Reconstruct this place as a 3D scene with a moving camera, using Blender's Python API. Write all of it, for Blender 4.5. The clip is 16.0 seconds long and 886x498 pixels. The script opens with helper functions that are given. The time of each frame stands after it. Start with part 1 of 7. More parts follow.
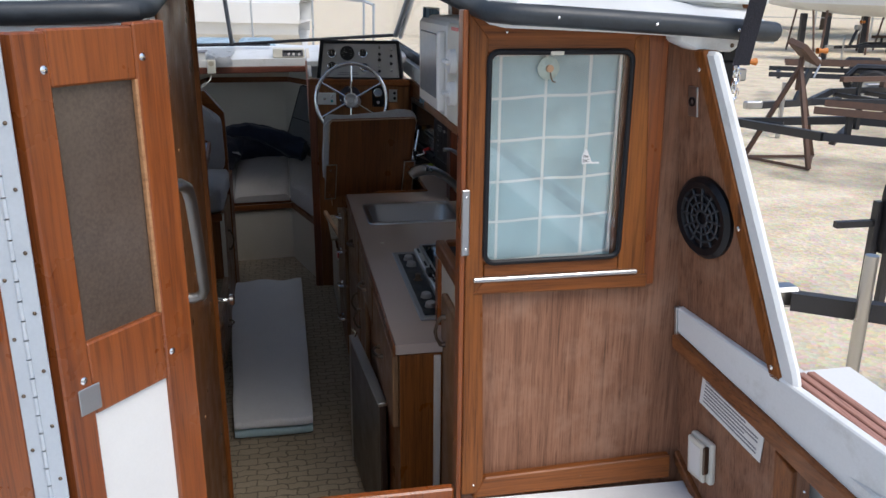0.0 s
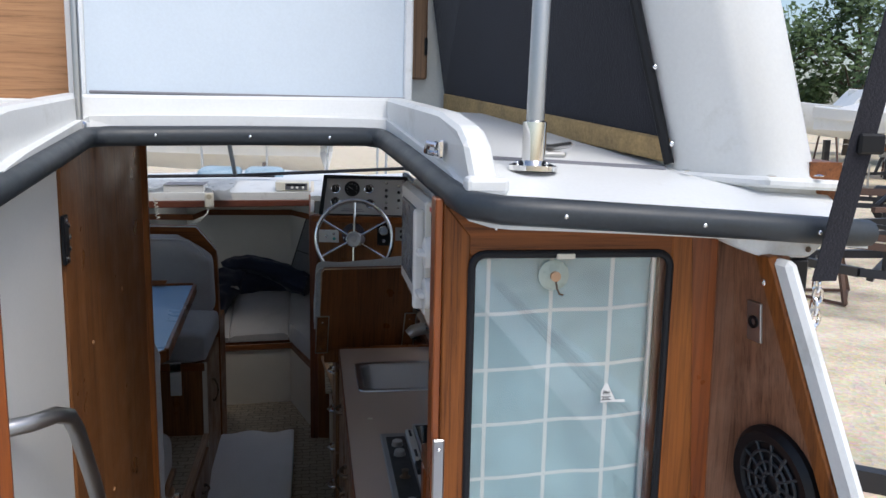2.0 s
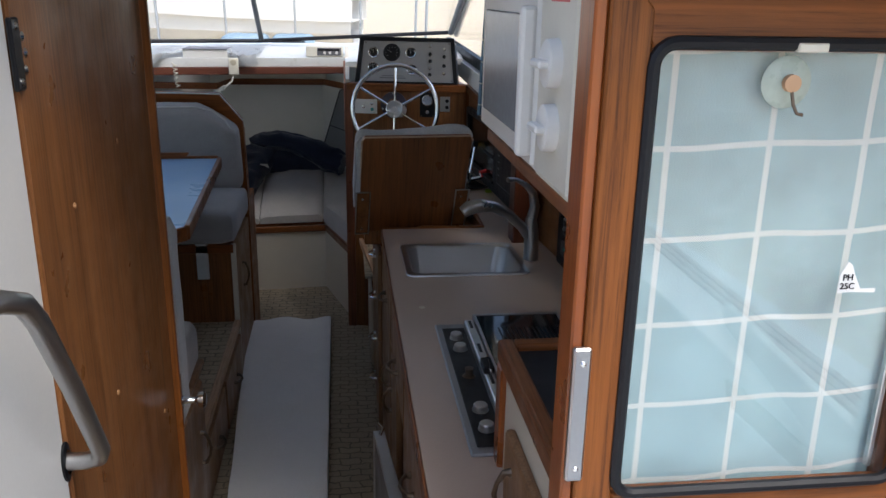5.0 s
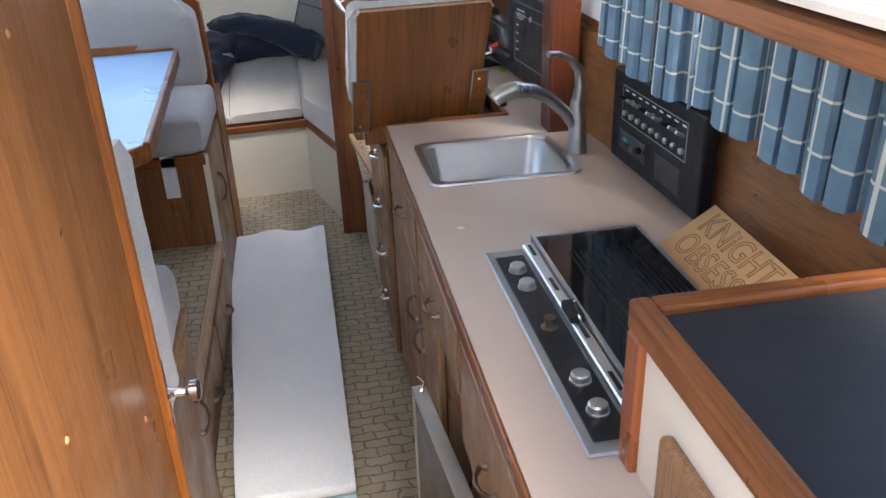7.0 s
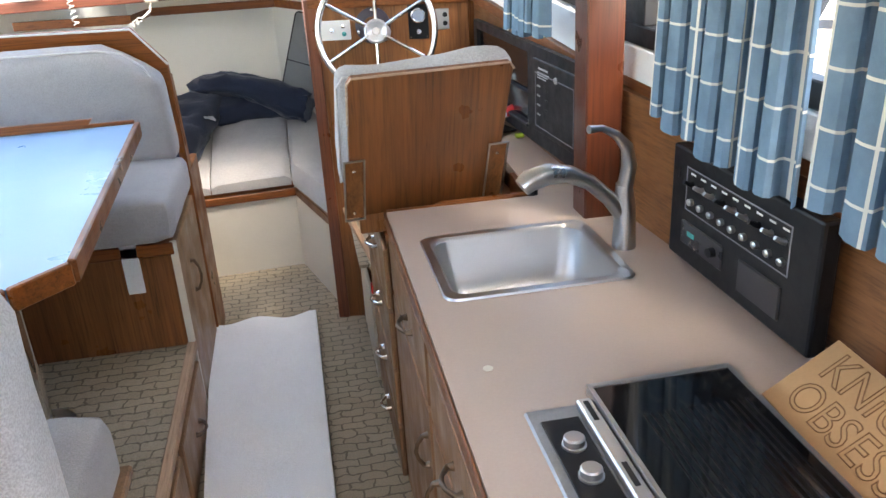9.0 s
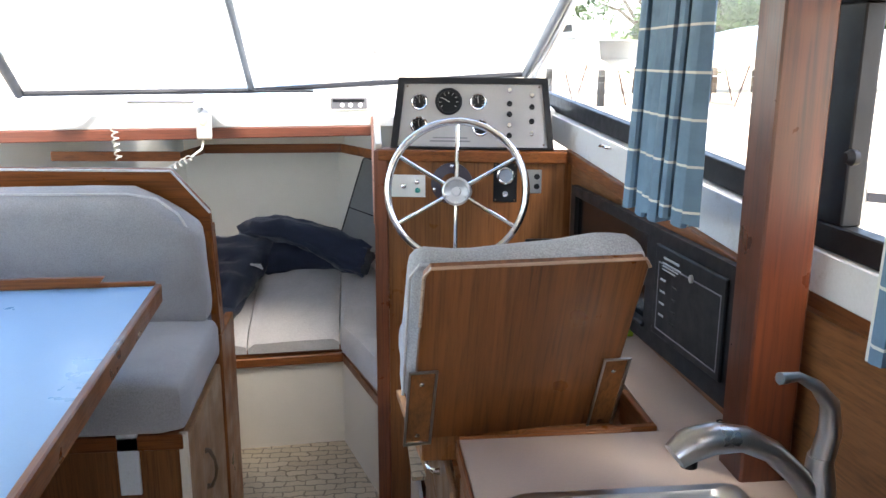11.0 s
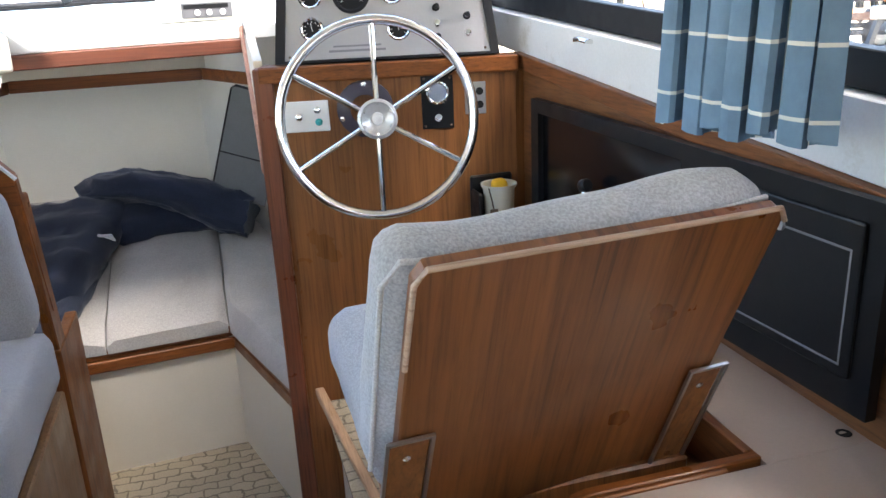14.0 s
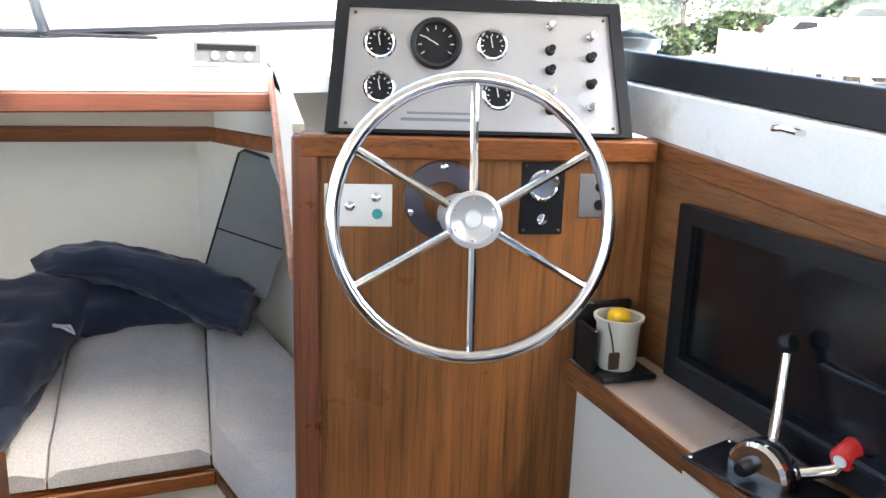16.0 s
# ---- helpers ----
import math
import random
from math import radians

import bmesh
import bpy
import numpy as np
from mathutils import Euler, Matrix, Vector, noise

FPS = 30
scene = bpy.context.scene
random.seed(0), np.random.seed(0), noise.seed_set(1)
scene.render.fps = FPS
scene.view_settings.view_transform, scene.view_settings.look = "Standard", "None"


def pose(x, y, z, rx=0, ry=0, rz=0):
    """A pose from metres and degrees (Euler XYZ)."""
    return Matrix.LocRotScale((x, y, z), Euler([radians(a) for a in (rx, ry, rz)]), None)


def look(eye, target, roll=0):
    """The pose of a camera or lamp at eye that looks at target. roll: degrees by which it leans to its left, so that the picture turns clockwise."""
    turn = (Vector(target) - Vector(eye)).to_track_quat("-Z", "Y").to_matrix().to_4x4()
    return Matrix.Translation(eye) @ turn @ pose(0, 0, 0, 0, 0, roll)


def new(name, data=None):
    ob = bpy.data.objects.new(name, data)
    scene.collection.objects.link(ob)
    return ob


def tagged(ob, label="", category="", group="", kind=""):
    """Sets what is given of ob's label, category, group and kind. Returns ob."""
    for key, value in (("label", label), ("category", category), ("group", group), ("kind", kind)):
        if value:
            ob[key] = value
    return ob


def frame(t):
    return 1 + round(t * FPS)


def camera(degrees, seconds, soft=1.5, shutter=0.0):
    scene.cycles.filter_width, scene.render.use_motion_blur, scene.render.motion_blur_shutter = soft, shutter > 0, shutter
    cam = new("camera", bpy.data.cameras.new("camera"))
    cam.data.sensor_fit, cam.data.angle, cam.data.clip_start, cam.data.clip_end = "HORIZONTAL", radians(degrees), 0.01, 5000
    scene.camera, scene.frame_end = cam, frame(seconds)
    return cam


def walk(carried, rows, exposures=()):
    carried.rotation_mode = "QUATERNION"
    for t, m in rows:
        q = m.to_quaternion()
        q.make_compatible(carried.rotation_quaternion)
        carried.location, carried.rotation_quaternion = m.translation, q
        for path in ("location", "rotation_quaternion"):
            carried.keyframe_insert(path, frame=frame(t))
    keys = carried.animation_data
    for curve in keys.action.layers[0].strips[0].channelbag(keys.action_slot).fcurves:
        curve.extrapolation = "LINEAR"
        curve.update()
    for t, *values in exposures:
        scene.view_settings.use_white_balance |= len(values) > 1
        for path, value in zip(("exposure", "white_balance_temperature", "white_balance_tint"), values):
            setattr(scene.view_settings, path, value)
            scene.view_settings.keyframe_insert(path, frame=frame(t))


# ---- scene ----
cam = camera(57.5, 16.0)
PATH = [
    (0, (0.013, 0.088, 1.819), (0.375, 1.959, 1.213), 0.5),
    (0.5, (0.019, 0.114, 1.827), (0.377, 2.0, 1.264), 1.2),
    (1, (0.003, 0.182, 1.871), (0.324, 2.098, 1.398), 2.4),
    (1.5, (0.076, 0.335, 1.911), (0.244, 2.292, 1.531), 2.0),
    (2, (0.172, 0.515, 1.899), (0.486, 2.462, 1.566), 1.2),
    (2.5, (0.191, 0.718, 1.874), (0.868, 2.564, 1.512), 1.4),
    (3, (0.202, 0.84, 1.838), (1.027, 2.612, 1.413), 1.4),
    (3.5, (0.221, 0.889, 1.825), (1.015, 2.66, 1.343), 0.8),
    (4, (0.249, 0.909, 1.803), (0.892, 2.731, 1.285), 0.5),
    (4.5, (0.207, 0.904, 1.78), (0.67, 2.77, 1.23), 0.8),
    (5, (0.137, 0.92, 1.75), (0.375, 2.812, 1.148), 1.1),
    (5.2, (0.108, 0.931, 1.741), (0.257, 2.823, 1.111), 0.8),
    (7.3, (0.045, 1.54, 1.621), (0.359, 3.291, 0.708), -2.5),
    (7.5, (0.047, 1.589, 1.599), (0.393, 3.323, 0.665), -2.1),
    (8, (0.073, 1.709, 1.562), (0.417, 3.411, 0.568), -3.9),
    (8.5, (0.093, 1.824, 1.57), (0.405, 3.564, 0.633), -4.1),
    (9, (0.097, 1.934, 1.612), (0.395, 3.75, 0.828), -3.3),
    (9.5, (0.091, 2.025, 1.611), (0.374, 3.894, 0.959), -1.4),
    (10, (0.084, 2.191, 1.604), (0.319, 4.094, 1.034), -0.3),
    (10.2, (0.09, 2.272, 1.612), (0.292, 4.183, 1.058), -0.8),
    (12.3, (0.094, 2.731, 1.563), (0.345, 4.685, 1.22), 1.8),
    (12.5, (0.073, 2.786, 1.555), (0.364, 4.733, 1.203), 0.9),
    (13, (0.033, 2.848, 1.505), (0.422, 4.769, 1.108), -0.8),
    (13.5, (0.017, 2.985, 1.491), (0.477, 4.866, 0.989), -3.2),
    (14, (0.053, 3.152, 1.498), (0.549, 4.981, 0.857), -2.7),
    (14.5, (0.122, 3.315, 1.523), (0.617, 5.084, 0.732), -2.9),
    (15, (0.081, 3.444, 1.527), (0.691, 5.198, 0.784), 0.5),
    (15.5, (0.015, 3.574, 1.545), (0.71, 5.335, 0.899), 2.0),
    (16, (-0.007, 3.745, 1.451), (0.572, 5.601, 0.981), 1.8),
]
EXPOSURES = [(0, 0.45, 6400, 10), (3.5, 0.42, 6400, 10), (4.6, 0.65, 6500, 10), (5.2, 1.1, 6500, 10), (7.3, 3.35, 6900, 10), (9.0, 3.58, 7200, 10), (10.0, 3.4, 6800, 10), (12.4, 2.75, 6800, 10), (14.0, 3.15, 6900, 10), (16, 3.6, 6900, 10)]
walk(cam, [(t, look(eye, target, roll)) for t, eye, target, roll in PATH], EXPOSURES)

# ---- world, sun, exposure ----
world = bpy.data.worlds.new("sky_world")
scene.world = world
world.use_nodes = True
wt = world.node_tree
sky = wt.nodes.new("ShaderNodeTexSky")
sky.sky_type = "NISHITA"
sky.sun_disc = False
sky.sun_elevation = radians(58)
sky.sun_rotation = radians(152)
sky.air_density, sky.dust_density, sky.ozone_density = 1.0, 2.5, 1.5
wt.links.new(sky.outputs[0], wt.nodes["Background"].inputs[0])
wt.nodes["Background"].inputs[1].default_value = 0.15
sun = new("sun", bpy.data.lights.new("sun", "SUN"))
sun.data.energy, sun.data.angle, sun.data.color = 1.5, radians(34), (1, 0.985, 0.955)
sun.matrix_world = look((2.5, -4.7, 8.5), (0, 0, 0))

# ---- materials ----


def mat(name, color, rough=0.6, metal=0.0, spec=0.5):
    m = bpy.data.materials.new(name)
    m.use_nodes = True
    b = m.node_tree.nodes["Principled BSDF"]
    b.inputs["Base Color"].default_value = (*color, 1)
    b.inputs["Roughness"].default_value = rough
    b.inputs["Metallic"].default_value = metal
    b.inputs["Specular IOR Level"].default_value = spec
    return m


def nodes_of(m):
    t = m.node_tree
    return t, t.nodes["Principled BSDF"]


def coords(t, scale, kind="Object"):
    tc = t.nodes.new("ShaderNodeTexCoord")
    mp = t.nodes.new("ShaderNodeMapping")
    mp.inputs["Scale"].default_value = scale
    t.links.new(tc.outputs[kind], mp.inputs[0])
    return mp.outputs[0]


def noise_tex(t, vec, scale, detail=4, rough=0.55, dist=0.0):
    n = t.nodes.new("ShaderNodeTexNoise")
    n.inputs["Scale"].default_value = scale
    n.inputs["Detail"].default_value = detail
    n.inputs["Roughness"].default_value = rough
    n.inputs["Distortion"].default_value = dist
    t.links.new(vec, n.inputs["Vector"])
    return n.outputs["Fac"]


def ramp(t, fac, stops):
    r = t.nodes.new("ShaderNodeValToRGB")
    e = r.color_ramp.elements
    while len(e) < len(stops):
        e.new(0.5)
    for el, (p, c) in zip(e, stops):
        el.position, el.color = p, (*c, 1)
    t.links.new(fac, r.inputs[0])
    return r.outputs["Color"]


def mixed(t, a, b, fac, kind="MIX"):
    m = t.nodes.new("ShaderNodeMix")
    m.data_type, m.blend_type = "RGBA", kind
    for sock, v in ((m.inputs[6], a), (m.inputs[7], b)):
        if isinstance(v, tuple):
            sock.default_value = (*v, 1)
        else:
            t.links.new(v, sock)
    if isinstance(fac, (int, float)):
        m.inputs[0].default_value = fac
    else:
        t.links.new(fac, m.inputs[0])
    return m.outputs[2]


def bump(t, b, height, strength, dist=0.002):
    n = t.nodes.new("ShaderNodeBump")
    n.inputs["Strength"].default_value, n.inputs["Distance"].default_value = strength, dist
    t.links.new(height, n.inputs["Height"])
    t.links.new(n.outputs[0], b.inputs["Normal"])


def wood(name, light, dark, grain=(60, 60, 2.2), rough=0.35, wear=None, coat=0.0):
    """Timber with grain along the axis whose scale is small, broad figure and fine pores."""
    m = mat(name, light, rough)
    t, b = nodes_of(m)
    v = coords(t, grain)
    fig = noise_tex(t, v, 0.35, 3, 0.5, 1.6)
    fine = noise_tex(t, v, 3.2, 6, 0.7, 0.4)
    mid = tuple((a * 0.6 + c * 0.4) for a, c in zip(light, dark))
    c1 = ramp(t, fig, [(0.34, dark), (0.5, mid), (0.64, light)])
    c2 = ramp(t, fine, [(0.36, tuple(x * 0.5 for x in dark)), (0.47, mid), (0.6, tuple(min(1, x * 1.12) for x in light))])
    col = mixed(t, c1, c2, 0.5)
    if wear:
        patches = noise_tex(t, coords(t, (1, 1, 1)), 7.0, 5, 0.65)
        w = ramp(t, patches, [(0.48, (0, 0, 0)), (0.72, (0.55, 0.55, 0.55))])
        col = mixed(t, col, wear, w)
    t.links.new(col, b.inputs["Base Color"])
    rr = ramp(t, noise_tex(t, coords(t, (1, 1, 1)), 9, 4), [(0.3, (rough * 0.7,) * 3), (0.7, (min(1, rough * 1.5),) * 3)])
    t.links.new(rr, b.inputs["Roughness"])
    b.inputs["Coat Weight"].default_value = coat
    b.inputs["Coat Roughness"].default_value = 0.15
    bump(t, b, fine, 0.25, 0.0006)
    return m


def mottled(name, color, var=0.12, rough=0.5, scale=6, dirt=None, bump_s=0.1, metal=0.0, fine=180):
    m = mat(name, color, rough, metal)
    t, b = nodes_of(m)
    v = coords(t, (1, 1, 1))
    n1 = noise_tex(t, v, scale, 5, 0.6)
    n2 = noise_tex(t, v, fine, 3, 0.6)
    lo, hi = tuple(x * (1 - var) for x in color), tuple(min(1, x * (1 + var * 0.6)) for x in color)
    col = ramp(t, n1, [(0.3, lo), (0.7, hi)])
    col = mixed(t, col, ramp(t, n2, [(0.35, lo), (0.65, hi)]), 0.35)
    if dirt:
        d = ramp(t, noise_tex(t, v, scale * 2.3, 8, 0.72), [(0.56, (0, 0, 0)), (0.72, (0.7, 0.7, 0.7))])
        col = mixed(t, col, dirt, d)
    t.links.new(col, b.inputs["Base Color"])
    rr = ramp(t, n1, [(0.3, (rough * 0.8,) * 3), (0.7, (min(1, rough * 1.25),) * 3)])
    t.links.new(rr, b.inputs["Roughness"])
    bump(t, b, n2, bump_s, 0.001)
    return m


def fabric(name, color, weave=420, var=0.2, rough=0.9):
    m = mat(name, color, rough, 0, 0.2)
    t, b = nodes_of(m)
    v = coords(t, (1, 1, 1))
    n1 = noise_tex(t, v, 5, 5, 0.65)
    n2 = noise_tex(t, v, weave, 2, 0.6)
    lo, hi = tuple(x * (1 - var) for x in color), tuple(min(1, x * (1 + var)) for x in color)
    col = mixed(t, ramp(t, n1, [(0.3, lo), (0.7, hi)]), ramp(t, n2, [(0.35, tuple(x * 0.72 for x in lo)), (0.65, hi)]), 0.5)
    t.links.new(col, b.inputs["Base Color"])
    b.inputs["Sheen Weight"].default_value = 0.25
    bump(t, b, n2, 0.5, 0.002)
    return m


def plaid(name, cloth, line, du, dv, wide=0.006, thin=0.006, offs=(0.0, 0.0)):
    """Woven check: lines every du and dv metres of cloth, on the UV map in metres."""
    m = mat(name, cloth, 0.85, 0, 0.2)
    t, b = nodes_of(m)
    tc = t.nodes.new("ShaderNodeTexCoord")
    sp = t.nodes.new("ShaderNodeSeparateXYZ")
    t.links.new(tc.outputs["UV"], sp.inputs[0])

    def lines(sock, step, width, off):
        a = t.nodes.new("ShaderNodeMath"); a.operation = "ADD"; a.inputs[1].default_value = 10 * step + off
        q = t.nodes.new("ShaderNodeMath"); q.operation = "MODULO"; q.inputs[1].default_value = step
        k = t.nodes.new("ShaderNodeMath"); k.operation = "LESS_THAN"; k.inputs[1].default_value = width
        t.links.new(sock, a.inputs[0]); t.links.new(a.outputs[0], q.inputs[0]); t.links.new(q.outputs[0], k.inputs[0])
        return k.outputs[0]
    lu, lv = lines(sp.outputs[0], du, wide, offs[0]), lines(sp.outputs[1], dv, thin, offs[1])
    mx = t.nodes.new("ShaderNodeMath"); mx.operation = "MAXIMUM"
    t.links.new(lu, mx.inputs[0]); t.links.new(lv, mx.inputs[1])
    v = coords(t, (1, 1, 1))
    n = noise_tex(t, v, 14, 5, 0.6)
    base = ramp(t, n, [(0.3, tuple(x * 0.8 for x in cloth)), (0.7, tuple(min(1, x * 1.15) for x in cloth))])
    t.links.new(mixed(t, base, line, mx.outputs[0]), b.inputs["Base Color"])
    bump(t, b, noise_tex(t, v, 500, 2), 0.3, 0.001)
    return m


TEAK_V = wood("teak_upright", (0.25, 0.083, 0.018), (0.095, 0.028, 0.007), (70, 70, 2.0), 0.36)
TEAK_X = wood("teak_across", (0.23, 0.074, 0.018), (0.085, 0.025, 0.007), (2.0, 70, 70), 0.36)
TEAK_Y = wood("teak_fore_aft", (0.23, 0.085, 0.03), (0.095, 0.031, 0.011), (70, 2.0, 70), 0.36)
RED_V = wood("varnished_red_teak", (0.27, 0.073, 0.015), (0.13, 0.03, 0.007), (45, 45, 1.6), 0.3, coat=0.15)
VENEER_V = wood("weathered_veneer", (0.27, 0.13, 0.074), (0.105, 0.045, 0.024), (95, 95, 3.0), 0.6, wear=(0.36, 0.21, 0.14))
PANEL_V = wood("walnut_panel_upright", (0.245, 0.1, 0.034), (0.125, 0.047, 0.016), (48, 48, 1.3), 0.36)
PANEL_Y = wood("walnut_panel_level", (0.25, 0.105, 0.038), (0.12, 0.046, 0.017), (55, 1.5, 55), 0.38)
DOOR_V = wood("teak_cabinet_face", (0.29, 0.16, 0.078), (0.18, 0.09, 0.04), (60, 60, 1.8), 0.4)
OAK_X = wood("plain_oak", (0.42, 0.22, 0.1), (0.3, 0.14, 0.06), (2.2, 50, 50), 0.55)
# smoked door glass; the brown mottle paints its dark, streaky reflections
GLINT = mottled("glass_reflection_mottle", (0.1, 0.075, 0.058), 0.35, 0.14, 5)
GEL = mottled("white_gelcoat", (0.72, 0.73, 0.72), 0.06, 0.38, 3, dirt=(0.5, 0.5, 0.46), bump_s=0.05)
GEL_WORN = mottled("chalky_gelcoat", (0.7, 0.72, 0.73), 0.1, 0.55, 4, dirt=(0.42, 0.4, 0.34))
DECK = mottled("bow_deck_gelcoat", (0.74, 0.75, 0.75), 0.06, 0.6, 4)
LINER = mottled("cream_liner", (0.76, 0.76, 0.7), 0.06, 0.6, 4)
LAMW = mottled("off_white_laminate", (0.64, 0.59, 0.5), 0.06, 0.5, 5)
COUNTER = mottled("beige_laminate", (0.48, 0.385, 0.325), 0.07, 0.34, 3.5, bump_s=0.03)
RUBBER = mottled("black_rubber", (0.028, 0.035, 0.042), 0.3, 0.45, 25)
BLACK = mottled("black_plastic", (0.007, 0.0075, 0.0095), 0.2, 0.42, 30)
BLACKPAD = mottled("black_vinyl", (0.009, 0.0095, 0.012), 0.25, 0.5, 12)
# near-black that paints in the shade of recesses, toe kicks and holes
DARK = mat("hollow_shade", (0.012, 0.01, 0.01), 0.9)
CHROME = mat("chrome", (0.78, 0.78, 0.78), 0.08, 1.0)
STEEL = mottled("brushed_steel", (0.48, 0.48, 0.48), 0.06, 0.34, 5, metal=1.0, fine=300, bump_s=0.03)
ALU = mottled("brushed_aluminium", (0.6, 0.6, 0.6), 0.08, 0.36, 8, metal=1.0)
PANELALU = mottled("silver_dash_face", (0.42, 0.42, 0.43), 0.05, 0.4, 8, metal=0.6)
BRONZE = mottled("dull_bronze", (0.16, 0.12, 0.09), 0.2, 0.4, 20, metal=1.0)
HINGE = mottled("grey_hinge_metal", (0.5, 0.54, 0.58), 0.08, 0.5, 12, metal=0.4)
GREYCLOTH = fabric("grey_woven_cloth", (0.35, 0.345, 0.35))
LIGHTCLOTH = fabric("light_grey_ribbed_cloth", (0.42, 0.43, 0.45), 300, 0.25)
BERTHCLOTH = fabric("greige_cloth", (0.44, 0.42, 0.4), 300)
WELT = fabric("pale_piping", (0.55, 0.55, 0.55))
WHITEFOAM = fabric("white_terry_cover", (0.87, 0.89, 0.9), 350, 0.06)
FOLDEDGE = fabric("pale_aqua_underside", (0.42, 0.58, 0.62), 350, 0.1)
NAVY = fabric("navy_nylon", (0.015, 0.023, 0.048), 260, 0.4, 0.55)
BLUETOP = mottled("blue_laminate", (0.2, 0.37, 0.6), 0.06, 0.32, 4)
CURTAIN = plaid("blue_check_curtain", (0.15, 0.245, 0.345), (0.66, 0.68, 0.64), 0.085, 0.085, 0.0055, 0.005)
# the same blue check, paled in colour to carry the window glass's reflection
WASHEDCURTAIN = plaid("reflection_washed_check_curtain", (0.29, 0.42, 0.44), (0.55, 0.59, 0.56), 0.094, 0.079, 0.006, 0.005, (0.035, 0.03))
CARD = mottled("brown_cardboard", (0.42, 0.25, 0.12), 0.1, 0.8, 8)
CARDINK = mat("burnt_brown_lettering", (0.2, 0.1, 0.04), 0.8)
PAPER = mottled("white_paper", (0.7, 0.7, 0.68), 0.04, 0.8, 5)
INK = mat("grey_print", (0.2, 0.2, 0.22), 0.8)
CREAMP = mottled("cream_plastic", (0.66, 0.63, 0.54), 0.05, 0.45, 10)
REDP = mat("red_plastic", (0.55, 0.02, 0.02), 0.35)
YELLOW = mat("yellow_plastic", (0.75, 0.45, 0.02), 0.5)
LIME = mat("lime_plastic", (0.3, 0.45, 0.03), 0.5)
TEALP = mat("teal_plastic", (0.03, 0.3, 0.28), 0.5)
BLUEP = mat("blue_plastic", (0.03, 0.12, 0.4), 0.5)
ORANGE = mat("orange_rubber", (0.5, 0.17, 0.03), 0.6)
WHITEP = mottled("white_plastic", (0.72, 0.71, 0.68), 0.04, 0.4, 10)
FROST = mottled("milky_vinyl_panel", (0.55, 0.62, 0.68), 0.07, 0.35, 3)
FOAMBR = mottled("stained_foam_edge", (0.45, 0.3, 0.13), 0.45, 0.9, 18)
CANVAS = fabric("black_canvas", (0.012, 0.012, 0.018), 300, 0.3)
PLASTICBAG = mottled("white_plastic_film", (0.72, 0.74, 0.75), 0.06, 0.3, 20)
PADBLUE = mottled("faded_blue_pad", (0.3, 0.42, 0.5), 0.1, 0.6, 8)
BLUETARP = mottled("blue_shrink_wrap", (0.02, 0.16, 0.6), 0.2, 0.4, 2)
FRAMEBLK = mottled("black_painted_steel", (0.022, 0.022, 0.025), 0.3, 0.4, 5)
RUST = mottled("rusty_steel", (0.12, 0.07, 0.05), 0.4, 0.8, 12)
TYRE = mottled("tyre_rubber", (0.02, 0.02, 0.021), 0.3, 0.75, 20)
SCREEN = mottled("grey_mesh_panel", (0.2, 0.21, 0.21), 0.1, 0.5, 30)
BARK = mottled("bark", (0.1, 0.075, 0.055), 0.3, 0.9, 8)

g = mat("clear_glass", (1, 1, 1), 0.0)
t_, b_ = nodes_of(g)
tr_ = t_.nodes.new("ShaderNodeBsdfTransparent")
gl_ = t_.nodes.new("ShaderNodeBsdfGlossy")
gl_.inputs["Roughness"].default_value = 0.02
mx_ = t_.nodes.new("ShaderNodeMixShader")
mx_.inputs[0].default_value = 0.07
t_.links.new(tr_.outputs[0], mx_.inputs[1])
t_.links.new(gl_.outputs[0], mx_.inputs[2])
t_.links.new(mx_.outputs[0], t_.nodes["Material Output"].inputs[0])
GLASS = g
for m_ in (BLACK, BLACKPAD, TEAK_V, TEAK_X, TEAK_Y, PANEL_V, VENEER_V):
    nodes_of(m_)[1].inputs["Specular IOR Level"].default_value = 0.28

CARPET = mat("block_pattern_carpet", (0.2, 0.16, 0.11), 0.95, 0, 0.1)
t_, b_ = nodes_of(CARPET)
v_ = coords(t_, (1, 1, 1))
nz_ = t_.nodes.new("ShaderNodeTexNoise"); nz_.inputs["Scale"].default_value = 22
t_.links.new(v_, nz_.inputs["Vector"])
warp_ = t_.nodes.new("ShaderNodeMix"); warp_.data_type = "VECTOR"; warp_.inputs[0].default_value = 0.035
t_.links.new(v_, warp_.inputs[4]); t_.links.new(nz_.outputs["Color"], warp_.inputs[5])
br_ = t_.nodes.new("ShaderNodeTexBrick")
for key, val in (("Scale", 1.0), ("Brick Width", 0.075), ("Row Height", 0.038), ("Mortar Size", 0.0035), ("Mortar Smooth", 0.35), ("Bias", 0.0)):
    br_.inputs[key].default_value = val
br_.inputs["Color1"].default_value = (0.47, 0.385, 0.275, 1)
br_.inputs["Color2"].default_value = (0.37, 0.305, 0.215, 1)
br_.inputs["Mortar"].default_value = (0.11, 0.09, 0.065, 1)
t_.links.new(warp_.outputs[1], br_.inputs["Vector"])
sp_ = noise_tex(t_, v_, 260, 3, 0.7)
col_ = mixed(t_, br_.outputs["Color"], ramp(t_, sp_, [(0.3, (0.11, 0.095, 0.07)), (0.7, (0.52, 0.45, 0.34))]), 0.4)
t_.links.new(col_, b_.inputs["Base Color"])
bump(t_, b_, sp_, 0.6, 0.004)

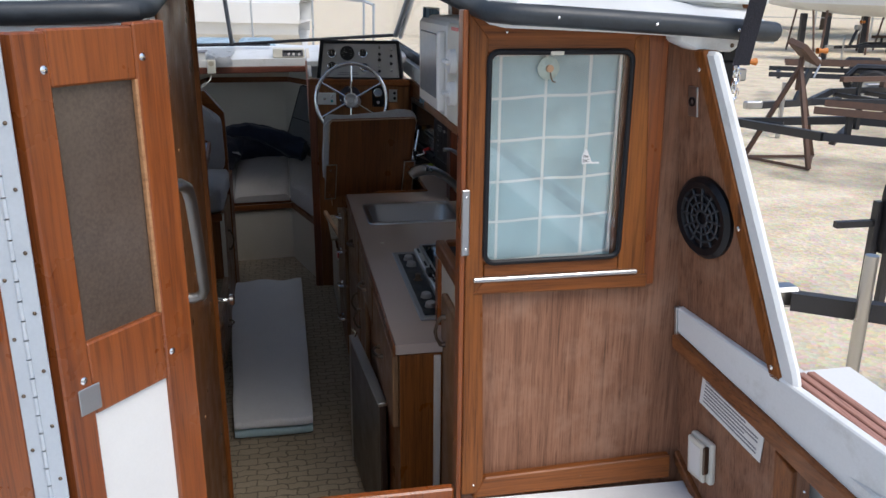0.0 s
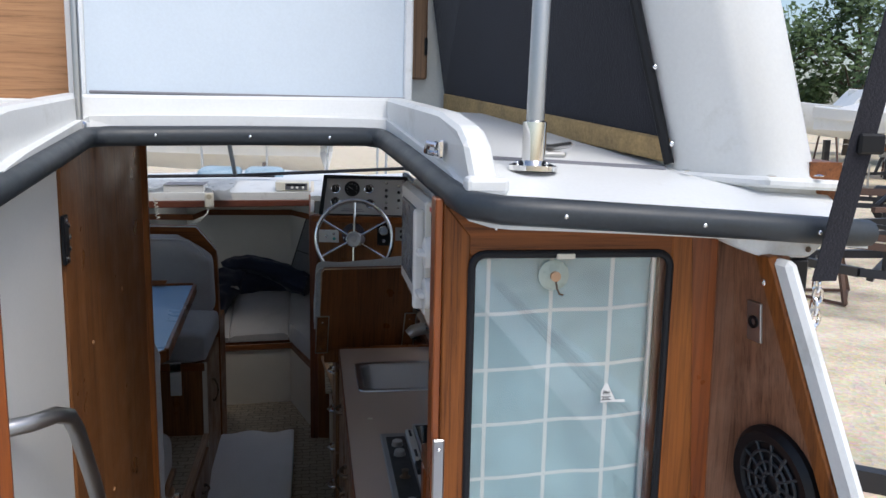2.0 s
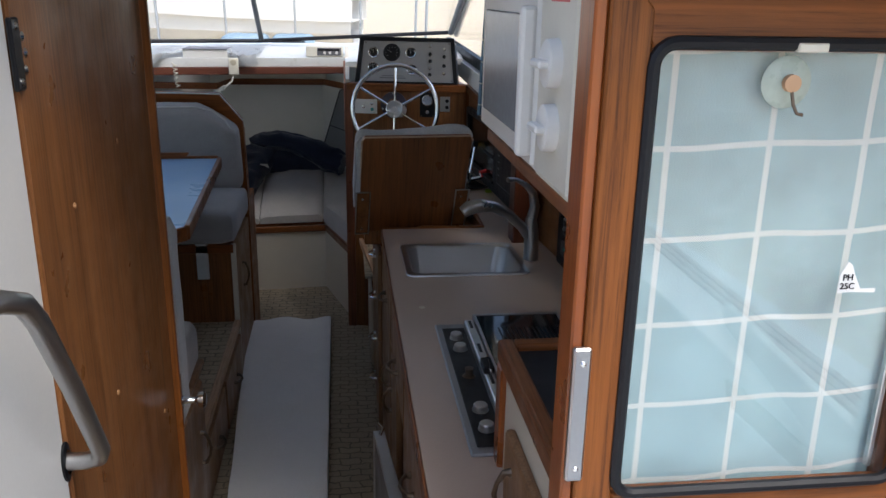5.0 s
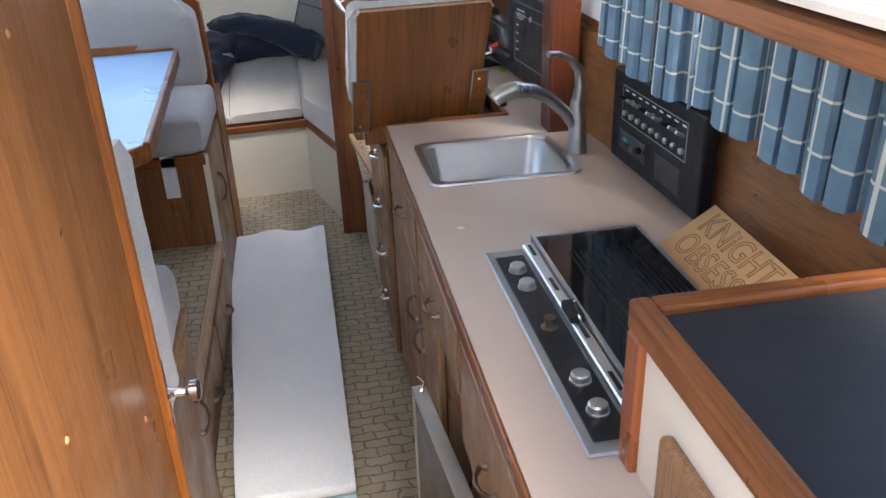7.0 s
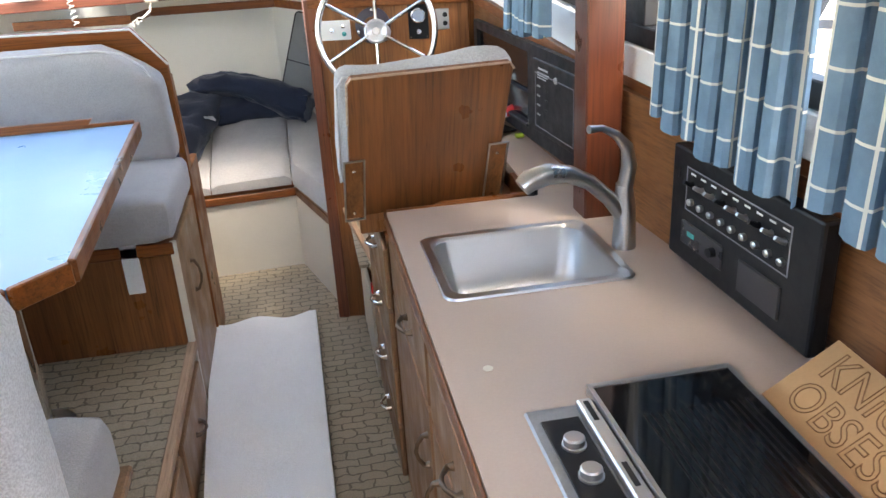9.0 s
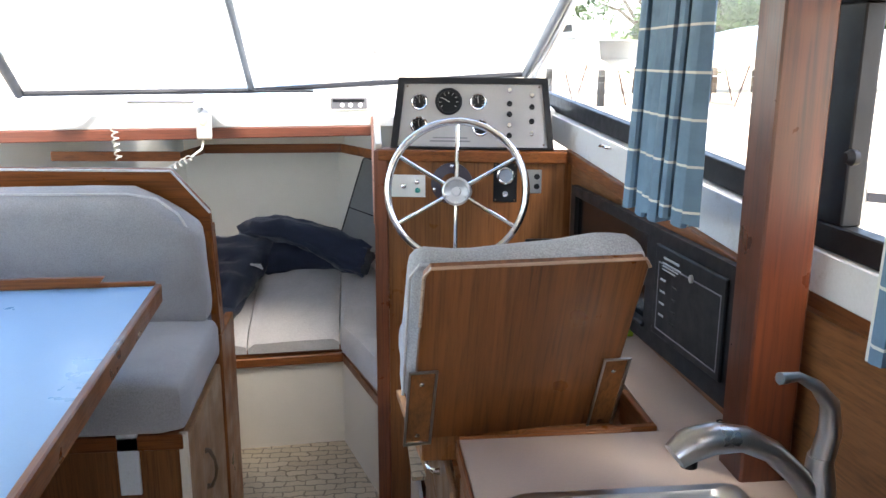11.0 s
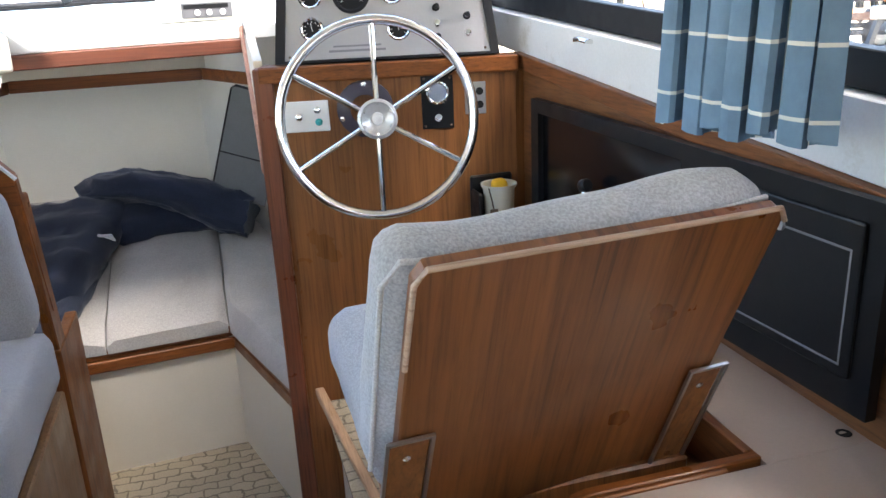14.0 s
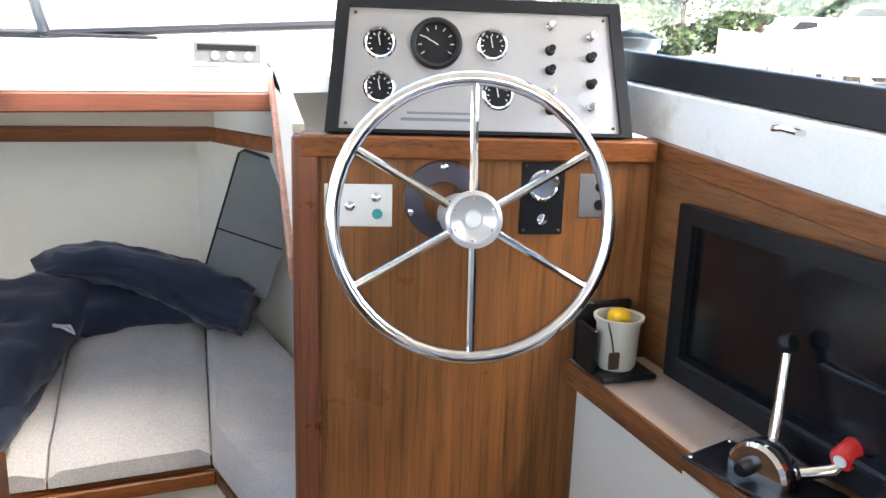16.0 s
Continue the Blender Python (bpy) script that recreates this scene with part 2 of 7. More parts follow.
GRAVEL = mat("dry_gravel", (0.4, 0.33, 0.23), 0.95, 0, 0.2)
t_, b_ = nodes_of(GRAVEL)
v_ = coords(t_, (1, 1, 1))
big_ = noise_tex(t_, v_, 0.22, 6, 0.6)
mid_ = noise_tex(t_, v_, 2.5, 6, 0.7)
vo_ = t_.nodes.new("ShaderNodeTexVoronoi"); vo_.inputs["Scale"].default_value = 28
t_.links.new(v_, vo_.inputs["Vector"])
c_ = ramp(t_, mid_, [(0.3, (0.52, 0.43, 0.3)), (0.55, (0.68, 0.58, 0.42)), (0.75, (0.78, 0.7, 0.56))])
c_ = mixed(t_, c_, vo_.outputs["Color"], 0.3, "SOFT_LIGHT")
c_ = mixed(t_, c_, (0.16, 0.17, 0.07), ramp(t_, big_, [(0.62, (0, 0, 0)), (0.78, (0.4, 0.4, 0.4))]))
t_.links.new(c_, b_.inputs["Base Color"])
bump(t_, b_, vo_.outputs["Distance"], 0.6, 0.02)

LEAF = mat("leaf_green", (0.06, 0.1, 0.03), 0.7)
t_, b_ = nodes_of(LEAF)
gi_ = t_.nodes.new("ShaderNodeNewGeometry")
t_.links.new(ramp(t_, gi_.outputs["Random Per Island"], [(0, (0.03, 0.065, 0.018)), (1, (0.1, 0.155, 0.05))]), b_.inputs["Base Color"])

# ---- shapes ----


def acc(ob):
    return acc(ob.parent) @ ob.matrix_parent_inverse @ ob.matrix_basis if ob.parent else ob.matrix_basis.copy()


def obj(name, bm, material, parent=None, label="", smooth=False):
    me = bpy.data.meshes.new(name)
    bmesh.ops.recalc_face_normals(bm, faces=bm.faces)
    bm.to_mesh(me)
    bm.free()
    me.materials.append(material)
    if smooth:
        me.shade_smooth()
        me.set_sharp_from_angle(angle=radians(40))
    ob = new(name, me)
    if parent:
        ob.parent = parent
        ob.matrix_parent_inverse = acc(parent).inverted()
    if label:
        tagged(ob, label)
    return ob


def part(name, bm, material, parent, label="", smooth=False):
    return obj(name, bm, material, parent, label, smooth)


def thing(name, place, label, category, group="", kind=""):
    e = new(name)
    e.empty_display_size = 0.05
    e.matrix_basis = Matrix.Translation(place)
    return tagged(e, label, category, group, kind)


def struct(ob, label=""):
    return tagged(ob, label, kind="structure")


def box(lo, hi, bevel=0.003, m=None, bm=None, seg=1):
    """A bevelled box between two corners; added to bm if given; m moves it."""
    b = bmesh.new()
    bmesh.ops.create_cube(b, size=1)
    for v in b.verts:
        v.co = Vector([lo[i] + (v.co[i] + 0.5) * (hi[i] - lo[i]) for i in range(3)])
    if bevel:
        bevel = min(bevel, 0.45 * min(abs(hi[i] - lo[i]) for i in range(3)))
        bmesh.ops.bevel(b, geom=b.edges[:], offset=bevel, segments=seg, profile=0.5, affect="EDGES")
    return joined(b, m, bm)


def joined(b, m=None, bm=None):
    if m is not None:
        bmesh.ops.transform(b, matrix=m, verts=b.verts)
    if bm is None:
        return b
    me = bpy.data.meshes.new("tmp")
    b.to_mesh(me)
    b.free()
    bm.from_mesh(me)
    bpy.data.meshes.remove(me)
    return bm


def prism(pts, direction, bevel=0.0, m=None, bm=None):
    """A flat outline (3D points) pushed along direction."""
    b = bmesh.new()
    f = b.faces.new([b.verts.new(p) for p in pts])
    r = bmesh.ops.extrude_face_region(b, geom=[f])
    bmesh.ops.translate(b, vec=direction, verts=[e for e in r["geom"] if isinstance(e, bmesh.types.BMVert)])
    bmesh.ops.recalc_face_normals(b, faces=b.faces)
    if bevel:
        bmesh.ops.bevel(b, geom=b.edges[:], offset=bevel, segments=1, profile=0.5, affect="EDGES")
    return joined(b, m, bm)


def slab(outer, hole, direction, bm=None):
    """A plate with one four-cornered hole, outlines as 3D points in the same order."""
    b = bmesh.new()
    n = len(outer)
    d = Vector(direction)
    o0, h0 = [b.verts.new(p) for p in outer], [b.verts.new(p) for p in hole]
    o1, h1 = [b.verts.new(Vector(p) + d) for p in outer], [b.verts.new(Vector(p) + d) for p in hole]
    for i in range(n):
        j = (i + 1) % n
        b.faces.new((o0[i], o0[j], h0[j], h0[i]))
        b.faces.new((o1[i], h1[i], h1[j], o1[j]))
        b.faces.new((o0[i], o1[i], o1[j], o0[j]))
        b.faces.new((h0[i], h0[j], h1[j], h1[i]))
    return joined(b, None, bm)


def tube(pts, r, n=10, bm=None, closed=False, taper=None):
    b = bmesh.new()
    pts = [Vector(p) for p in pts]
    rings = []
    k = len(pts)
    up = None
    for i, p in enumerate(pts):
        a = pts[(i - 1) % k] if closed or i else p
        c = pts[(i + 1) % k] if closed or i < k - 1 else p
        d = (c - a).normalized()
        if up is None:
            up = d.orthogonal().normalized()
        up = (up - d * up.dot(d)).normalized()
        s = d.cross(up)
        rr = r if taper is None else taper[i]
        rings.append([b.verts.new(p + rr * (math.cos(q) * up + math.sin(q) * s)) for q in (2 * math.pi * j / n for j in range(n))])
    for i in range(k if closed else k - 1):
        A, B = rings[i], rings[(i + 1) % k]
        for j in range(n):
            b.faces.new((A[j], A[(j + 1) % n], B[(j + 1) % n], B[j]))
    if not closed:
        b.faces.new(rings[0][::-1])
        b.faces.new(rings[-1])
    return joined(b, None, bm)


def lathe(profile, m, n=24, bm=None):
    """Turns (radius, height) pairs round local z, then moves by m."""
    b = bmesh.new()
    rings = []
    for r, h in profile:
        rings.append([b.verts.new((r * math.cos(q), r * math.sin(q), h)) for q in (2 * math.pi * j / n for j in range(n))] if r > 1e-6 else [b.verts.new((0, 0, h))])
    for A, B in zip(rings, rings[1:]):
        for j in range(n):
            k = (j + 1) % n
            if len(A) == 1 and len(B) > 1:
                b.faces.new((A[0], B[j], B[k]))
            elif len(B) == 1 and len(A) > 1:
                b.faces.new((A[j], A[k], B[0]))
            elif len(A) > 1:
                b.faces.new((A[j], A[k], B[k], B[j]))
    return joined(b, m, bm)


def soft(lo, hi, r, m=None, puff=0.0, cuts=8, seed=0, wob=0.003):
    """A cushion: a finely divided rounded box, puffed in its middle and a little uneven."""
    b = bmesh.new()
    bmesh.ops.create_cube(b, size=2)
    bmesh.ops.subdivide_edges(b, edges=b.edges[:], cuts=cuts, use_grid_fill=True)
    half = Vector([(hi[i] - lo[i]) / 2 for i in range(3)])
    mid = Vector([(hi[i] + lo[i]) / 2 for i in range(3)])
    rr = min(r, 0.98 * min(half))
    for v in b.verts:
        q = Vector([v.co[i] * half[i] for i in range(3)])
        core = Vector([max(-half[i] + rr, min(half[i] - rr, q[i])) for i in range(3)])
        d = q - core
        if d.length > 1e-9:
            q = core + d.normalized() * rr
        u = [q[i] / half[i] for i in range(3)]
        q *= 1 + puff * (1 - u[0] ** 2) * (1 - u[1] ** 2) * (1 - u[2] ** 2) if puff < 0 else 1
        ax = min(range(3), key=lambda i: half[i])
        o = [i for i in range(3) if i != ax]
        q[ax] *= 1 + puff * (1 - u[o[0]] ** 2) * (1 - u[o[1]] ** 2)
        q += wob * noise.noise_vector((q + mid) * 9 + Vector((seed, 0, 0)))
        v.co = q + mid
    return joined(b, m)


def screw(parent, place, normal, r=0.005, material=None):
    m = Matrix.Translation(place) @ Vector(normal).to_track_quat("Z", "Y").to_matrix().to_4x4()
    return part("screw", lathe([(r, 0), (r, 0.001), (r * 0.6, 0.0025), (0, 0.003)], m, 10), material or CHROME, parent, "", True)


def sheet(name, grid, uv, material, parent, thick=0.003, label=""):
    """A cloth sheet from rows of points with UVs in metres, given thickness."""
    b = bmesh.new()
    lay = b.loops.layers.uv.new("cloth")
    V = [[b.verts.new(p) for p in row] for row in grid]
    for i in range(len(V) - 1):
        for j in range(len(V[0]) - 1):
            f = b.faces.new((V[i][j], V[i][j + 1], V[i + 1][j + 1], V[i + 1][j]))
            for l, (a, c) in zip(f.loops, ((i, j), (i, j + 1), (i + 1, j + 1), (i + 1, j))):
                l[lay].uv = uv[a][c]
    bmesh.ops.recalc_face_normals(b, faces=b.faces)
    bmesh.ops.solidify(b, geom=b.faces[:], thickness=thick)
    return part(name, b, material, parent, label, True)


def words(text, size, m, material, parent, name="lettering", depth=0.0006, stroke=0.0):
    cu = bpy.data.curves.new(name, "FONT")
    cu.body, cu.size, cu.extrude = text, size, depth
    if stroke:
        cu.fill_mode, cu.extrude, cu.bevel_depth, cu.bevel_resolution, cu.resolution_u = "NONE", 0.0, stroke, 0, 4
    tmp = new("tmp_text", cu)
    me = bpy.data.meshes.new_from_object(tmp)
    bpy.data.objects.remove(tmp)
    me.transform(m)
    me.materials.clear()
    me.materials.append(material)
    ob = new(name, me)
    ob.parent = parent
    ob.matrix_parent_inverse = acc(parent).inverted()
    return ob


def basis(o, x, y):
    """A pose from an origin, an x way and a y way."""
    x = Vector(x).normalized()
    z = x.cross(Vector(y)).normalized()
    y = z.cross(x)
    m = Matrix((x, y, z)).transposed().to_4x4()
    m.translation = o
    return m

# ---- large structure: ground, hull, floor, walls, roof ----


def wx(y):
    """Inner face of the starboard cabin side."""
    return 0.885 - 0.069 * (y - 3.2)


GZ = -0.3
bm = bmesh.new()
bmesh.ops.create_grid(bm, x_segments=60, y_segments=60, size=1)
for v in bm.verts:
    s = v.co.xy.length
    v.co = Vector((v.co.x * (6 + 600 * s ** 3), v.co.y * (6 + 600 * s ** 3), GZ + 0.02 * noise.noise(v.co * 14)))
struct(obj("ground", bm, GRAVEL), "pale dry gravel yard with a few weeds")

struct(obj("floor", box((-1.25, 1.58, -0.05), (1.0, 5.9, 0), 0), CARPET), "worn beige carpet with a block pattern")
struct(obj("cockpit_floor", box((-1.1, -2.4, 0.36), (1.1, 1.53, 0.42), 0.004), GEL), "white gelcoat cockpit sole")
# port opening is unseen, made extra tall to let daylight into the cabin
struct(obj("wall_port", box((-1.3, 1.58, GZ), (-1.25, 6.0, 1.16), 0), LINER), "cream cabin side behind the dinette")
struct(obj("wall_port_upper", box((-1.3, 1.58, 1.76), (-1.25, 5.3, 1.9), 0), LINER), "unseen cream header over the enlarged port light opening")
lower = prism([(wx(1.58), 1.58, 0.0), (wx(6.6), 6.6, 0.0), (wx(6.6), 6.6, 1.3), (wx(4.99), 4.99, 1.285), (wx(3.87), 3.87, 1.185), (wx(1.58), 1.58, 1.185)], (0.05, 0, 0))
struct(obj("wall_starboard", lower, PANEL_Y), "walnut panelled cabin side")
struct(obj("hull", prism([(0.945, -2.4, GZ), (0.945, 6.6, GZ), (0.945, 6.6, 1.0), (0.945, -2.4, 1.0)], (0.2, 0, 0)), GEL), "white hull side")
struct(obj("hull_port", box((-1.55, -2.4, GZ), (-1.31, 6.6, 1.0), 0), GEL), "white hull side")
struct(obj("wall_transom", box((-1.3, -2.45, GZ), (1.14, -2.4, 1.0), 0), GEL), "white transom behind the cockpit")
struct(obj("wall_port_cockpit", box((-1.3, -2.4, 0.42), (-1.1, 1.2, 1.05), 0.01), GEL), "white cockpit side")
struct(obj("header_starboard", prism([(0.875, 1.58, 1.735), (wx(5.0) + 0.02, 5.0, 1.83), (wx(5.0) + 0.02, 5.0, 1.9), (0.875, 1.58, 1.84)], (0.05, 0, 0)), TEAK_Y), "teak window header")


def rz(x, y):
    """Top of the cabin roof."""
    rise = 0.035 * min(1, max(0, (y - 1.47) / 0.14)) + 0.075 * min(1, max(0, (y - 1.61) / 0.6))
    return 1.798 + rise - 0.05 * (x - 0.1) ** 2


def deck_plate(x0, x1, y0, y1, top, thick, bm=None, nx=10, ny=18):
    b = bmesh.new()
    T, B = [], []
    for i in range(ny + 1):
        v = i / ny
        y = y0 + (y1 - y0) * v ** 2.6
        row = [x0(y) + (x1(y) - x0(y)) * j / nx for j in range(nx + 1)]
        T.append([b.verts.new((x, y, top(x, y))) for x in row])
        B.append([b.verts.new((x, y, top(x, y) - thick)) for x in row])
    for i in range(ny):
        for j in range(nx):
            b.faces.new((T[i][j], T[i][j + 1], T[i + 1][j + 1], T[i + 1][j]))
            b.faces.new((B[i][j], B[i + 1][j], B[i + 1][j + 1], B[i][j + 1]))
    for i in range(ny):
        b.faces.new((T[i][0], T[i + 1][0], B[i + 1][0], B[i][0]))
        b.faces.new((T[i][nx], B[i][nx], B[i + 1][nx], T[i + 1][nx]))
    for j in range(nx):
        b.faces.new((T[0][j], B[0][j], B[0][j + 1], T[0][j + 1]))
        b.faces.new((T[ny][j], T[ny][j + 1], B[ny][j + 1], B[ny][j]))
    return joined(b, None, bm)


NL = lambda y: -0.195 - 0.04 * (min(y, 2.03) - 1.47)
NR = lambda y: 0.36 - 0.1 * (min(y, 2.03) - 1.47)
RC = lambda y: 0.045 * (1 - min(1, max(0, (y - 1.455) / 0.045))) ** 2
rf = deck_plate(lambda y: -1.3, lambda y: NL(y) - RC(y), 1.455, 5.0, rz, 0.032)
deck_plate(lambda y: NL(2.02), lambda y: NR(2.02), 2.03, 5.0, rz, 0.032, rf)
deck_plate(lambda y: NR(y) + RC(y), lambda y: 0.885 + 0.05 * min(1, max(0, (y - 1.5) / 0.2)), 1.455, 5.0, rz, 0.032, rf)
struct(obj("roof", rf, GEL, None, "", True), "white gelcoat cabin roof with a notch over the companionway")
rc = deck_plate(lambda y: -1.3, lambda y: NL(y) - 0.01, 1.6, 5.0, lambda x, y: rz(x, y) - 0.04, 0.006)
deck_plate(lambda y: NL(2.02) - 0.01, lambda y: NR(2.02) + 0.01, 2.06, 5.0, lambda x, y: rz(x, y) - 0.04, 0.006, rc)
deck_plate(lambda y: NR(y) + 0.01, lambda y: 0.925, 1.6, 5.0, lambda x, y: rz(x, y) - 0.04, 0.006, rc)
struct(obj("ceiling", rc, LINER, None, "", True), "cream headliner")

# rub rail round the roof's edge
rail = thing("rub_rail", (0.6, 1.45, 1.77), "black rubber rub rail screwed round the cabin roof edge", "rub rail")
path = [(-1.25, 1.452, 1.752), (-0.7, 1.452, 1.777), (-0.26, 1.452, 1.786), (-0.215, 1.465, 1.788), (-0.2, 1.505, 1.793), (-0.205, 1.75, 1.82), (-0.213, 1.96, 1.842), (-0.205, 1.99, 1.845), (-0.18, 2.005, 1.847),
        (0.05, 2.02, 1.851), (0.265, 2.035, 1.852), (0.292, 2.02, 1.85), (0.302, 1.985, 1.846), (0.33, 1.75, 1.82), (0.352, 1.53, 1.794), (0.362, 1.482, 1.788), (0.395, 1.455, 1.785), (0.46, 1.45, 1.782), (0.7, 1.45, 1.768), (0.86, 1.452, 1.757), (0.885, 1.46, 1.755)]
part("strip", tube(path, 0.018, 10), RUBBER, rail, "", True)
for x in (-0.75, -0.42, 0.468, 0.645, 0.8):
    screw(rail, (x, 1.4335, 1.781 - 0.06 * max(0, x - 0.45)), (0, -1, 0.1), 0.0032)
for x in (-0.1, 0.06, 0.2):
    screw(rail, (x, 1.994 + 0.03 * (x + 0.1), 1.85), (0, -1, 0.1), 0.0032)

# raised lip round the notch
lip = thing("notch_coaming", (0.35, 1.6, 1.84), "white gelcoat upstand round the companionway notch", "coaming", kind="structure")
part("side", prism([(0.368, 1.5, 1.80), (0.312, 2.05, 1.85), (0.306, 2.07, 1.925), (0.345, 1.66, 1.9), (0.352, 1.545, 1.882), (0.357, 1.516, 1.862)], (0.036, 0.004, 0), 0.006), GEL, lip)
part("block", box((0.356, 1.482, 1.8), (0.41, 1.514, 1.822), 0.006, None, None, 2), GEL, lip)
part("front", prism([(-0.24, 2.02, 1.84), (0.345, 2.06, 1.85), (0.345, 2.075, 1.925), (-0.24, 2.04, 1.918)], (0, 0.035, 0), 0.006), GEL, lip)
part("side", prism([(-0.215, 1.5, 1.80), (-0.225, 2.05, 1.85), (-0.228, 2.05, 1.92), (-0.222, 1.66, 1.895), (-0.22, 1.545, 1.878), (-0.22, 1.516, 1.858)], (-0.035, 0, 0), 0.006), GEL, lip)
part("block", box((-0.29, 1.48, 1.8), (-0.215, 1.515, 1.832), 0.006, None, None, 2), GEL, lip)
latch = thing("deck_latch", (0.342, 1.62, 1.85), "small chrome snap latch on the white upstand", "latch")
part("plate", box((0.338, 1.6, 1.838), (0.346, 1.64, 1.862), 0.002), CHROME, latch)
part("hook", tube([(0.336, 1.605, 1.855), (0.325, 1.61, 1.858), (0.325, 1.628, 1.846), (0.336, 1.634, 1.843)], 0.004, 8), CHROME, latch, "", True)

# flybridge front seen over the roof
fb = thing("flybridge_screen", (0.08, 2.1, 1.92), "milky white vinyl flybridge panel in a pale frame", "panel")
part("sheet", prism([(-0.235, 2.09, 1.915), (0.345, 2.12, 1.922), (0.37, 2.3, 2.75), (-0.27, 2.27, 2.75)], (0, 0.02, 0)), FROST, fb)
part("edge_trim", prism([(0.345, 2.11, 1.92), (0.362, 2.11, 1.92), (0.387, 2.29, 2.75), (0.37, 2.29, 2.75)], (0, 0.035, 0), 0.003), GEL_WORN, fb)
part("edge_trim", prism([(-0.255, 2.08, 1.912), (-0.235, 2.08, 1.912), (-0.27, 2.26, 2.75), (-0.29, 2.26, 2.75)], (0, 0.035, 0), 0.003), GEL_WORN, fb)
part("seam", box((-0.23, 2.083, 1.92), (0.345, 2.089, 1.926), 0.002), INK, fb)
cv = thing("flybridge_canvas", (0.55, 2.0, 1.87), "black canvas flybridge curtain laced to a steel edge", "canvas")
part("cloth", prism([(0.475, 2.42, 1.94), (0.7, 1.675, 1.865), (0.5, 1.83, 2.75), (0.37, 2.5, 2.75)], (0.012, 0.006, 0)), CANVAS, cv)
part("edge_bar", tube([(0.7, 1.668, 1.83), (0.62, 1.735, 2.2), (0.5, 1.825, 2.75)], 0.008, 8), BLACK, cv, "", True)
part("foam_strip", prism([(0.47, 2.41, 1.9), (0.695, 1.672, 1.832), (0.695, 1.672, 1.868), (0.47, 2.41, 1.943)], (0.014, 0.006, 0), 0.003), FOAMBR, cv, "water-stained yellow foam edge")
for k in range(5):
    q = k / 4
    screw(cv, (0.698 - 0.1 * q, 1.658 + 0.08 * q, 1.86 + 0.45 * q), (0, -1, 0), 0.004)
fw = thing("flybridge_locker", (0.42, 2.46, 1.9), "teak locker door in a cream flybridge moulding", "locker")
part("moulding", box((0.375, 2.46, 1.89), (0.56, 2.5, 2.75), 0.004), LINER, fw)
part("locker_door", box((0.378, 2.435, 1.975), (0.435, 2.46, 2.4), 0.004), DOOR_V, fw)
part("handle", box((0.428, 2.425, 2.03), (0.434, 2.436, 2.07), 0.002), BLACK, fw)
fp = thing("flybridge_hatch", (-0.38, 2.17, 1.9), "oak veneer hatch in a white aluminium frame", "hatch")
part("board", box((-0.455, 2.19, 1.905), (-0.29, 2.205, 2.6), 0), OAK_X, fp)
part("frame_side", box((-0.49, 2.17, 1.895), (-0.452, 2.21, 2.6), 0.004), WHITEP, fp)
part("frame_bottom", box((-0.452, 2.17, 1.893), (-0.285, 2.21, 1.909), 0.003), WHITEP, fp)
part("frame_side", box((-0.29, 2.175, 1.893), (-0.277, 2.21, 2.6), 0.003), WHITEP, fp)
fq = thing("flybridge_cupboard", (-0.62, 2.6, 1.9), "cream moulding with a teak cupboard door and black canvas beside it", "cupboard")
part("moulding", box((-0.9, 2.6, 1.88), (-0.46, 2.64, 2.75), 0.004), LINER, fq)
part("cupboard_door", box((-0.64, 2.575, 1.965), (-0.5, 2.6, 2.5), 0.012), DOOR_V, fq)
part("hinge", box((-0.652, 2.57, 2.02), (-0.638, 2.602, 2.06), 0.002), BLACK, fq)
part("canvas_edge", box((-1.2, 2.56, 1.87), (-0.72, 2.6, 2.75), 0.004), CANVAS, fq)
fair = thing("flybridge_fairing", (0.8, 1.7, 1.82), "white gelcoat flybridge side fairing", "fairing")
part("shell", prism([(0.714, 1.66, 1.79), (0.79, 1.565, 1.79), (0.9, 1.575, 1.78), (0.94, 2.6, 1.8), (0.75, 2.6, 1.85)], (-0.195, 0.165, 0.95), 0.012), GEL, fair, "", True)
part("base_flange", prism([(0.70, 1.66, 1.806), (0.79, 1.545, 1.806), (0.925, 1.55, 1.80), (0.935, 2.0, 1.80), (0.75, 2.0, 1.81)], (0, 0, 0.014), 0.004), GEL, fair)
for q in ((0.71, 1.63), (0.79, 1.538), (0.87, 1.55)):
    screw(fair, (q[0], q[1], 1.822), (0, 0, 1), 0.007)
for q in ((0.8, 1.625, 2.12), (0.83, 1.628, 2.12), (0.8, 1.63, 2.15), (0.83, 1.632, 2.15)):
    screw(fair, q, (0, -1, 0.2), 0.003)


def rail_post(x, y, z, lean, label):
    p = thing("rail_post", (x, y, z), label, "post", "chrome posts on the roof")
    m = Matrix.Translation((x, y, z)) @ Euler((radians(-lean[1]), radians(lean[0]), 0)).to_matrix().to_4x4()
    part("flange", lathe([(0.034, -0.004), (0.034, 0.003), (0.02, 0.008), (0.016, 0.01)], m, 24), CHROME, p, "", True)
    part("collar", lathe([(0.0165, 0.006), (0.0165, 0.062), (0.0135, 0.064)], m, 20), CHROME, p, "", True)
    part("tube", lathe([(0.0125, 0.0), (0.0125, 0.9), (0, 0.9)], m, 18), STEEL, p, "", True)
    for a in (40, 120, 200, 300):
        screw(p, m @ Vector((0.027 * math.cos(radians(a)), 0.027 * math.sin(radians(a)), 0.006)), m.to_3x3() @ Vector((0, 0, 1)), 0.003)


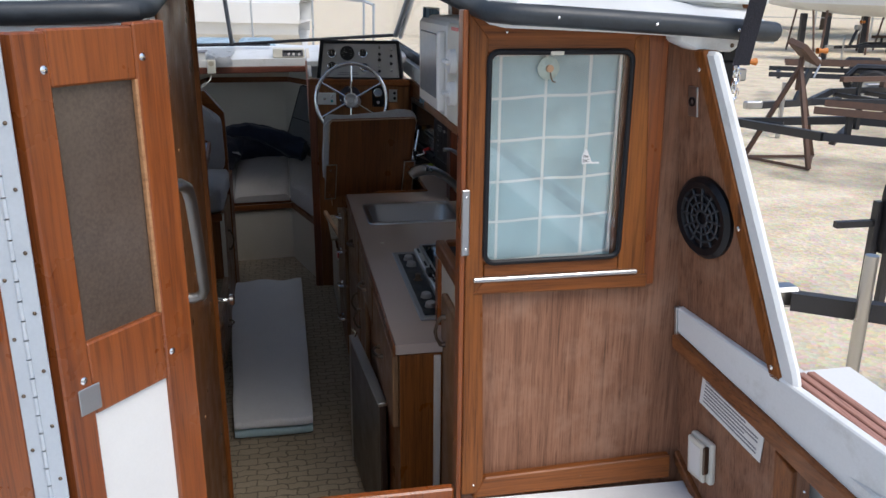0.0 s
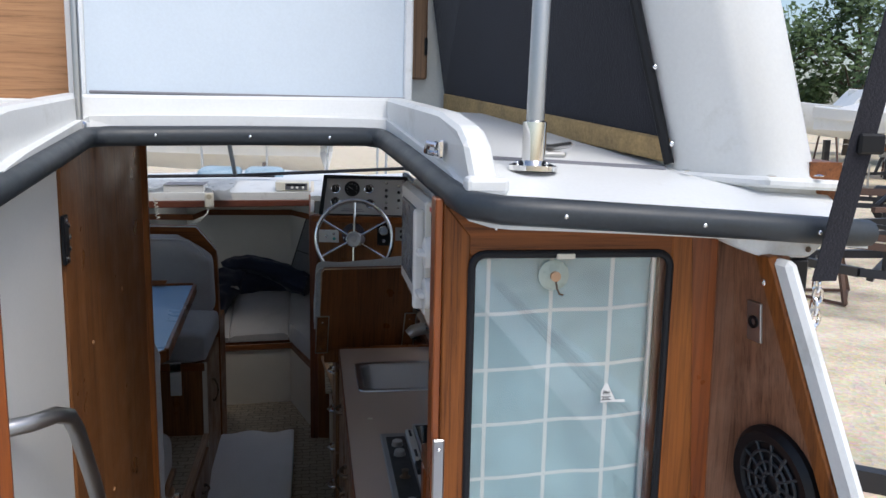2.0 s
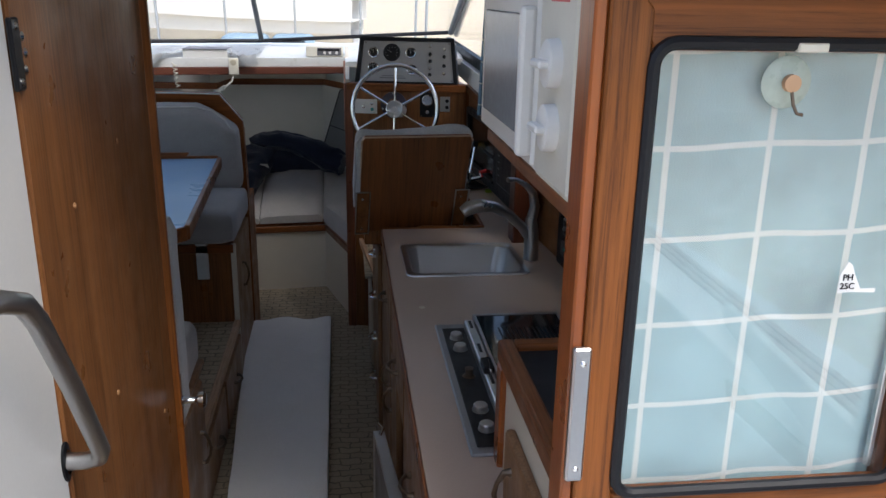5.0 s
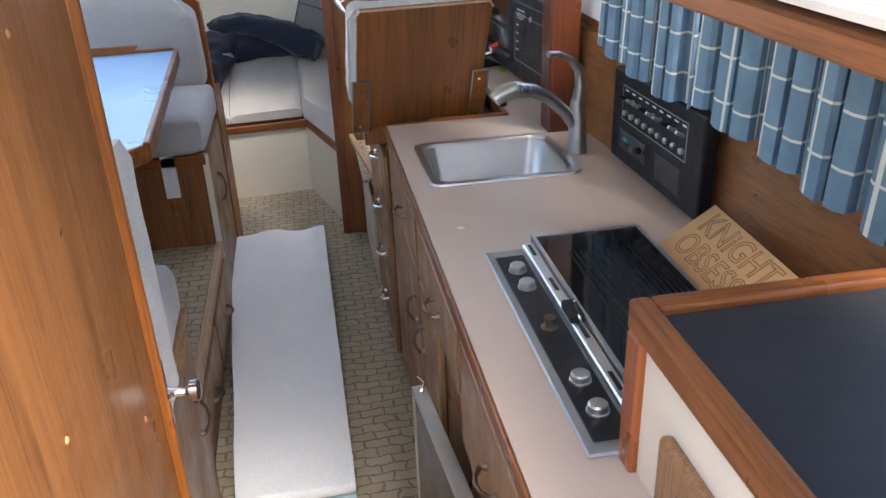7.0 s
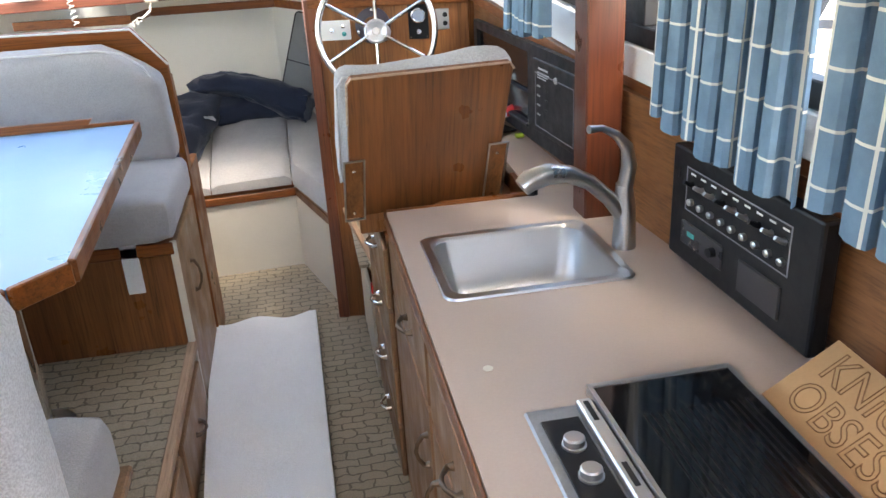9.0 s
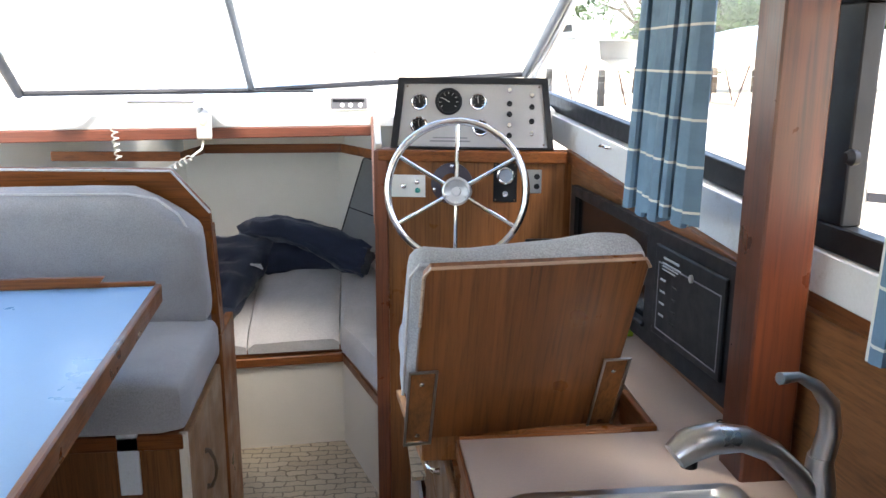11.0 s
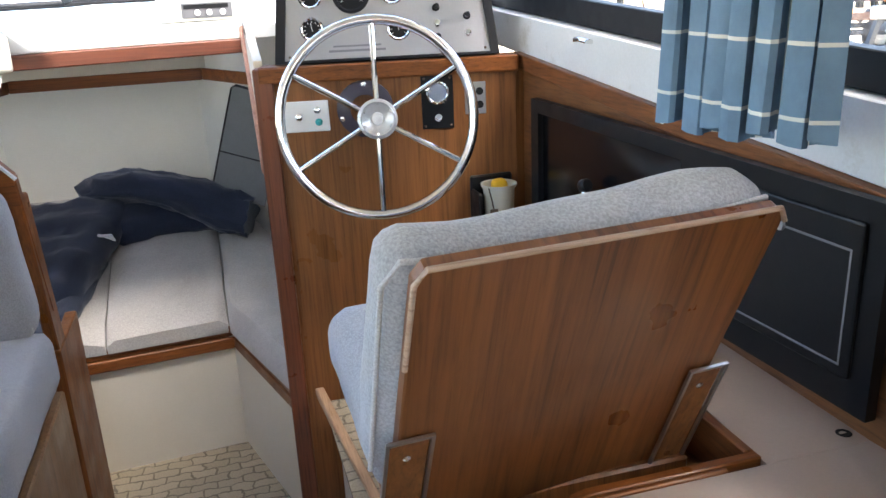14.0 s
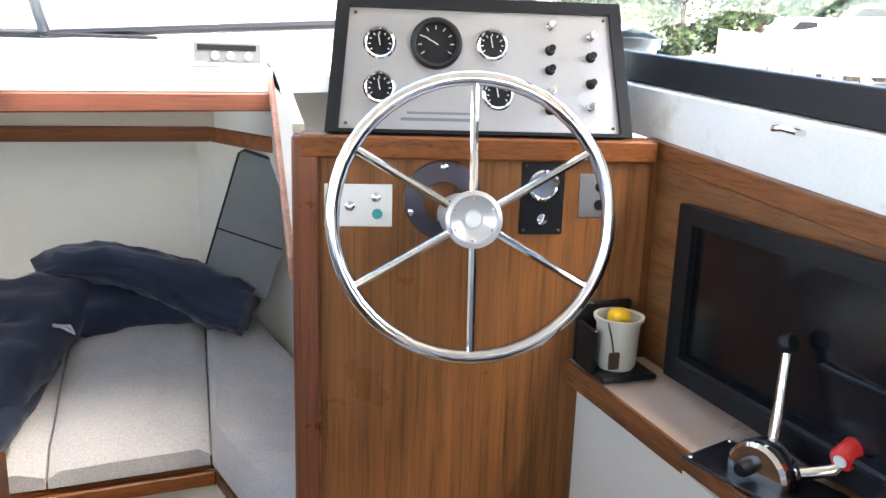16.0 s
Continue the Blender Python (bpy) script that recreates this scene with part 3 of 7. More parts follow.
rail_post(0.47, 1.6, rz(0.47, 1.6) + 0.003, (1.5, 2), "chrome bimini post bolted to the white roof")
rail_post(-0.321, 1.54, rz(-0.32, 1.54) + 0.003, (-1, 2), "chrome bimini post bolted to the white roof")
sp = thing("stay_tube", (-0.222, 1.99, 1.86), "thin steel stay clamped at the notch corner", "stay")
part("tube", tube([(-0.222, 1.985, 1.855), (-0.222, 2.0, 2.75)], 0.0065, 10), STEEL, sp, "", True)
part("clamp", box((-0.232, 1.972, 1.852), (-0.208, 1.998, 1.872), 0.004), CHROME, sp)
cleat = thing("deck_cleat", (0.53, 1.72, 1.845), "small steel cleat on the roof", "cleat")
part("base", box((0.51, 1.70, rz(0.53, 1.72) - 0.002), (0.55, 1.74, rz(0.53, 1.72) + 0.006), 0.003), STEEL, cleat)
part("horn", tube([(0.495, 1.69, rz(0.53, 1.72) + 0.016), (0.53, 1.72, rz(0.53, 1.72) + 0.012), (0.57, 1.75, rz(0.53, 1.72) + 0.016)], 0.005, 8), STEEL, cleat, "", True)
seam = thing("deck_seam", (0.55, 1.66, 1.84), "weathered grey sealing strip across the white roof", "seal strip", kind="structure")
part("strip", prism([(0.425, 1.655, rz(0.425, 1.65) + 0.001), (0.69, 1.655, rz(0.69, 1.65) + 0.001), (0.69, 1.665, rz(0.69, 1.65) + 0.001), (0.425, 1.665, rz(0.425, 1.65) + 0.001)], (0, 0, 0.005)), INK, seam)
part("strip", prism([(-0.9, 1.585, rz(-0.9, 1.6) + 0.003), (-0.29, 1.585, rz(-0.29, 1.6) + 0.001), (-0.29, 1.593, rz(-0.29, 1.6) + 0.001), (-0.9, 1.593, rz(-0.9, 1.6) + 0.003)], (0, 0, 0.005)), INK, seam)

# ---- aft bulkhead, starboard ----
bh = thing("wall_aft", (0.56, 1.55, 0.42), "weathered wood veneer aft bulkhead", "wall", kind="structure")
Y0 = 1.55
part("veneer", slab([(0.335, Y0, 0.4), (0.885, Y0, 0.4), (0.785, Y0, 1.765), (0.335, Y0, 1.78)], [(0.38, Y0, 1.308), (0.642, Y0, 1.308), (0.642, Y0, 1.712), (0.38, Y0, 1.712)], (0, 0.025, 0)), VENEER_V, bh)
part("stile", prism([(0.337, 1.53, 0.8), (0.384, 1.53, 0.8), (0.372, 1.53, 1.265), (0.372, 1.53, 1.742), (0.337, 1.53, 1.785)], (0, 0.02, 0), 0.002), TEAK_V, bh, "varnished teak stile")
part("stile", prism([(0.65, 1.53, 1.265), (0.712, 1.53, 1.255), (0.678, 1.53, 1.755), (0.65, 1.53, 1.742)], (0, 0.02, 0), 0.002), TEAK_V, bh, "varnished teak stile")
part("stile", prism([(0.712, 1.54, 1.25), (0.735, 1.54, 1.25), (0.722, 1.54, 1.755), (0.68, 1.54, 1.755)], (0, 0.01, 0), 0.002), RED_V, bh)
part("rail", prism([(0.374, 1.532, 1.712), (0.65, 1.532, 1.712), (0.677, 1.532, 1.758), (0.34, 1.532, 1.78)], (0, 0.018, 0), 0.002), TEAK_X, bh, "varnished teak rail")
part("rail", prism([(0.352, 1.5272, 1.256), (0.714, 1.5272, 1.25), (0.714, 1.5272, 1.278), (0.374, 1.5272, 1.284)], (0, 0.022, 0), 0.002), TEAK_X, bh, "varnished teak rail")
part("rail", prism([(0.374, 1.534, 1.288), (0.651, 1.534, 1.288), (0.651, 1.534, 1.316), (0.374, 1.534, 1.316)], (0, 0.016, 0), 0.002), TEAK_X, bh, "varnished teak rail")
part("track", box((0.352, 1.522, 1.281), (0.69, 1.534, 1.29), 0.002), ALU, bh, "worn aluminium track")
part("kick_rail", prism([(0.36, 1.5272, 0.79), (0.812, 1.5272, 0.79), (0.808, 1.5272, 0.848), (0.386, 1.5272, 0.838)], (0, 0.02, 0), 0.003), TEAK_X, bh, "teak kick rail")
part("jamb", box((0.326, 1.535, 0.42), (0.337, 1.575, 1.79), 0.002), RED_V, bh, "reddish varnished door jamb")
part("sill", box((-0.26, 1.535, 0.77), (0.322, 1.558, 0.815), 0.004), RED_V, bh, "reddish teak door sill")
part("step_panel", box((-0.26, 1.56, 0.0), (0.337, 1.6, 0.62), 0), TEAK_X, bh)
for p in ((0.362, 1.53, 0.822), (0.405, 1.53, 1.752), (0.6, 1.53, 0.82)):
    screw(bh, p, (0, -1, 0), 0.003)
win = thing("window_1", (0.51, 1.55, 1.32), "sliding bulkhead window with a rounded black gasket and a reflection-washed curtain behind", "window", kind="structure")
rr = []
for cx_, cz_, a0 in ((0.63, 1.70, 0), (0.392, 1.70, 90), (0.392, 1.337, 180), (0.63, 1.337, 270)):
    for k in range(5):
        a = radians(a0 + k * 22.5)
        rr.append((cx_ + 0.018 * math.cos(a), 1.53, cz_ + 0.018 * math.sin(a)))
part("gasket", tube(rr, 0.0055, 8, None, True), BLACKPAD, win, "", True)
pane = part("pane", box((0.376, 1.536, 1.321), (0.646, 1.54, 1.716), 0), GLASS, win)
pane.visible_shadow = False
part("inner_stile", box((0.628, 1.542, 1.325), (0.633, 1.549, 1.71), 0.001), ALU, win)
part("clip", box((0.487, 1.523, 1.712), (0.512, 1.534, 1.719), 0.001), CREAMP, win)
m = Matrix.Translation((0.487, 1.5355, 1.688)) @ Euler((radians(90), 0, 0)).to_matrix().to_4x4()
part("suction_cup", lathe([(0.021, 0), (0.02, 0.001), (0.006, 0.004), (0.006, 0.006), (0, 0.007)], m, 20), mottled("yellowed_clear_vinyl", (0.42, 0.48, 0.41), 0.1, 0.3, 40), win, "yellowed suction cup", True)
part("suction_cup_button", lathe([(0.007, 0.006), (0.007, 0.011), (0, 0.012)], m, 12), mat("tan_knob", (0.5, 0.3, 0.17), 0.5), win, "", True)
part("wire_hook", tube([(0.487, 1.526, 1.684), (0.489, 1.524, 1.672), (0.492, 1.522, 1.665), (0.497, 1.522, 1.664)], 0.0014, 6), BRONZE, win, "", True)
tag = prism([(0.562, 1.5352, 1.507), (0.573, 1.5352, 1.508), (0.597, 1.5352, 1.507), (0.597, 1.5352, 1.511), (0.583, 1.5352, 1.511), (0.576, 1.5352, 1.524), (0.572, 1.5352, 1.533), (0.568, 1.5352, 1.536), (0.562, 1.5352, 1.524)], (0, -0.0005, 0))
part("torn_label", tag, PAPER, win, "torn white paper label")
words("PH", 0.008, basis((0.5645, 1.5344, 1.519), (1, 0, 0), (0, 0, 1)), BLACK, win)
words("25C", 0.008, basis((0.563, 1.5344, 1.511), (1, 0, 0), (0, 0, 1)), BLACK, win)
# blue check cloth; its paleness is glass reflection put into the colour
ct = thing("window_curtain", (0.51, 1.554, 1.33), "blue checked curtain hanging flat behind the window, coloured pale as if washed by reflection", "curtain")
grid, uv = [], []
for i in range(13):
    zz = 1.71 - 0.4 * i / 12
    grid.append([(0.383 + 0.256 * j / 30, 1.554 + 0.003 * math.sin(j * 0.45) + 0.002 * noise.noise((j * 0.3, i * 0.4, 0)), zz) for j in range(31)])
    uv.append([(0.041 + 0.279 * j / 30, zz + 0.0015 * math.sin(j * 0.4) - 0.009 * j / 30) for j in range(31)])
sheet("cloth", grid, uv, WASHEDCURTAIN, ct, 0.002)
dl = thing("door_strike", (0.33, 1.53, 1.4), "worn chrome strike plate on the door jamb", "strike plate")
part("plate", box((0.327, 1.526, 1.336), (0.343, 1.534, 1.466), 0.002), STEEL, dl)
screw(dl, (0.335, 1.526, 1.35), (0, -1, 0), 0.003)
screw(dl, (0.335, 1.526, 1.452), (0, -1, 0), 0.003)


# ---- cockpit side wing ----
def wing(y, z, off=0.0):
    """A place on the inner face of the cockpit wing panel; off: metres towards the cockpit."""
    return Vector((0.749 + 0.098 * (1.738 - z) + 0.164 * (1.54 - y) - off, y - 0.164 * off, z - 0.098 * off))


wn = Vector((-1, -0.164, -0.098)).normalized()
wg = thing("wall_wing", (0.83, 1.4, 0.42), "veneered cockpit wing panel with a sloped teak trim", "wall", kind="structure")
part("veneer", prism([wing(1.552, 1.755), wing(1.49, 1.755), wing(1.25, 1.17), wing(1.2, 1.1), wing(1.2, 0.42), wing(1.552, 0.42)], (0.03, 0.004, 0)), VENEER_V, wg)
part("slope_trim", prism([wing(1.493, 1.725, 0.012), wing(1.463, 1.725, 0.012), wing(1.238, 1.168, 0.012), wing(1.266, 1.168, 0.012)], -wn * 0.014, 0.002), TEAK_V, wg, "teak trim along the sloped edge")
part("white_edge", prism([wing(1.467, 1.722, 0.008), wing(1.436, 1.722, 0.008), wing(1.213, 1.2, 0.008), wing(1.205, 1.17, 0.008), wing(1.24, 1.166, 0.008)], -wn * 0.018, 0.006), GEL, wg, "white gelcoat edge")
part("coaming_board", prism([wing(1.535, 1.2, 0.012), wing(1.25, 1.178, 0.012), wing(0.6, 1.12, 0.012), wing(0.6, 0.96, 0.012), wing(1.1, 1.055, 0.012), wing(1.535, 1.142, 0.012)], -wn * 0.018, 0.003), GEL, wg, "white coaming board")
part("board_trim", prism([wing(1.538, 1.14, 0.024), wing(1.1, 1.057, 0.024), wing(0.6, 0.962, 0.024), wing(0.6, 0.90, 0.024), wing(1.1, 1.012, 0.024), wing(1.538, 1.11, 0.024)], -wn * 0.02, 0.003), TEAK_Y, wg, "teak trim under the white board")
part("board_end", prism([wing(1.541, 1.2, 0.016), wing(1.533, 1.2, 0.016), wing(1.533, 1.135, 0.016), wing(1.541, 1.135, 0.016)], -wn * 0.012, 0.001), STEEL, wg)
part("post", prism([wing(1.245, 1.03, 0.012), wing(1.2, 1.01, 0.012), wing(1.2, 0.42, 0.012), wing(1.245, 0.42, 0.012)], -wn * 0.018, 0.002), TEAK_V, wg, "teak post under the coaming")
part("low_trim", prism([wing(1.545, 0.85, 0.012), wing(1.3, 0.64, 0.012), wing(1.3, 0.61, 0.012), wing(1.545, 0.82, 0.012)], -wn * 0.014, 0.002), TEAK_Y, wg)
# dark sheet painted as the shade deep behind the wing
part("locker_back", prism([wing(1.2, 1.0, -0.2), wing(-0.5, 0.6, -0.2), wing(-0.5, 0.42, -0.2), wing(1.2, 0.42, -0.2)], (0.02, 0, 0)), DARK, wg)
for y, z in ((1.478, 1.69), (1.362, 1.42), (1.266, 1.19)):
    screw(wg, wing(y - 0.005, z, 0.013), wn, 0.005)
for y, z in ((1.48, 1.105), (1.16, 1.0)):
    screw(wg, wing(y, z, 0.021), wn, 0.003)
ledge = struct(obj("cockpit_ledge", prism([(0.375, 1.1, 0.72), (0.9, 1.1, 0.72), (0.86, 1.527, 0.775), (0.375, 1.527, 0.785)], (0, 0, 0.004), 0), GEL), "white moulded cockpit ledge")
ledge_b = struct(obj("cockpit_ledge_side", box((0.375, 1.1, 0.42), (0.88, 1.52, 0.719), 0.01), GEL), "white moulded ledge body")
gw = thing("gunwale", (1.0, 0.5, 1.09), "white gunwale capped with three reddish teak strips", "gunwale", kind="structure")
part("cap", prism([(0.87, 1.42, 1.07), (1.13, 1.42, 1.07), (1.16, -2.4, 0.98), (0.95, -2.4, 0.98)], (0, 0, 0.02), 0.004), GEL, gw)
for k in range(3):
    part("teak_strip", prism([(0.968 + 0.022 * k, 1.395, 1.09), (0.985 + 0.022 * k, 1.395, 1.09), (1.105 + 0.022 * k, -1.5, 1.022), (1.088 + 0.022 * k, -1.5, 1.022)], (0, 0, 0.009), 0.002), wood("faded_pink_teak" + str(k), (0.42, 0.22, 0.17), (0.25, 0.12, 0.09), (70, 3, 70), 0.7), gw)
spk = thing("loudspeaker", wing(1.463, 1.411), "round black cockpit loudspeaker with a spoked grille", "loudspeaker")
m = Matrix.Translation(wing(1.463, 1.411)) @ wn.to_track_quat("Z", "Y").to_matrix().to_4x4()
part("rim", lathe([(0.08, 0), (0.08, 0.008), (0.072, 0.016), (0.06, 0.014), (0.057, 0.008), (0, 0.006)], m, 40), BLACK, spk, "", True)
for k in range(12):
    a = k * math.pi / 6
    part("spoke", box((0.012, -0.0022, 0.008), (0.06, 0.0022, 0.0125), 0.001, m @ Matrix.Rotation(a, 4, "Z")), RUBBER, spk)
for r in (0.016, 0.031, 0.046):
    part("grille_ring", tube([m @ Vector((r * math.cos(a), r * math.sin(a), 0.0105)) for a in (2 * math.pi * j / 28 for j in range(28))], 0.0024, 6, None, True), RUBBER, spk, "", True)
sw = thing("wall_socket", wing(1.505, 1.627), "small steel socket plate on the wing", "socket")
m = Matrix.Translation(wing(1.505, 1.627)) @ basis((0, 0, 0), (0.164, -1, 0), wing(1.5, 1.7) - wing(1.5, 1.6))
part("plate", box((-0.014, -0.028, -0.002), (0.014, 0.028, 0.003), 0.001, m), STEEL, sw)
part("socket", lathe([(0.009, 0.002), (0.009, 0.005), (0.005, 0.005), (0.004, 0.001), (0, 0.001)], m, 16), BLACK, sw, "", True)
pl = thing("notice_plate", wing(1.38, 1.03), "white printed instruction placard on the veneer", "placard")
pa, pb, pc, pd = wing(1.458, 1.086, 0.002), wing(1.278, 1.055, 0.002), wing(1.29, 0.972, 0.002), wing(1.47, 1.01, 0.002)
part("card", prism([pa, pb, pc, pd], wn * 0.002), PAPER, pl)
for k in range(8):
    v0, v1 = 0.1 + 0.105 * k, 0.1 + 0.105 * k + 0.045
    L0, L1, R0, R1 = pa.lerp(pd, v0), pa.lerp(pd, v1), pb.lerp(pc, v0), pb.lerp(pc, v1)
    e = 0.93 - 0.2 * (k % 3 == 2)
    part("print_line", prism([L0.lerp(R0, 0.06) + wn * 0.002, L0.lerp(R0, e) + wn * 0.002, L1.lerp(R1, e) + wn * 0.002, L1.lerp(R1, 0.06) + wn * 0.002], wn * 0.0004), INK, pl)
jb = thing("junction_box", wing(1.45, 0.89), "cream plastic weatherproof outlet box", "outlet box")
m = Matrix.Translation(wing(1.45, 0.888)) @ basis((0, 0, 0), (0.164, -1, 0), wing(1.5, 1.7) - wing(1.5, 1.6))
part("base", box((-0.034, -0.05, 0), (0.034, 0.05, 0.016), 0.006, m, None, 2), CREAMP, jb)
part("lid", box((-0.03, -0.046, 0.017), (0.024, 0.046, 0.026), 0.005, m, None, 2), CREAMP, jb)
part("lid_pad", box((-0.022, -0.036, 0.026), (0.014, 0.036, 0.0275), 0.001, m), WHITEP, jb)
part("lid_hinge", box((0.025, -0.02, 0.016), (0.031, 0.046, 0.03), 0.002, m), BRONZE, jb)
bk = thing("roof_bracket", (0.81, 1.49, 1.72), "worn white plastic bracket under the roof edge", "bracket")
part("body", prism([(0.708, 1.478, 1.766), (0.85, 1.478, 1.76), (0.846, 1.478, 1.742), (0.818, 1.478, 1.719), (0.75, 1.478, 1.721), (0.712, 1.478, 1.737)], (0, 0.058, 0), 0.004), GEL_WORN, bk, "", True)
screw(bk, (0.815, 1.477, 1.731), (0, -1, 0), 0.004, BRONZE)
st = thing("tie_down_strap", (0.82, 1.43, 1.69), "black webbing strap with a chrome chain hook", "strap")
s0, s1 = Vector((0.805, 1.425, 1.70)), Vector((0.885, 1.33, 2.5))
part("webbing", prism([s0 + Vector((-0.016, 0.0, 0)), s0 + Vector((0.016, 0, 0)), s1 + Vector((0.016, 0, 0)), s1 + Vector((-0.016, 0, 0))], (0, -0.003, 0)), CANVAS, st)
part("buckle", box((0.815, 1.395, 1.86), (0.85, 1.41, 1.885), 0.003), BLACK, st)
for k in range(5):
    c = s0 + Vector((0.003 * (k % 2) - 0.004 * k * 0.4, 0.012 - 0.002 * k, -0.008 - 0.014 * k))
    u = Vector((1, 0, 0)) if k % 2 else Vector((0, 1, 0))
    part("chain_link", tube([c + 0.006 * math.cos(a) * u + 0.011 * math.sin(a) * Vector((0, 0, 1)) for a in (2 * math.pi * j / 10 for j in range(10))], 0.0025, 6, None, True), CHROME, st, "", True)

# ---- folding companionway door, port ----


def door_leaf(p, q, label, latchy=False):
    d = thing("companion_door", (p[0], p[1], 0.5), label, "door", "leaves of the folding door")
    w = (Vector(q) - Vector(p)).length
    m = basis((p[0], p[1], 0), (q[0] - p[0], q[1] - p[1], 0), (0, 0, 1))
    T = lambda *a: m @ Vector(a)
    part("stile", box((0, 0.5, -0.014), (0.05, 1.765, 0.014), 0.003, m), RED_V, d)
    part("stile", prism([T(w - 0.062, 0.5, -0.014), T(w, 0.5, -0.014), T(w, 1.775, -0.014), T(w - 0.062, 1.772, -0.014)], m.to_3x3() @ Vector((0, 0, 0.028)), 0.003), RED_V, d)
    part("rail", box((0.05, 1.69, -0.013), (w - 0.062, 1.768, 0.013), 0.003, m), RED_V, d)
    part("rail", box((0.05, 1.19, -0.013), (w - 0.062, 1.31, 0.013), 0.003, m), RED_V, d)
    part("rail", box((0.05, 0.5, -0.013), (w - 0.062, 0.6, 0.013), 0.003, m), RED_V, d)
    part("pane", box((0.048, 1.308, -0.002), (w - 0.06, 1.692, 0.003), 0, m), VENEER_V if latchy else GLINT, d, "dusty smoked pane")
    part("bead", box((w - 0.067, 1.31, 0.004), (w - 0.061, 1.69, 0.013), 0.001, m), OAK_X, d)
    part("lower_panel", box((0.048, 0.598, -0.004), (w - 0.06, 1.192, 0.006), 0, m), WHITEP, d, "white painted lower panel")
    for x, y in ((0.04, 1.715), (w - 0.05, 1.722), (w - 0.05, 1.235), (0.035, 1.255)):
        screw(d, T(x, y, 0.014), m.to_3x3() @ Vector((0, 0, 1)), 0.006)
    return d, m, w


dA, mA, wA = door_leaf((-0.342, 1.253), (-0.178, 1.452), "open red-varnished folding door leaf with a smoked pane")
part("corner_plate", box((0.022, 1.2, 0.0142), (0.06, 1.243, 0.0165), 0.001, mA), STEEL, dA, "steel latch plate")
dB, mB, wB = door_leaf((-0.60, 1.33), (-0.392, 1.263), "folded red-varnished door leaf with a chrome latch", True)
part("latch_body", box((wB - 0.035, 1.33, 0.014), (wB - 0.012, 1.42, 0.024), 0.003, mB), CHROME, dB, "chrome latch")
part("latch_bolt", box((wB - 0.042, 1.36, 0.02), (wB - 0.005, 1.375, 0.034), 0.003, mB), CHROME, dB, "chrome bolt")
ph = thing("piano_hinge", (-0.365, 1.25, 0.5), "long grey metal piano hinge between the door leaves", "hinge")
mh = basis((-0.394, 1.25, 0), (0.046, -0.006, 0), (0, 0, 1))
part("leaf", box((0, 0.5, 0), (0.021, 1.76, 0.004), 0.001, mh), HINGE, ph)
part("leaf", box((0.027, 0.5, 0), (0.05, 1.762, 0.004), 0.001, mh), HINGE, ph)
for k in range(42):
    part("knuckle", lathe([(0.0042, 0), (0.0042, 0.0275), (0, 0.0275)], mh @ Matrix.Translation((0.024, 0.5 + 0.03 * k, 0.003)) @ Euler((radians(-90), 0, 0)).to_matrix().to_4x4(), 8), HINGE, ph, "", True)
for k in range(14):
    screw(ph, mh @ Vector((0.008, 0.53 + 0.09 * k, 0.004)), mh.to_3x3() @ Vector((0, 0, 1)), 0.003, BRONZE)
    screw(ph, mh @ Vector((0.042, 0.57 + 0.09 * k, 0.004)), mh.to_3x3() @ Vector((0, 0, 1)), 0.003, BRONZE)

# port bulkhead, entry side and inner partition
struct(obj("wall_aft_port", box((-1.25, 1.55, 0.42), (-0.262, 1.59, 1.79), 0), VENEER_V), "veneered aft bulkhead, port")
struct(obj("wall_entry", box((-0.31, 1.5, 0.3), (-0.252, 1.95, 1.80), 0.006), WHITEP), "white painted companionway side")
pt = thing("head_door", (-0.25, 2.3, 0.0), "walnut inner door with black hinges and a chrome knob, standing open", "door")
part("leaf", prism([(-0.25, 1.955, 0.02), (-0.25, 2.60, 0.02), (-0.25, 2.60, 1.83), (-0.25, 1.955, 1.82)], (-0.03, 0, 0), 0.003), PANEL_V, pt)
part("edge_bead", box((-0.252, 2.6, 0.02), (-0.236, 2.612, 1.83), 0.002), TEAK_V, pt)
hg = part("hinge", box((-0.2495, 1.94, 1.63), (-0.243, 1.966, 1.715), 0.002), BLACK, pt, "black hinge")
for k in range(3):
    screw(pt, (-0.2495, 1.985 + 0.004 * (k % 2), 1.652 + 0.02 * k), (1, 0, 0), 0.006)
screw(pt, (-0.243, 1.952, 1.705), (1, 0, 0), 0.005)
screw(pt, (-0.243, 1.952, 1.64), (1, 0, 0), 0.005)
for z, y in ((1.45, 2.1), (1.5, 2.35), (1.1, 2.2), (0.9, 2.5), (0.7, 2.15)):
    screw(pt, (-0.2495, y, z), (1, 0, 0), 0.005, OAK_X)
kn = part("lock_plate", box((-0.2525, 2.606, 0.80), (-0.236, 2.617, 0.93), 0.002), CHROME, pt, "chrome lock plate")
m = Matrix.Translation((-0.236, 2.611, 0.865)) @ Euler((0, radians(90), 0)).to_matrix().to_4x4()
part("knob", lathe([(0.012, 0), (0.008, 0.004), (0.006, 0.028), (0.009, 0.032), (0.018, 0.036), (0.019, 0.048), (0.013, 0.052), (0, 0.052)], m, 18), CHROME, pt, "chrome knob", True)
gh = thing("grab_handle", (-0.25, 1.8, 1.25), "bent stainless tube grab handle on the white entry side", "grab handle")
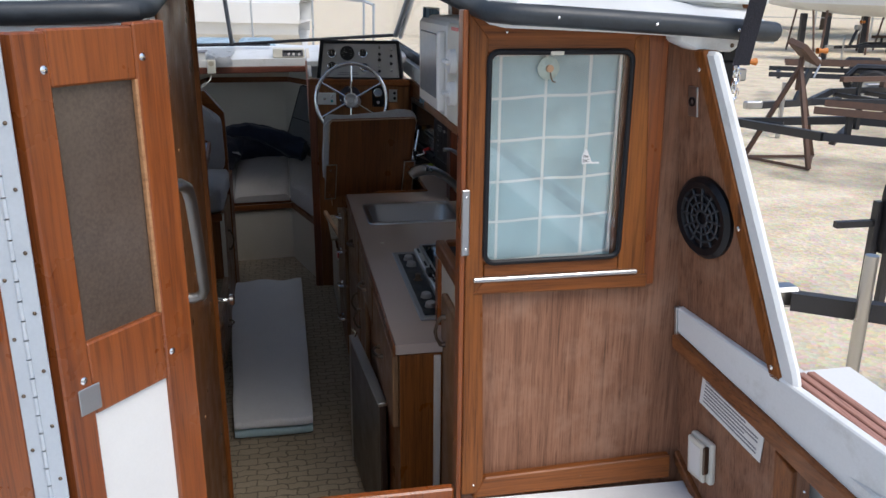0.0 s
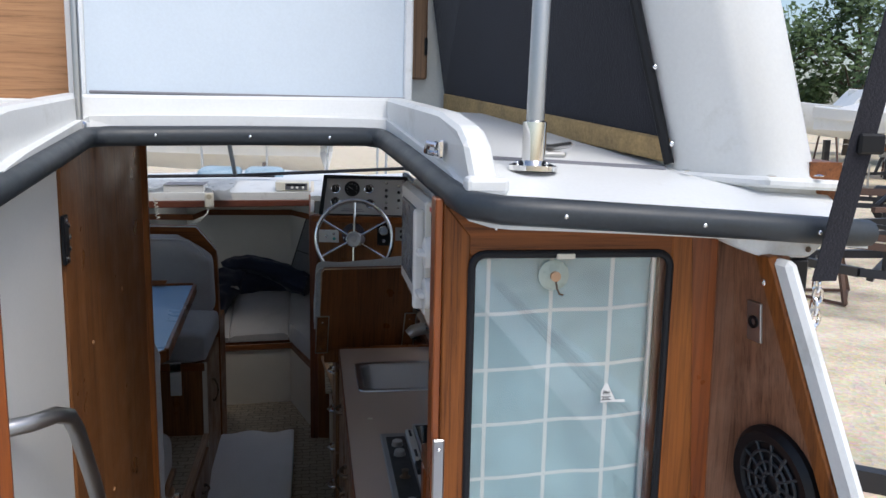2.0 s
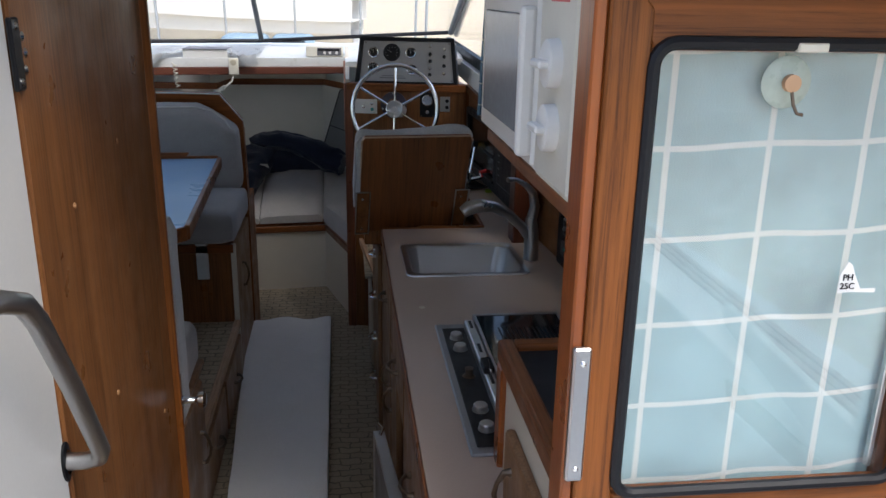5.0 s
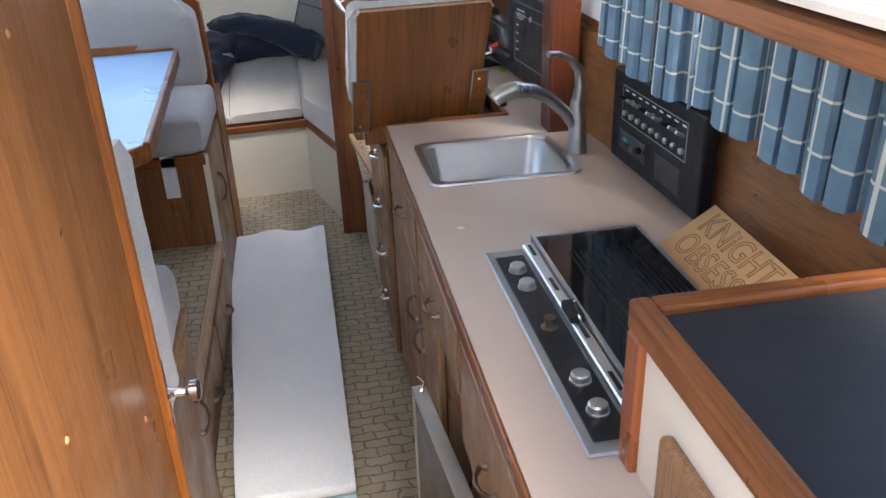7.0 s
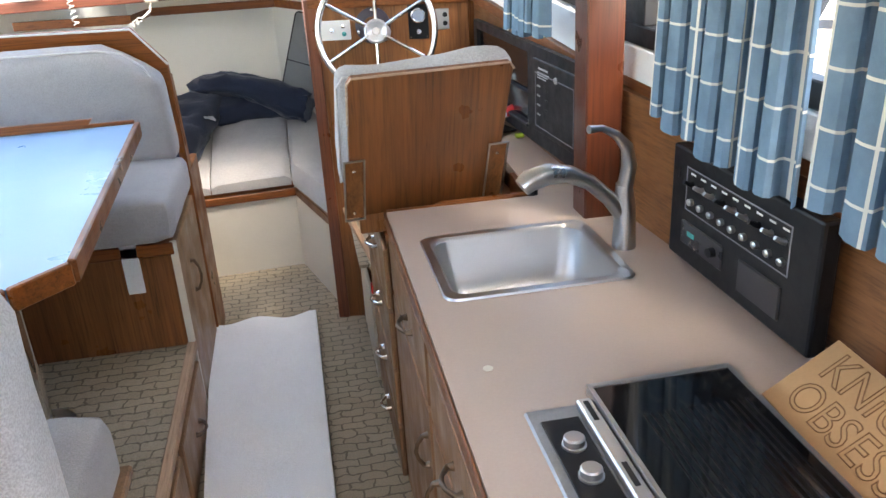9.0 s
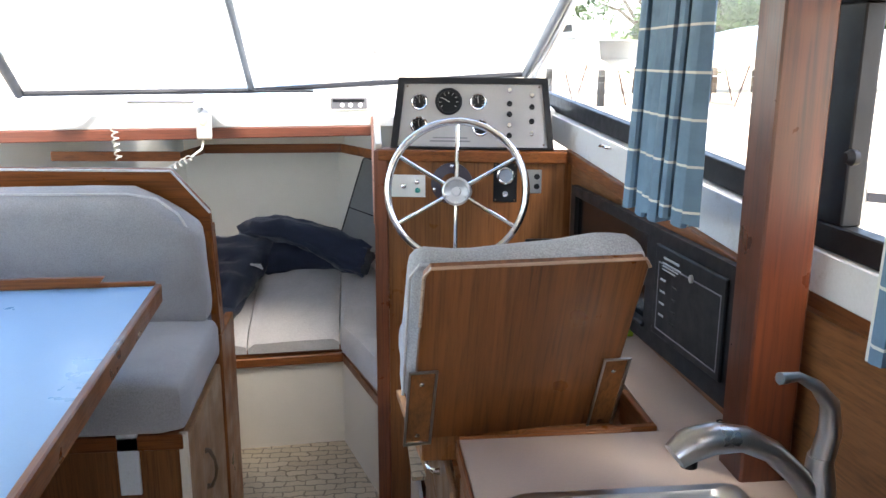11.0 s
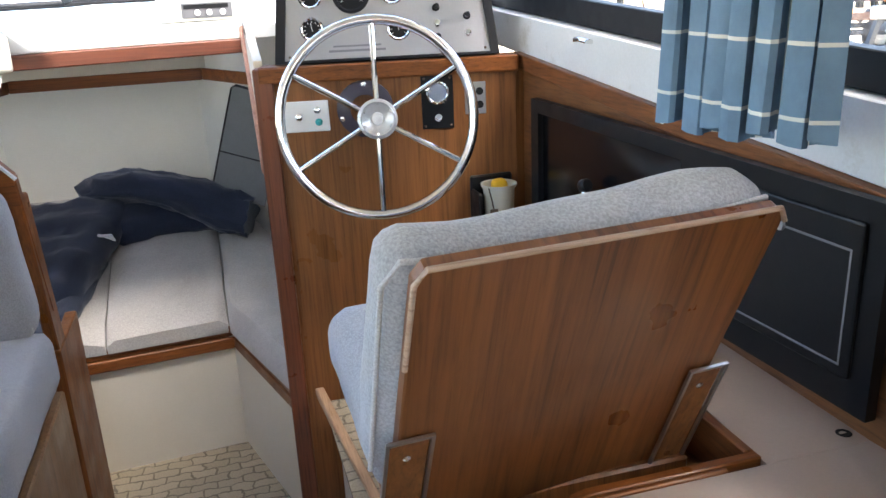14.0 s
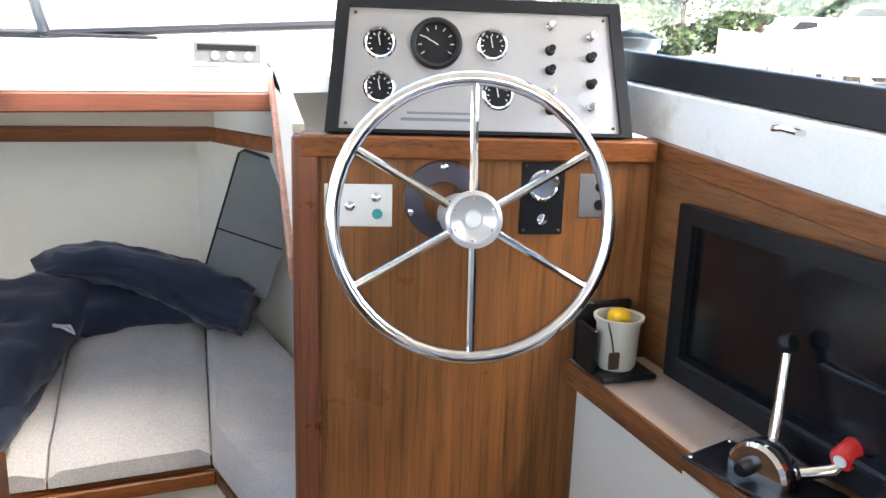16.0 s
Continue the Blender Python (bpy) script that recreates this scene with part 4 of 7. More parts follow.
part("tube", tube([(-0.25, 1.945, 1.127), (-0.225, 1.945, 1.127), (-0.205, 1.94, 1.135), (-0.197, 1.925, 1.155), (-0.192, 1.84, 1.29), (-0.19, 1.76, 1.41), (-0.192, 1.735, 1.44), (-0.2, 1.7, 1.456), (-0.22, 1.66, 1.46), (-0.251, 1.64, 1.46)], 0.0125, 14), STEEL, gh, "", True)
for y, z in ((1.945, 1.127), (1.64, 1.46)):
    part("base_plate", lathe([(0.02, 0), (0.02, 0.003), (0.013, 0.005)], Matrix.Translation((-0.252, y, z)) @ Euler((0, radians(90), 0)).to_matrix().to_4x4() @ Matrix.Diagonal((1.5, 0.8, 1, 1)), 18), BLACK, gh, "black base plate", True)

# ---- galley ----
ct_ = thing("worktop", (0.55, 3.0, 0.85), "beige laminate galley worktop with a wood edge and a sink cutout", "worktop")
CZ = 0.884
bm = slab([(0.277, 2.13, CZ), (wx(2.13), 2.13, CZ), (wx(3.905), 3.905, CZ), (0.277, 3.905, CZ)], [(0.345, 3.365, CZ), (0.718, 3.365, CZ), (0.718, 3.672, CZ), (0.345, 3.672, CZ)], (0, 0, -0.03))
part("top", bm, COUNTER, ct_)
part("front_edge", box((0.27, 2.13, CZ - 0.036), (0.2765, 3.912, CZ - 0.002), 0.002), TEAK_Y, ct_, "teak edging")
part("end_edge", box((0.277, 3.906, CZ - 0.036), (0.62, 3.914, CZ + 0.004), 0.002), TEAK_X, ct_, "teak edging")
hole = part("screw_cap", lathe([(0.009, 0), (0.009, 0.0012), (0, 0.0016)], Matrix.Translation((0.352, 3.088, CZ)), 14), CREAMP, ct_, "", True)
part("side_shelf", prism([(0.676, 3.906, CZ), (wx(3.9), 3.906, CZ), (wx(4.99), 4.96, 0.925), (0.618, 4.98, 0.925), (0.676, 4.3, 0.9)], (0, 0, -0.03)), COUNTER, ct_, "beige helm side shelf")
part("side_shelf_edge", prism([(0.611, 4.98, 0.928), (0.669, 4.3, 0.902), (0.669, 4.3, 0.868), (0.611, 4.98, 0.886)], (0.007, 0, 0), 0.001), TEAK_Y, ct_, "teak edging")
part("drain_hole", lathe([(0.011, 0.0), (0.009, 0.001), (0.006, -0.001), (0, -0.001)], Matrix.Translation((0.815, 3.93, CZ + 0.002)), 12), DARK, ct_, "small dark hole", True)
sk = thing("sink", (0.53, 3.52, 0.75), "brushed stainless steel drop-in galley sink", "sink")


def ring_rect(x0, x1, y0, y1, r, z, n=6):
    out = []
    for cx, cy, a0 in ((x1 - r, y1 - r, 0), (x0 + r, y1 - r, 90), (x0 + r, y0 + r, 180), (x1 - r, y0 + r, 270)):
        for k in range(n + 1):
            a = radians(a0 + 90 * k / n)
            out.append((cx + r * math.cos(a), cy + r * math.sin(a), z))
    return out


def loft(loops, cap=True, bm=None):
    b = bmesh.new()
    L = [[b.verts.new(p) for p in lp] for lp in loops]
    n = len(L[0])
    for A, B in zip(L, L[1:]):
        for j in range(n):
            b.faces.new((A[j], A[(j + 1) % n], B[(j + 1) % n], B[j]))
    if cap:
        b.faces.new(L[-1])
    return joined(b, None, bm)


part("bowl", loft([ring_rect(0.328, 0.734, 3.345, 3.692, 0.03, CZ + 0.001), ring_rect(0.330, 0.732, 3.347, 3.69, 0.03, CZ + 0.006), ring_rect(0.347, 0.715, 3.365, 3.672, 0.035, CZ + 0.006), ring_rect(0.354, 0.708, 3.372, 3.665, 0.04, CZ - 0.002), ring_rect(0.366, 0.698, 3.383, 3.655, 0.05, CZ - 0.11), ring_rect(0.385, 0.68, 3.4, 3.635, 0.05, CZ - 0.135), ring_rect(0.5, 0.56, 3.49, 3.55, 0.029, CZ - 0.14)]), STEEL, sk, "", True)
part("drain", lathe([(0.03, 0.002), (0.026, 0.004), (0.022, 0.0), (0, -0.002)], Matrix.Translation((0.53, 3.52, CZ - 0.139)), 20), CHROME, sk, "", True)
fc = thing("faucet", (0.765, 3.51, CZ), "brushed nickel pull-out faucet with a curved lever", "faucet")
part("body", tube([(0.768, 3.512, CZ), (0.768, 3.512, CZ + 0.05), (0.766, 3.511, CZ + 0.10), (0.762, 3.51, CZ + 0.15)], 0.026, 18, None, False, [0.027, 0.025, 0.024, 0.018]), STEEL, fc, "", True)
part("spout", tube([(0.765, 3.511, CZ + 0.07), (0.73, 3.506, CZ + 0.118), (0.68, 3.5, CZ + 0.165), (0.63, 3.49, CZ + 0.192), (0.58, 3.481, CZ + 0.2), (0.54, 3.474, CZ + 0.193), (0.522, 3.471, CZ + 0.18)], 0.02, 16, None, False, [0.017, 0.017, 0.017, 0.019, 0.023, 0.024, 0.02]), STEEL, fc, "", True)
part("nozzle", lathe([(0.012, 0), (0.012, -0.01), (0, -0.01)], Matrix.Translation((0.545, 3.475, CZ + 0.172)), 14), BLACK, fc, "", True)
part("lever", tube([(0.764, 3.51, CZ + 0.14), (0.772, 3.508, CZ + 0.19), (0.762, 3.502, CZ + 0.235), (0.735, 3.495, CZ + 0.265), (0.7, 3.487, CZ + 0.285), (0.668, 3.478, CZ + 0.287)], 0.01, 12, None, False, [0.018, 0.017, 0.014, 0.01, 0.007, 0.009]), STEEL, fc, "", True)

# cooktop with black glass lid
stv = thing("cooktop", (0.56, 2.62, CZ), "drop-in cooktop with a black ribbed glass lid and steel knobs", "cooktop")
part("tray", box((0.372, 2.285, CZ + 0.001), (0.716, 2.94, CZ + 0.008), 0.004), mottled("worn_grey_steel", (0.34, 0.35, 0.37), 0.15, 0.45, 14, metal=0.8), stv)
part("control_strip", box((0.388, 2.31, CZ + 0.008), (0.448, 2.905, CZ + 0.011), 0.002), BLACK, stv)
part("hinge_bar", box((0.452, 2.30, CZ + 0.008), (0.476, 2.93, CZ + 0.024), 0.003), ALU, stv)
part("lid_frame", slab([(0.478, 2.29, CZ + 0.03), (0.716, 2.29, CZ + 0.03), (0.716, 2.955, CZ + 0.03), (0.478, 2.955, CZ + 0.03)], [(0.485, 2.3, CZ + 0.03), (0.709, 2.3, CZ + 0.03), (0.709, 2.945, CZ + 0.03), (0.485, 2.945, CZ + 0.03)], (0, 0, -0.02)), STEEL, stv)
part("lid_glass", box((0.485, 2.3, CZ + 0.012), (0.709, 2.945, CZ + 0.028), 0), mat("black_glass", (0.006, 0.006, 0.007), 0.06, 0, 0.3), stv, "black glass")
for k in range(15):
    part("lid_rib", box((0.53 + 0.0115 * k, 2.33, CZ + 0.028), (0.5335 + 0.0115 * k, 2.86, CZ + 0.0288), 0), BLACK, stv)
part("latch_block", box((0.45, 2.6, CZ + 0.022), (0.476, 2.66, CZ + 0.04), 0.004, None, None, 2), BLACKPAD, stv, "black lid latch")
for y in (2.838, 2.768, 2.455, 2.375):
    m = Matrix.Translation((0.418, y, CZ + 0.011))
    part("knob", lathe([(0.018, 0), (0.018, 0.003), (0.016, 0.004), (0.0155, 0.013), (0.013, 0.0155), (0, 0.0155)], m, 24), STEEL, stv, "brushed steel knob", True)
part("igniter", lathe([(0.016, 0), (0.012, 0.003), (0.009, 0.004), (0.009, 0.018), (0.011, 0.02), (0, 0.021)], Matrix.Translation((0.418, 2.62, CZ + 0.011)), 16), BRONZE, stv, "brass igniter button", True)
for y in (2.72, 2.55, 2.4, 2.87):
    part("hinge_slot", box((0.46, y, CZ + 0.0235), (0.468, y + 0.05, CZ + 0.025), 0.0004), BLACK, stv)
part("lid_stay", tube([(0.47, 2.6, CZ + 0.02), (0.455, 2.6, CZ + 0.07)], 0.003, 8), CHROME, stv, "", True)

# galley cabinets
FX = 0.288


def pull(parent, x, y, z, along="z", size=0.075, material=None):
    """A bowed cabinet pull standing off the face towards port."""
    u = Vector((0, 0, 1)) if along == "z" else Vector((0, 1, 0))
    c = Vector((x, y, z))
    pts = [c - u * size / 2, c - u * size / 2 + Vector((-0.012, 0, 0)), c - u * size / 4 + Vector((-0.024, 0, 0)), c + Vector((-0.028, 0, 0)), c + u * size / 4 + Vector((-0.024, 0, 0)), c + u * size / 2 + Vector((-0.012, 0, 0)), c + u * size / 2]
    return part("handle", tube(pts, 0.0045, 8, None, False, [0.009, 0.006, 0.0042, 0.005, 0.0042, 0.006, 0.009]), material or BRONZE, parent, "dark bronze pull", True)


gc = thing("galley_cabinet", (0.55, 3.0, 0), "teak-faced galley base cabinet under the worktop", "cabinet")
part("carcass", box((FX + 0.004, 2.15, 0.05), (0.84, 3.87, 0.715), 0), PANEL_V, gc)
# toe kick coloured near-black for the shade under the doors
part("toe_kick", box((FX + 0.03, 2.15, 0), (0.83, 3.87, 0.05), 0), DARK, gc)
part("end_panel", box((FX, 2.135, 0.02), (0.42, 2.149, CZ - 0.034), 0.002), TEAK_V, gc)
part("end_strip", box((0.385, 2.126, 0.02), (0.405, 2.136, CZ - 0.04), 0.002), LAMW, gc)


def front(y0, y1, z0, z1, name="cabinet_door", hx=None, hz=None, along="z"):
    d = part(name, box((FX - 0.016, y0 + 0.006, z0), (FX + 0.003, y1 - 0.006, z1), 0.004), DOOR_V, gc)
    if hx is not None:
        pull(d, FX - 0.016, hx, hz, along)
    return d


front(3.285, 3.865, 0.685, 0.835, "drawer_front", 3.52, 0.755, "y")
front(2.735, 3.265, 0.685, 0.835, "drawer_front", 2.98, 0.75, "y")
front(3.285, 3.865, 0.06, 0.675, "cabinet_door", 3.335, 0.55)
front(2.99, 3.265, 0.06, 0.675, "cabinet_door", 3.215, 0.52)
front(2.165, 2.715, 0.6, 0.835, "drawer_front", 2.45, 0.72, "y")
fd = thing("fridge_door", (0.26, 2.7, 0.05), "dark fridge door standing ajar with a metal edge", "fridge door")
m = basis((0.27, 2.4, 0), (-0.05, 0.56, 0), (0, 0, 1))
part("slab", box((0, 0.03, -0.012), (0.56, 0.55, 0.012), 0.004, m), mottled("dark_walnut_film", (0.05, 0.032, 0.025), 0.2, 0.35, 10), fd)
part("edge_trim", box((0, 0.548, -0.016), (0.56, 0.56, 0.016), 0.002, m), ALU, fd)
part("edge_trim", box((0.555, 0.03, -0.016), (0.568, 0.56, 0.016), 0.002, m), ALU, fd)
part("catch", tube([m @ Vector((0.54, 0.56, 0)), m @ Vector((0.55, 0.575, 0.01)), m @ Vector((0.57, 0.58, 0.0))], 0.005, 8), CHROME, fd, "", True)

# ice box cabinet by the door
ib = thing("icebox_cabinet", (0.65, 1.95, 0), "tall teak cabinet with a black inset top and oak door", "cabinet")
part("carcass", box((0.428, 1.625, 0.02), (0.87, 2.285, 1.105), 0), LAMW, ib)
part("top", box((0.445, 1.64, 1.105), (0.868, 2.262, 1.122), 0.002), mottled("black_laminate", (0.01, 0.012, 0.017), 0.15, 0.6, 6), ib, "black laminate top")
part("top_edge", box((0.417, 1.625, 1.09), (0.446, 2.295, 1.134), 0.006, None, None, 2), TEAK_Y, ib)
part("top_edge", box((0.446, 2.262, 1.09), (0.87, 2.295, 1.134), 0.006, None, None, 2), TEAK_X, ib)
part("corner_post", box((0.417, 2.25, 0.02), (0.445, 2.293, 1.09), 0.004), RED_V, ib)
part("far_side", box((0.445, 2.286, CZ), (0.868, 2.291, 1.09), 0.001), TEAK_X, ib)
d = part("cabinet_door", box((0.41, 1.66, 0.1), (0.43, 2.165, 1.02), 0.008, None, None, 2), DOOR_V, ib)
pull(d, 0.41, 2.1, 0.93, "z", 0.08)

# toaster oven over the ice box
mo = thing("microwave_oven", (0.5, 1.95, 1.55), "white microwave with a grey window and dials, hung under the roof", "microwave")
part("case", box((0.375, 1.66, 1.545), (0.70, 2.2, 1.765), 0.012, None, None, 2), WHITEP, mo)
part("door", prism([(0.375, 1.83, 1.553), (0.375, 2.192, 1.553), (0.375, 2.192, 1.758), (0.375, 1.83, 1.758)], (-0.022, 0, 0), 0.008), WHITEP, mo)
part("window", box((0.349, 1.9, 1.585), (0.354, 2.15, 1.73), 0.002), mottled("grey_mesh_window", (0.23, 0.25, 0.28), 0.08, 0.2, 60), mo)
part("control_panel", box((0.352, 1.665, 1.553), (0.376, 1.82, 1.758), 0.01, None, None, 2), CREAMP, mo)
for z in (1.685, 1.62):
    m = Matrix.Translation((0.352, 1.735, z)) @ Euler((0, radians(-90), 0)).to_matrix().to_4x4()
    part("dial", lathe([(0.025, 0), (0.024, 0.012), (0.02, 0.014), (0, 0.014)], m, 24), WHITEP, mo, "", True)
    part("dial_grip", box((-0.004, -0.02, 0.012), (0.004, 0.02, 0.024), 0.002, m), WHITEP, mo)
part("handle", box((0.335, 1.835, 1.57), (0.354, 1.85, 1.74), 0.005, None, None, 2), WHITEP, mo)
part("shelf", box((0.37, 1.63, 1.522), (0.87, 2.22, 1.544), 0.003), TEAK_Y, mo, "teak shelf under the oven")
part("mark", box((0.3515, 1.70, 1.745), (0.3522, 1.77, 1.752), 0), REDP, mo)

# starboard windows, sills and pillar
pil = struct(obj("pillar", prism([(0.742, 3.698, CZ - 0.02), (0.832, 3.698, CZ - 0.02), (0.832, 3.785, CZ - 0.02), (0.742, 3.785, CZ - 0.02)], (0, 0, 1.0), 0.004), wood("dark_red_varnish", (0.1, 0.025, 0.009), (0.045, 0.012, 0.005), (40, 40, 1.4), 0.32, coat=0.05)), "glossy dark red varnished pillar")
gwin = thing("window_2", (0.87, 2.9, 1.2), "galley side window in a white frame with a black slider", "window", kind="structure")
part("trim", box((0.868, 1.62, 1.182), (0.89, 3.855, 1.214), 0.002), TEAK_Y, gwin, "dark teak trim")
part("sill", prism([(0.858, 1.62, 1.2145), (0.93, 1.62, 1.2145), (0.93, 1.62, 1.285), (0.87, 1.62, 1.285)], (0, 2.235, 0), 0.003), GEL_WORN, gwin, "white window sill")
part("frame_bottom", box((0.88, 1.62, 1.2855), (0.915, 3.855, 1.332), 0.003), BLACK, gwin, "black slider frame")
part("frame_top", box((0.88, 1.62, 1.69), (0.915, 3.855, 1.72), 0.003), BLACK, gwin, "black slider frame")
for y, w in ((3.71, 0.145), (2.94, 0.04), (2.2, 0.03), (1.62, 0.03)):
    part("frame_upright", box((0.88, y, 1.3325), (0.915, y + w, 1.69), 0.003), BLACK, gwin, "black slider frame")
part("catch", lathe([(0.012, 0), (0.014, 0.01), (0.008, 0.02), (0, 0.02)], Matrix.Translation((0.88, 3.69, 1.45)) @ Euler((0, radians(-90), 0)).to_matrix().to_4x4(), 12), BLACK, gwin, "", True)
p_ = part("pane", box((0.896, 1.65, 1.33), (0.9, 3.712, 1.695), 0), GLASS, gwin)
p_.visible_shadow = False
hwin = thing("window_3", (0.8, 4.4, 1.2), "helm side window with a white sill and black slider", "window", kind="structure")


def sloped(y0, y1, a0, a1, b0, b1, x_in, thick, material, name, label=""):
    return part(name, prism([(wx(y0) + x_in, y0, a0), (wx(y1) + x_in, y1, a1), (wx(y1) + x_in, y1, b1), (wx(y0) + x_in, y0, b0)], (thick, 0, 0), 0.002), material, hwin, label)


sloped(3.86, 5.0, 1.178, 1.284, 1.214, 1.32, -0.012, 0.03, TEAK_Y, "trim", "worn teak trim")
sloped(3.86, 5.75, 1.216, 1.38, 1.32, 1.455, 0.004, 0.05, GEL_WORN, "sill", "chipped white sill")
sloped(3.86, 5.75, 1.322, 1.457, 1.375, 1.51, 0.03, 0.03, BLACK, "frame_bottom", "black slider frame")
sloped(3.86, 3.885, 1.375, 1.377, 1.76, 1.76, 0.03, 0.03, BLACK, "frame_upright", "black slider frame")
p_ = sloped(3.88, 5.75, 1.37, 1.5, 1.78, 1.78, 0.04, 0.004, GLASS, "pane")
p_.visible_shadow = False
part("catch", tube([(0.79, 4.66, 1.36), (0.775, 4.66, 1.362), (0.77, 4.68, 1.365), (0.77, 4.70, 1.363)], 0.005, 8), CHROME, hwin, "", True)


def curtain(x_of, y0, y1, z0a, z0b, z1, folds, depth, seed, label, cloth=1.7, gather=0.0):
    c = thing("curtain", (x_of((y0 + y1) / 2), (y0 + y1) / 2, z1), label, "curtain", "blue checked cabin curtains")
    n, rows = folds * 10, 14
    grid, uv = [], []
    for i in range(rows + 1):
        q = i / rows
        r1, r2 = [], []
        for j in range(n + 1):
            s = j / n
            ph = 2 * math.pi * folds * s + 0.8 * math.sin(5 * s + seed) + 0.35 * q * math.sin(9 * s + seed)
            amp = depth * (0.55 + 0.45 * q) * (0.75 + 0.4 * noise.noise((s * 6, seed, 0)))
            y = y0 + (y1 - y0) * s + 0.25 * depth * math.sin(2 * ph)
            y = y + gather * (0.5 - s) * math.sin(math.pi * min(1, q * 1.0)) * 0.2
            zb = z0a + (z0b - z0a) * s + 0.008 * math.sin(ph * 0.5)
            z = z1 + (zb - z1) * q
            r1.append((x_of(y) - 0.01 - amp * (1 + math.sin(ph)) * 0.5, y, z))
            r2.append((abs(y1 - y0) * cloth * s, z1 - z))
        grid.append(r1)
        uv.append(r2)
    sheet("cloth", grid, uv, CURTAIN, c, 0.002)
    part("rod", tube([(x_of(y0) - 0.015, y0 + 0.01, z1 - 0.01), (x_of(y1) - 0.015, y1 - 0.01, z1 - 0.01)], 0.005, 8), WHITEP, c, "", True)
    return c


curtain(lambda y: 0.862, 3.5, 3.035, 1.176, 1.135, 1.72, 7, 0.055, 1.0, "blue and white checked curtain over the galley window")
curtain(lambda y: 0.862, 2.94, 2.33, 1.165, 1.13, 1.72, 8, 0.055, 2.0, "blue and white checked curtain over the galley window")
curtain(lambda y: 0.735, 4.23, 3.9, 1.27, 1.3, 1.75, 6, 0.055, 3.0, "faded blue checked curtain gathered beside the helm")

hk = thing("hanging_lure", (0.835, 3.79, 1.19), "blue tackle float hanging from a chrome knob on the wall", "tackle")
for z_ in (1.195, 0.995):
    part("knob", lathe([(0.013, 0), (0.014, 0.006), (0.008, 0.012), (0, 0.013)], Matrix.Translation((wx(3.79), 3.79, z_)) @ Euler((0, radians(-90), 0)).to_matrix().to_4x4(), 16), CHROME, hk, "chrome knob", True)
part("cord", tube([(0.832, 3.79, 1.19), (0.828, 3.792, 1.16), (0.828, 3.792, 1.0)], 0.003, 6), BLACK, hk, "", True)
part("float", prism([(0.82, 3.815, 1.125), (0.82, 3.768, 1.12), (0.82, 3.768, 1.09), (0.82, 3.785, 1.062), (0.82, 3.8, 1.075)], (0.02, 0, 0), 0.005), mottled("blue_plastic", (0.02, 0.08, 0.2), 0.2, 0.35, 30), hk, "dark blue plastic float")
part("swivel", tube([(0.828, 3.792, 1.15), (0.828, 3.792, 1.128)], 0.007, 10), CHROME, hk, "", True)
part("swivel", tube([(0.828, 3.79, 1.06), (0.83, 3.79, 1.02)], 0.007, 10), CHROME, hk, "", True)

# switch panel over the worktop
rp = thing("switch_panel", (0.86, 3.16, 0.88), "black electrical panel with rows of toggles and a radio", "electrical panel")
RP = basis((0.835, 3.432, 0.902), (0.012, -0.43, 0), (0.0, 0, 1)) @ Matrix.Diagonal((1.13, 0.91, 1, 1))
part("board", box((0, 0, -0.035), (0.43, 0.262, 0), 0.006, RP, None, 2), BLACK, rp)
part("outline", slab([RP @ Vector(p) for p in ((0.055, 0.125, 0.0), (0.365, 0.125, 0.0), (0.365, 0.225, 0.0), (0.055, 0.225, 0.0))], [RP @ Vector(p) for p in ((0.058, 0.128, 0.0), (0.362, 0.128, 0.0), (0.362, 0.222, 0.0), (0.058, 0.222, 0.0))], RP.to_3x3() @ Vector((0, 0, 0.0008))), INK, rp)
for k in range(9):
    x = 0.078 + 0.034 * k
    part("toggle", tube([RP @ Vector((x, 0.19, 0)), RP @ Vector((x, 0.192, 0.008)), RP @ Vector((x, 0.2, 0.02))], 0.004, 8, None, False, [0.007, 0.005, 0.004]), STEEL if k % 3 else BLACK, rp, "", True)
    part("fuse_cap", lathe([(0.0075, 0), (0.0075, 0.008), (0.004, 0.01), (0, 0.01)], RP @ Matrix.Translation((x, 0.15, 0)), 12), STEEL, rp, "", True)
    part("caption", box((x - 0.008, 0.211, 0), (x + 0.008, 0.215, 0.0006), 0, RP), PAPER, rp)
part("radio_slot", box((0.05, 0.045, -0.002), (0.19, 0.1, 0.004), 0.002, RP), mottled("charcoal_plastic", (0.03, 0.03, 0.034), 0.1, 0.3, 20), rp)
part("lamp", box((0.075, 0.07, 0.003), (0.1, 0.082, 0.005), 0.001, RP), TEALP, rp, "teal indicator")
part("knob", lathe([(0.011, 0), (0.01, 0.012), (0, 0.013)], RP @ Matrix.Translation((0.165, 0.075, 0.003)), 14), BLACK, rp, "", True)
part("cover", box((0.24, 0.03, -0.002), (0.355, 0.1, 0.004), 0.003, RP), mottled("charcoal_plastic_b", (0.026, 0.026, 0.03), 0.1, 0.35, 20), rp)
part("socket", box((0.02, 0.19, 0), (0.035, 0.215, 0.002), 0.001, RP), BLACK, rp)

cs = thing("cardboard_sign", (0.82, 2.66, CZ), "brown cardboard sign with outlined letters leaning on the wall", "sign")
SM = basis((0.742, 2.897, CZ + 0.004), (-0.012, -0.3, 0), (0.115, 0.03, 0.078))
part("board", box((0, 0, -0.004), (0.36, 0.142, 0), 0.001, SM), CARD, cs)
words("KNiGHT", 0.074, SM @ Matrix.Translation((0.03, 0.082, 0.0003)), CARDINK, cs, stroke=0.0011)
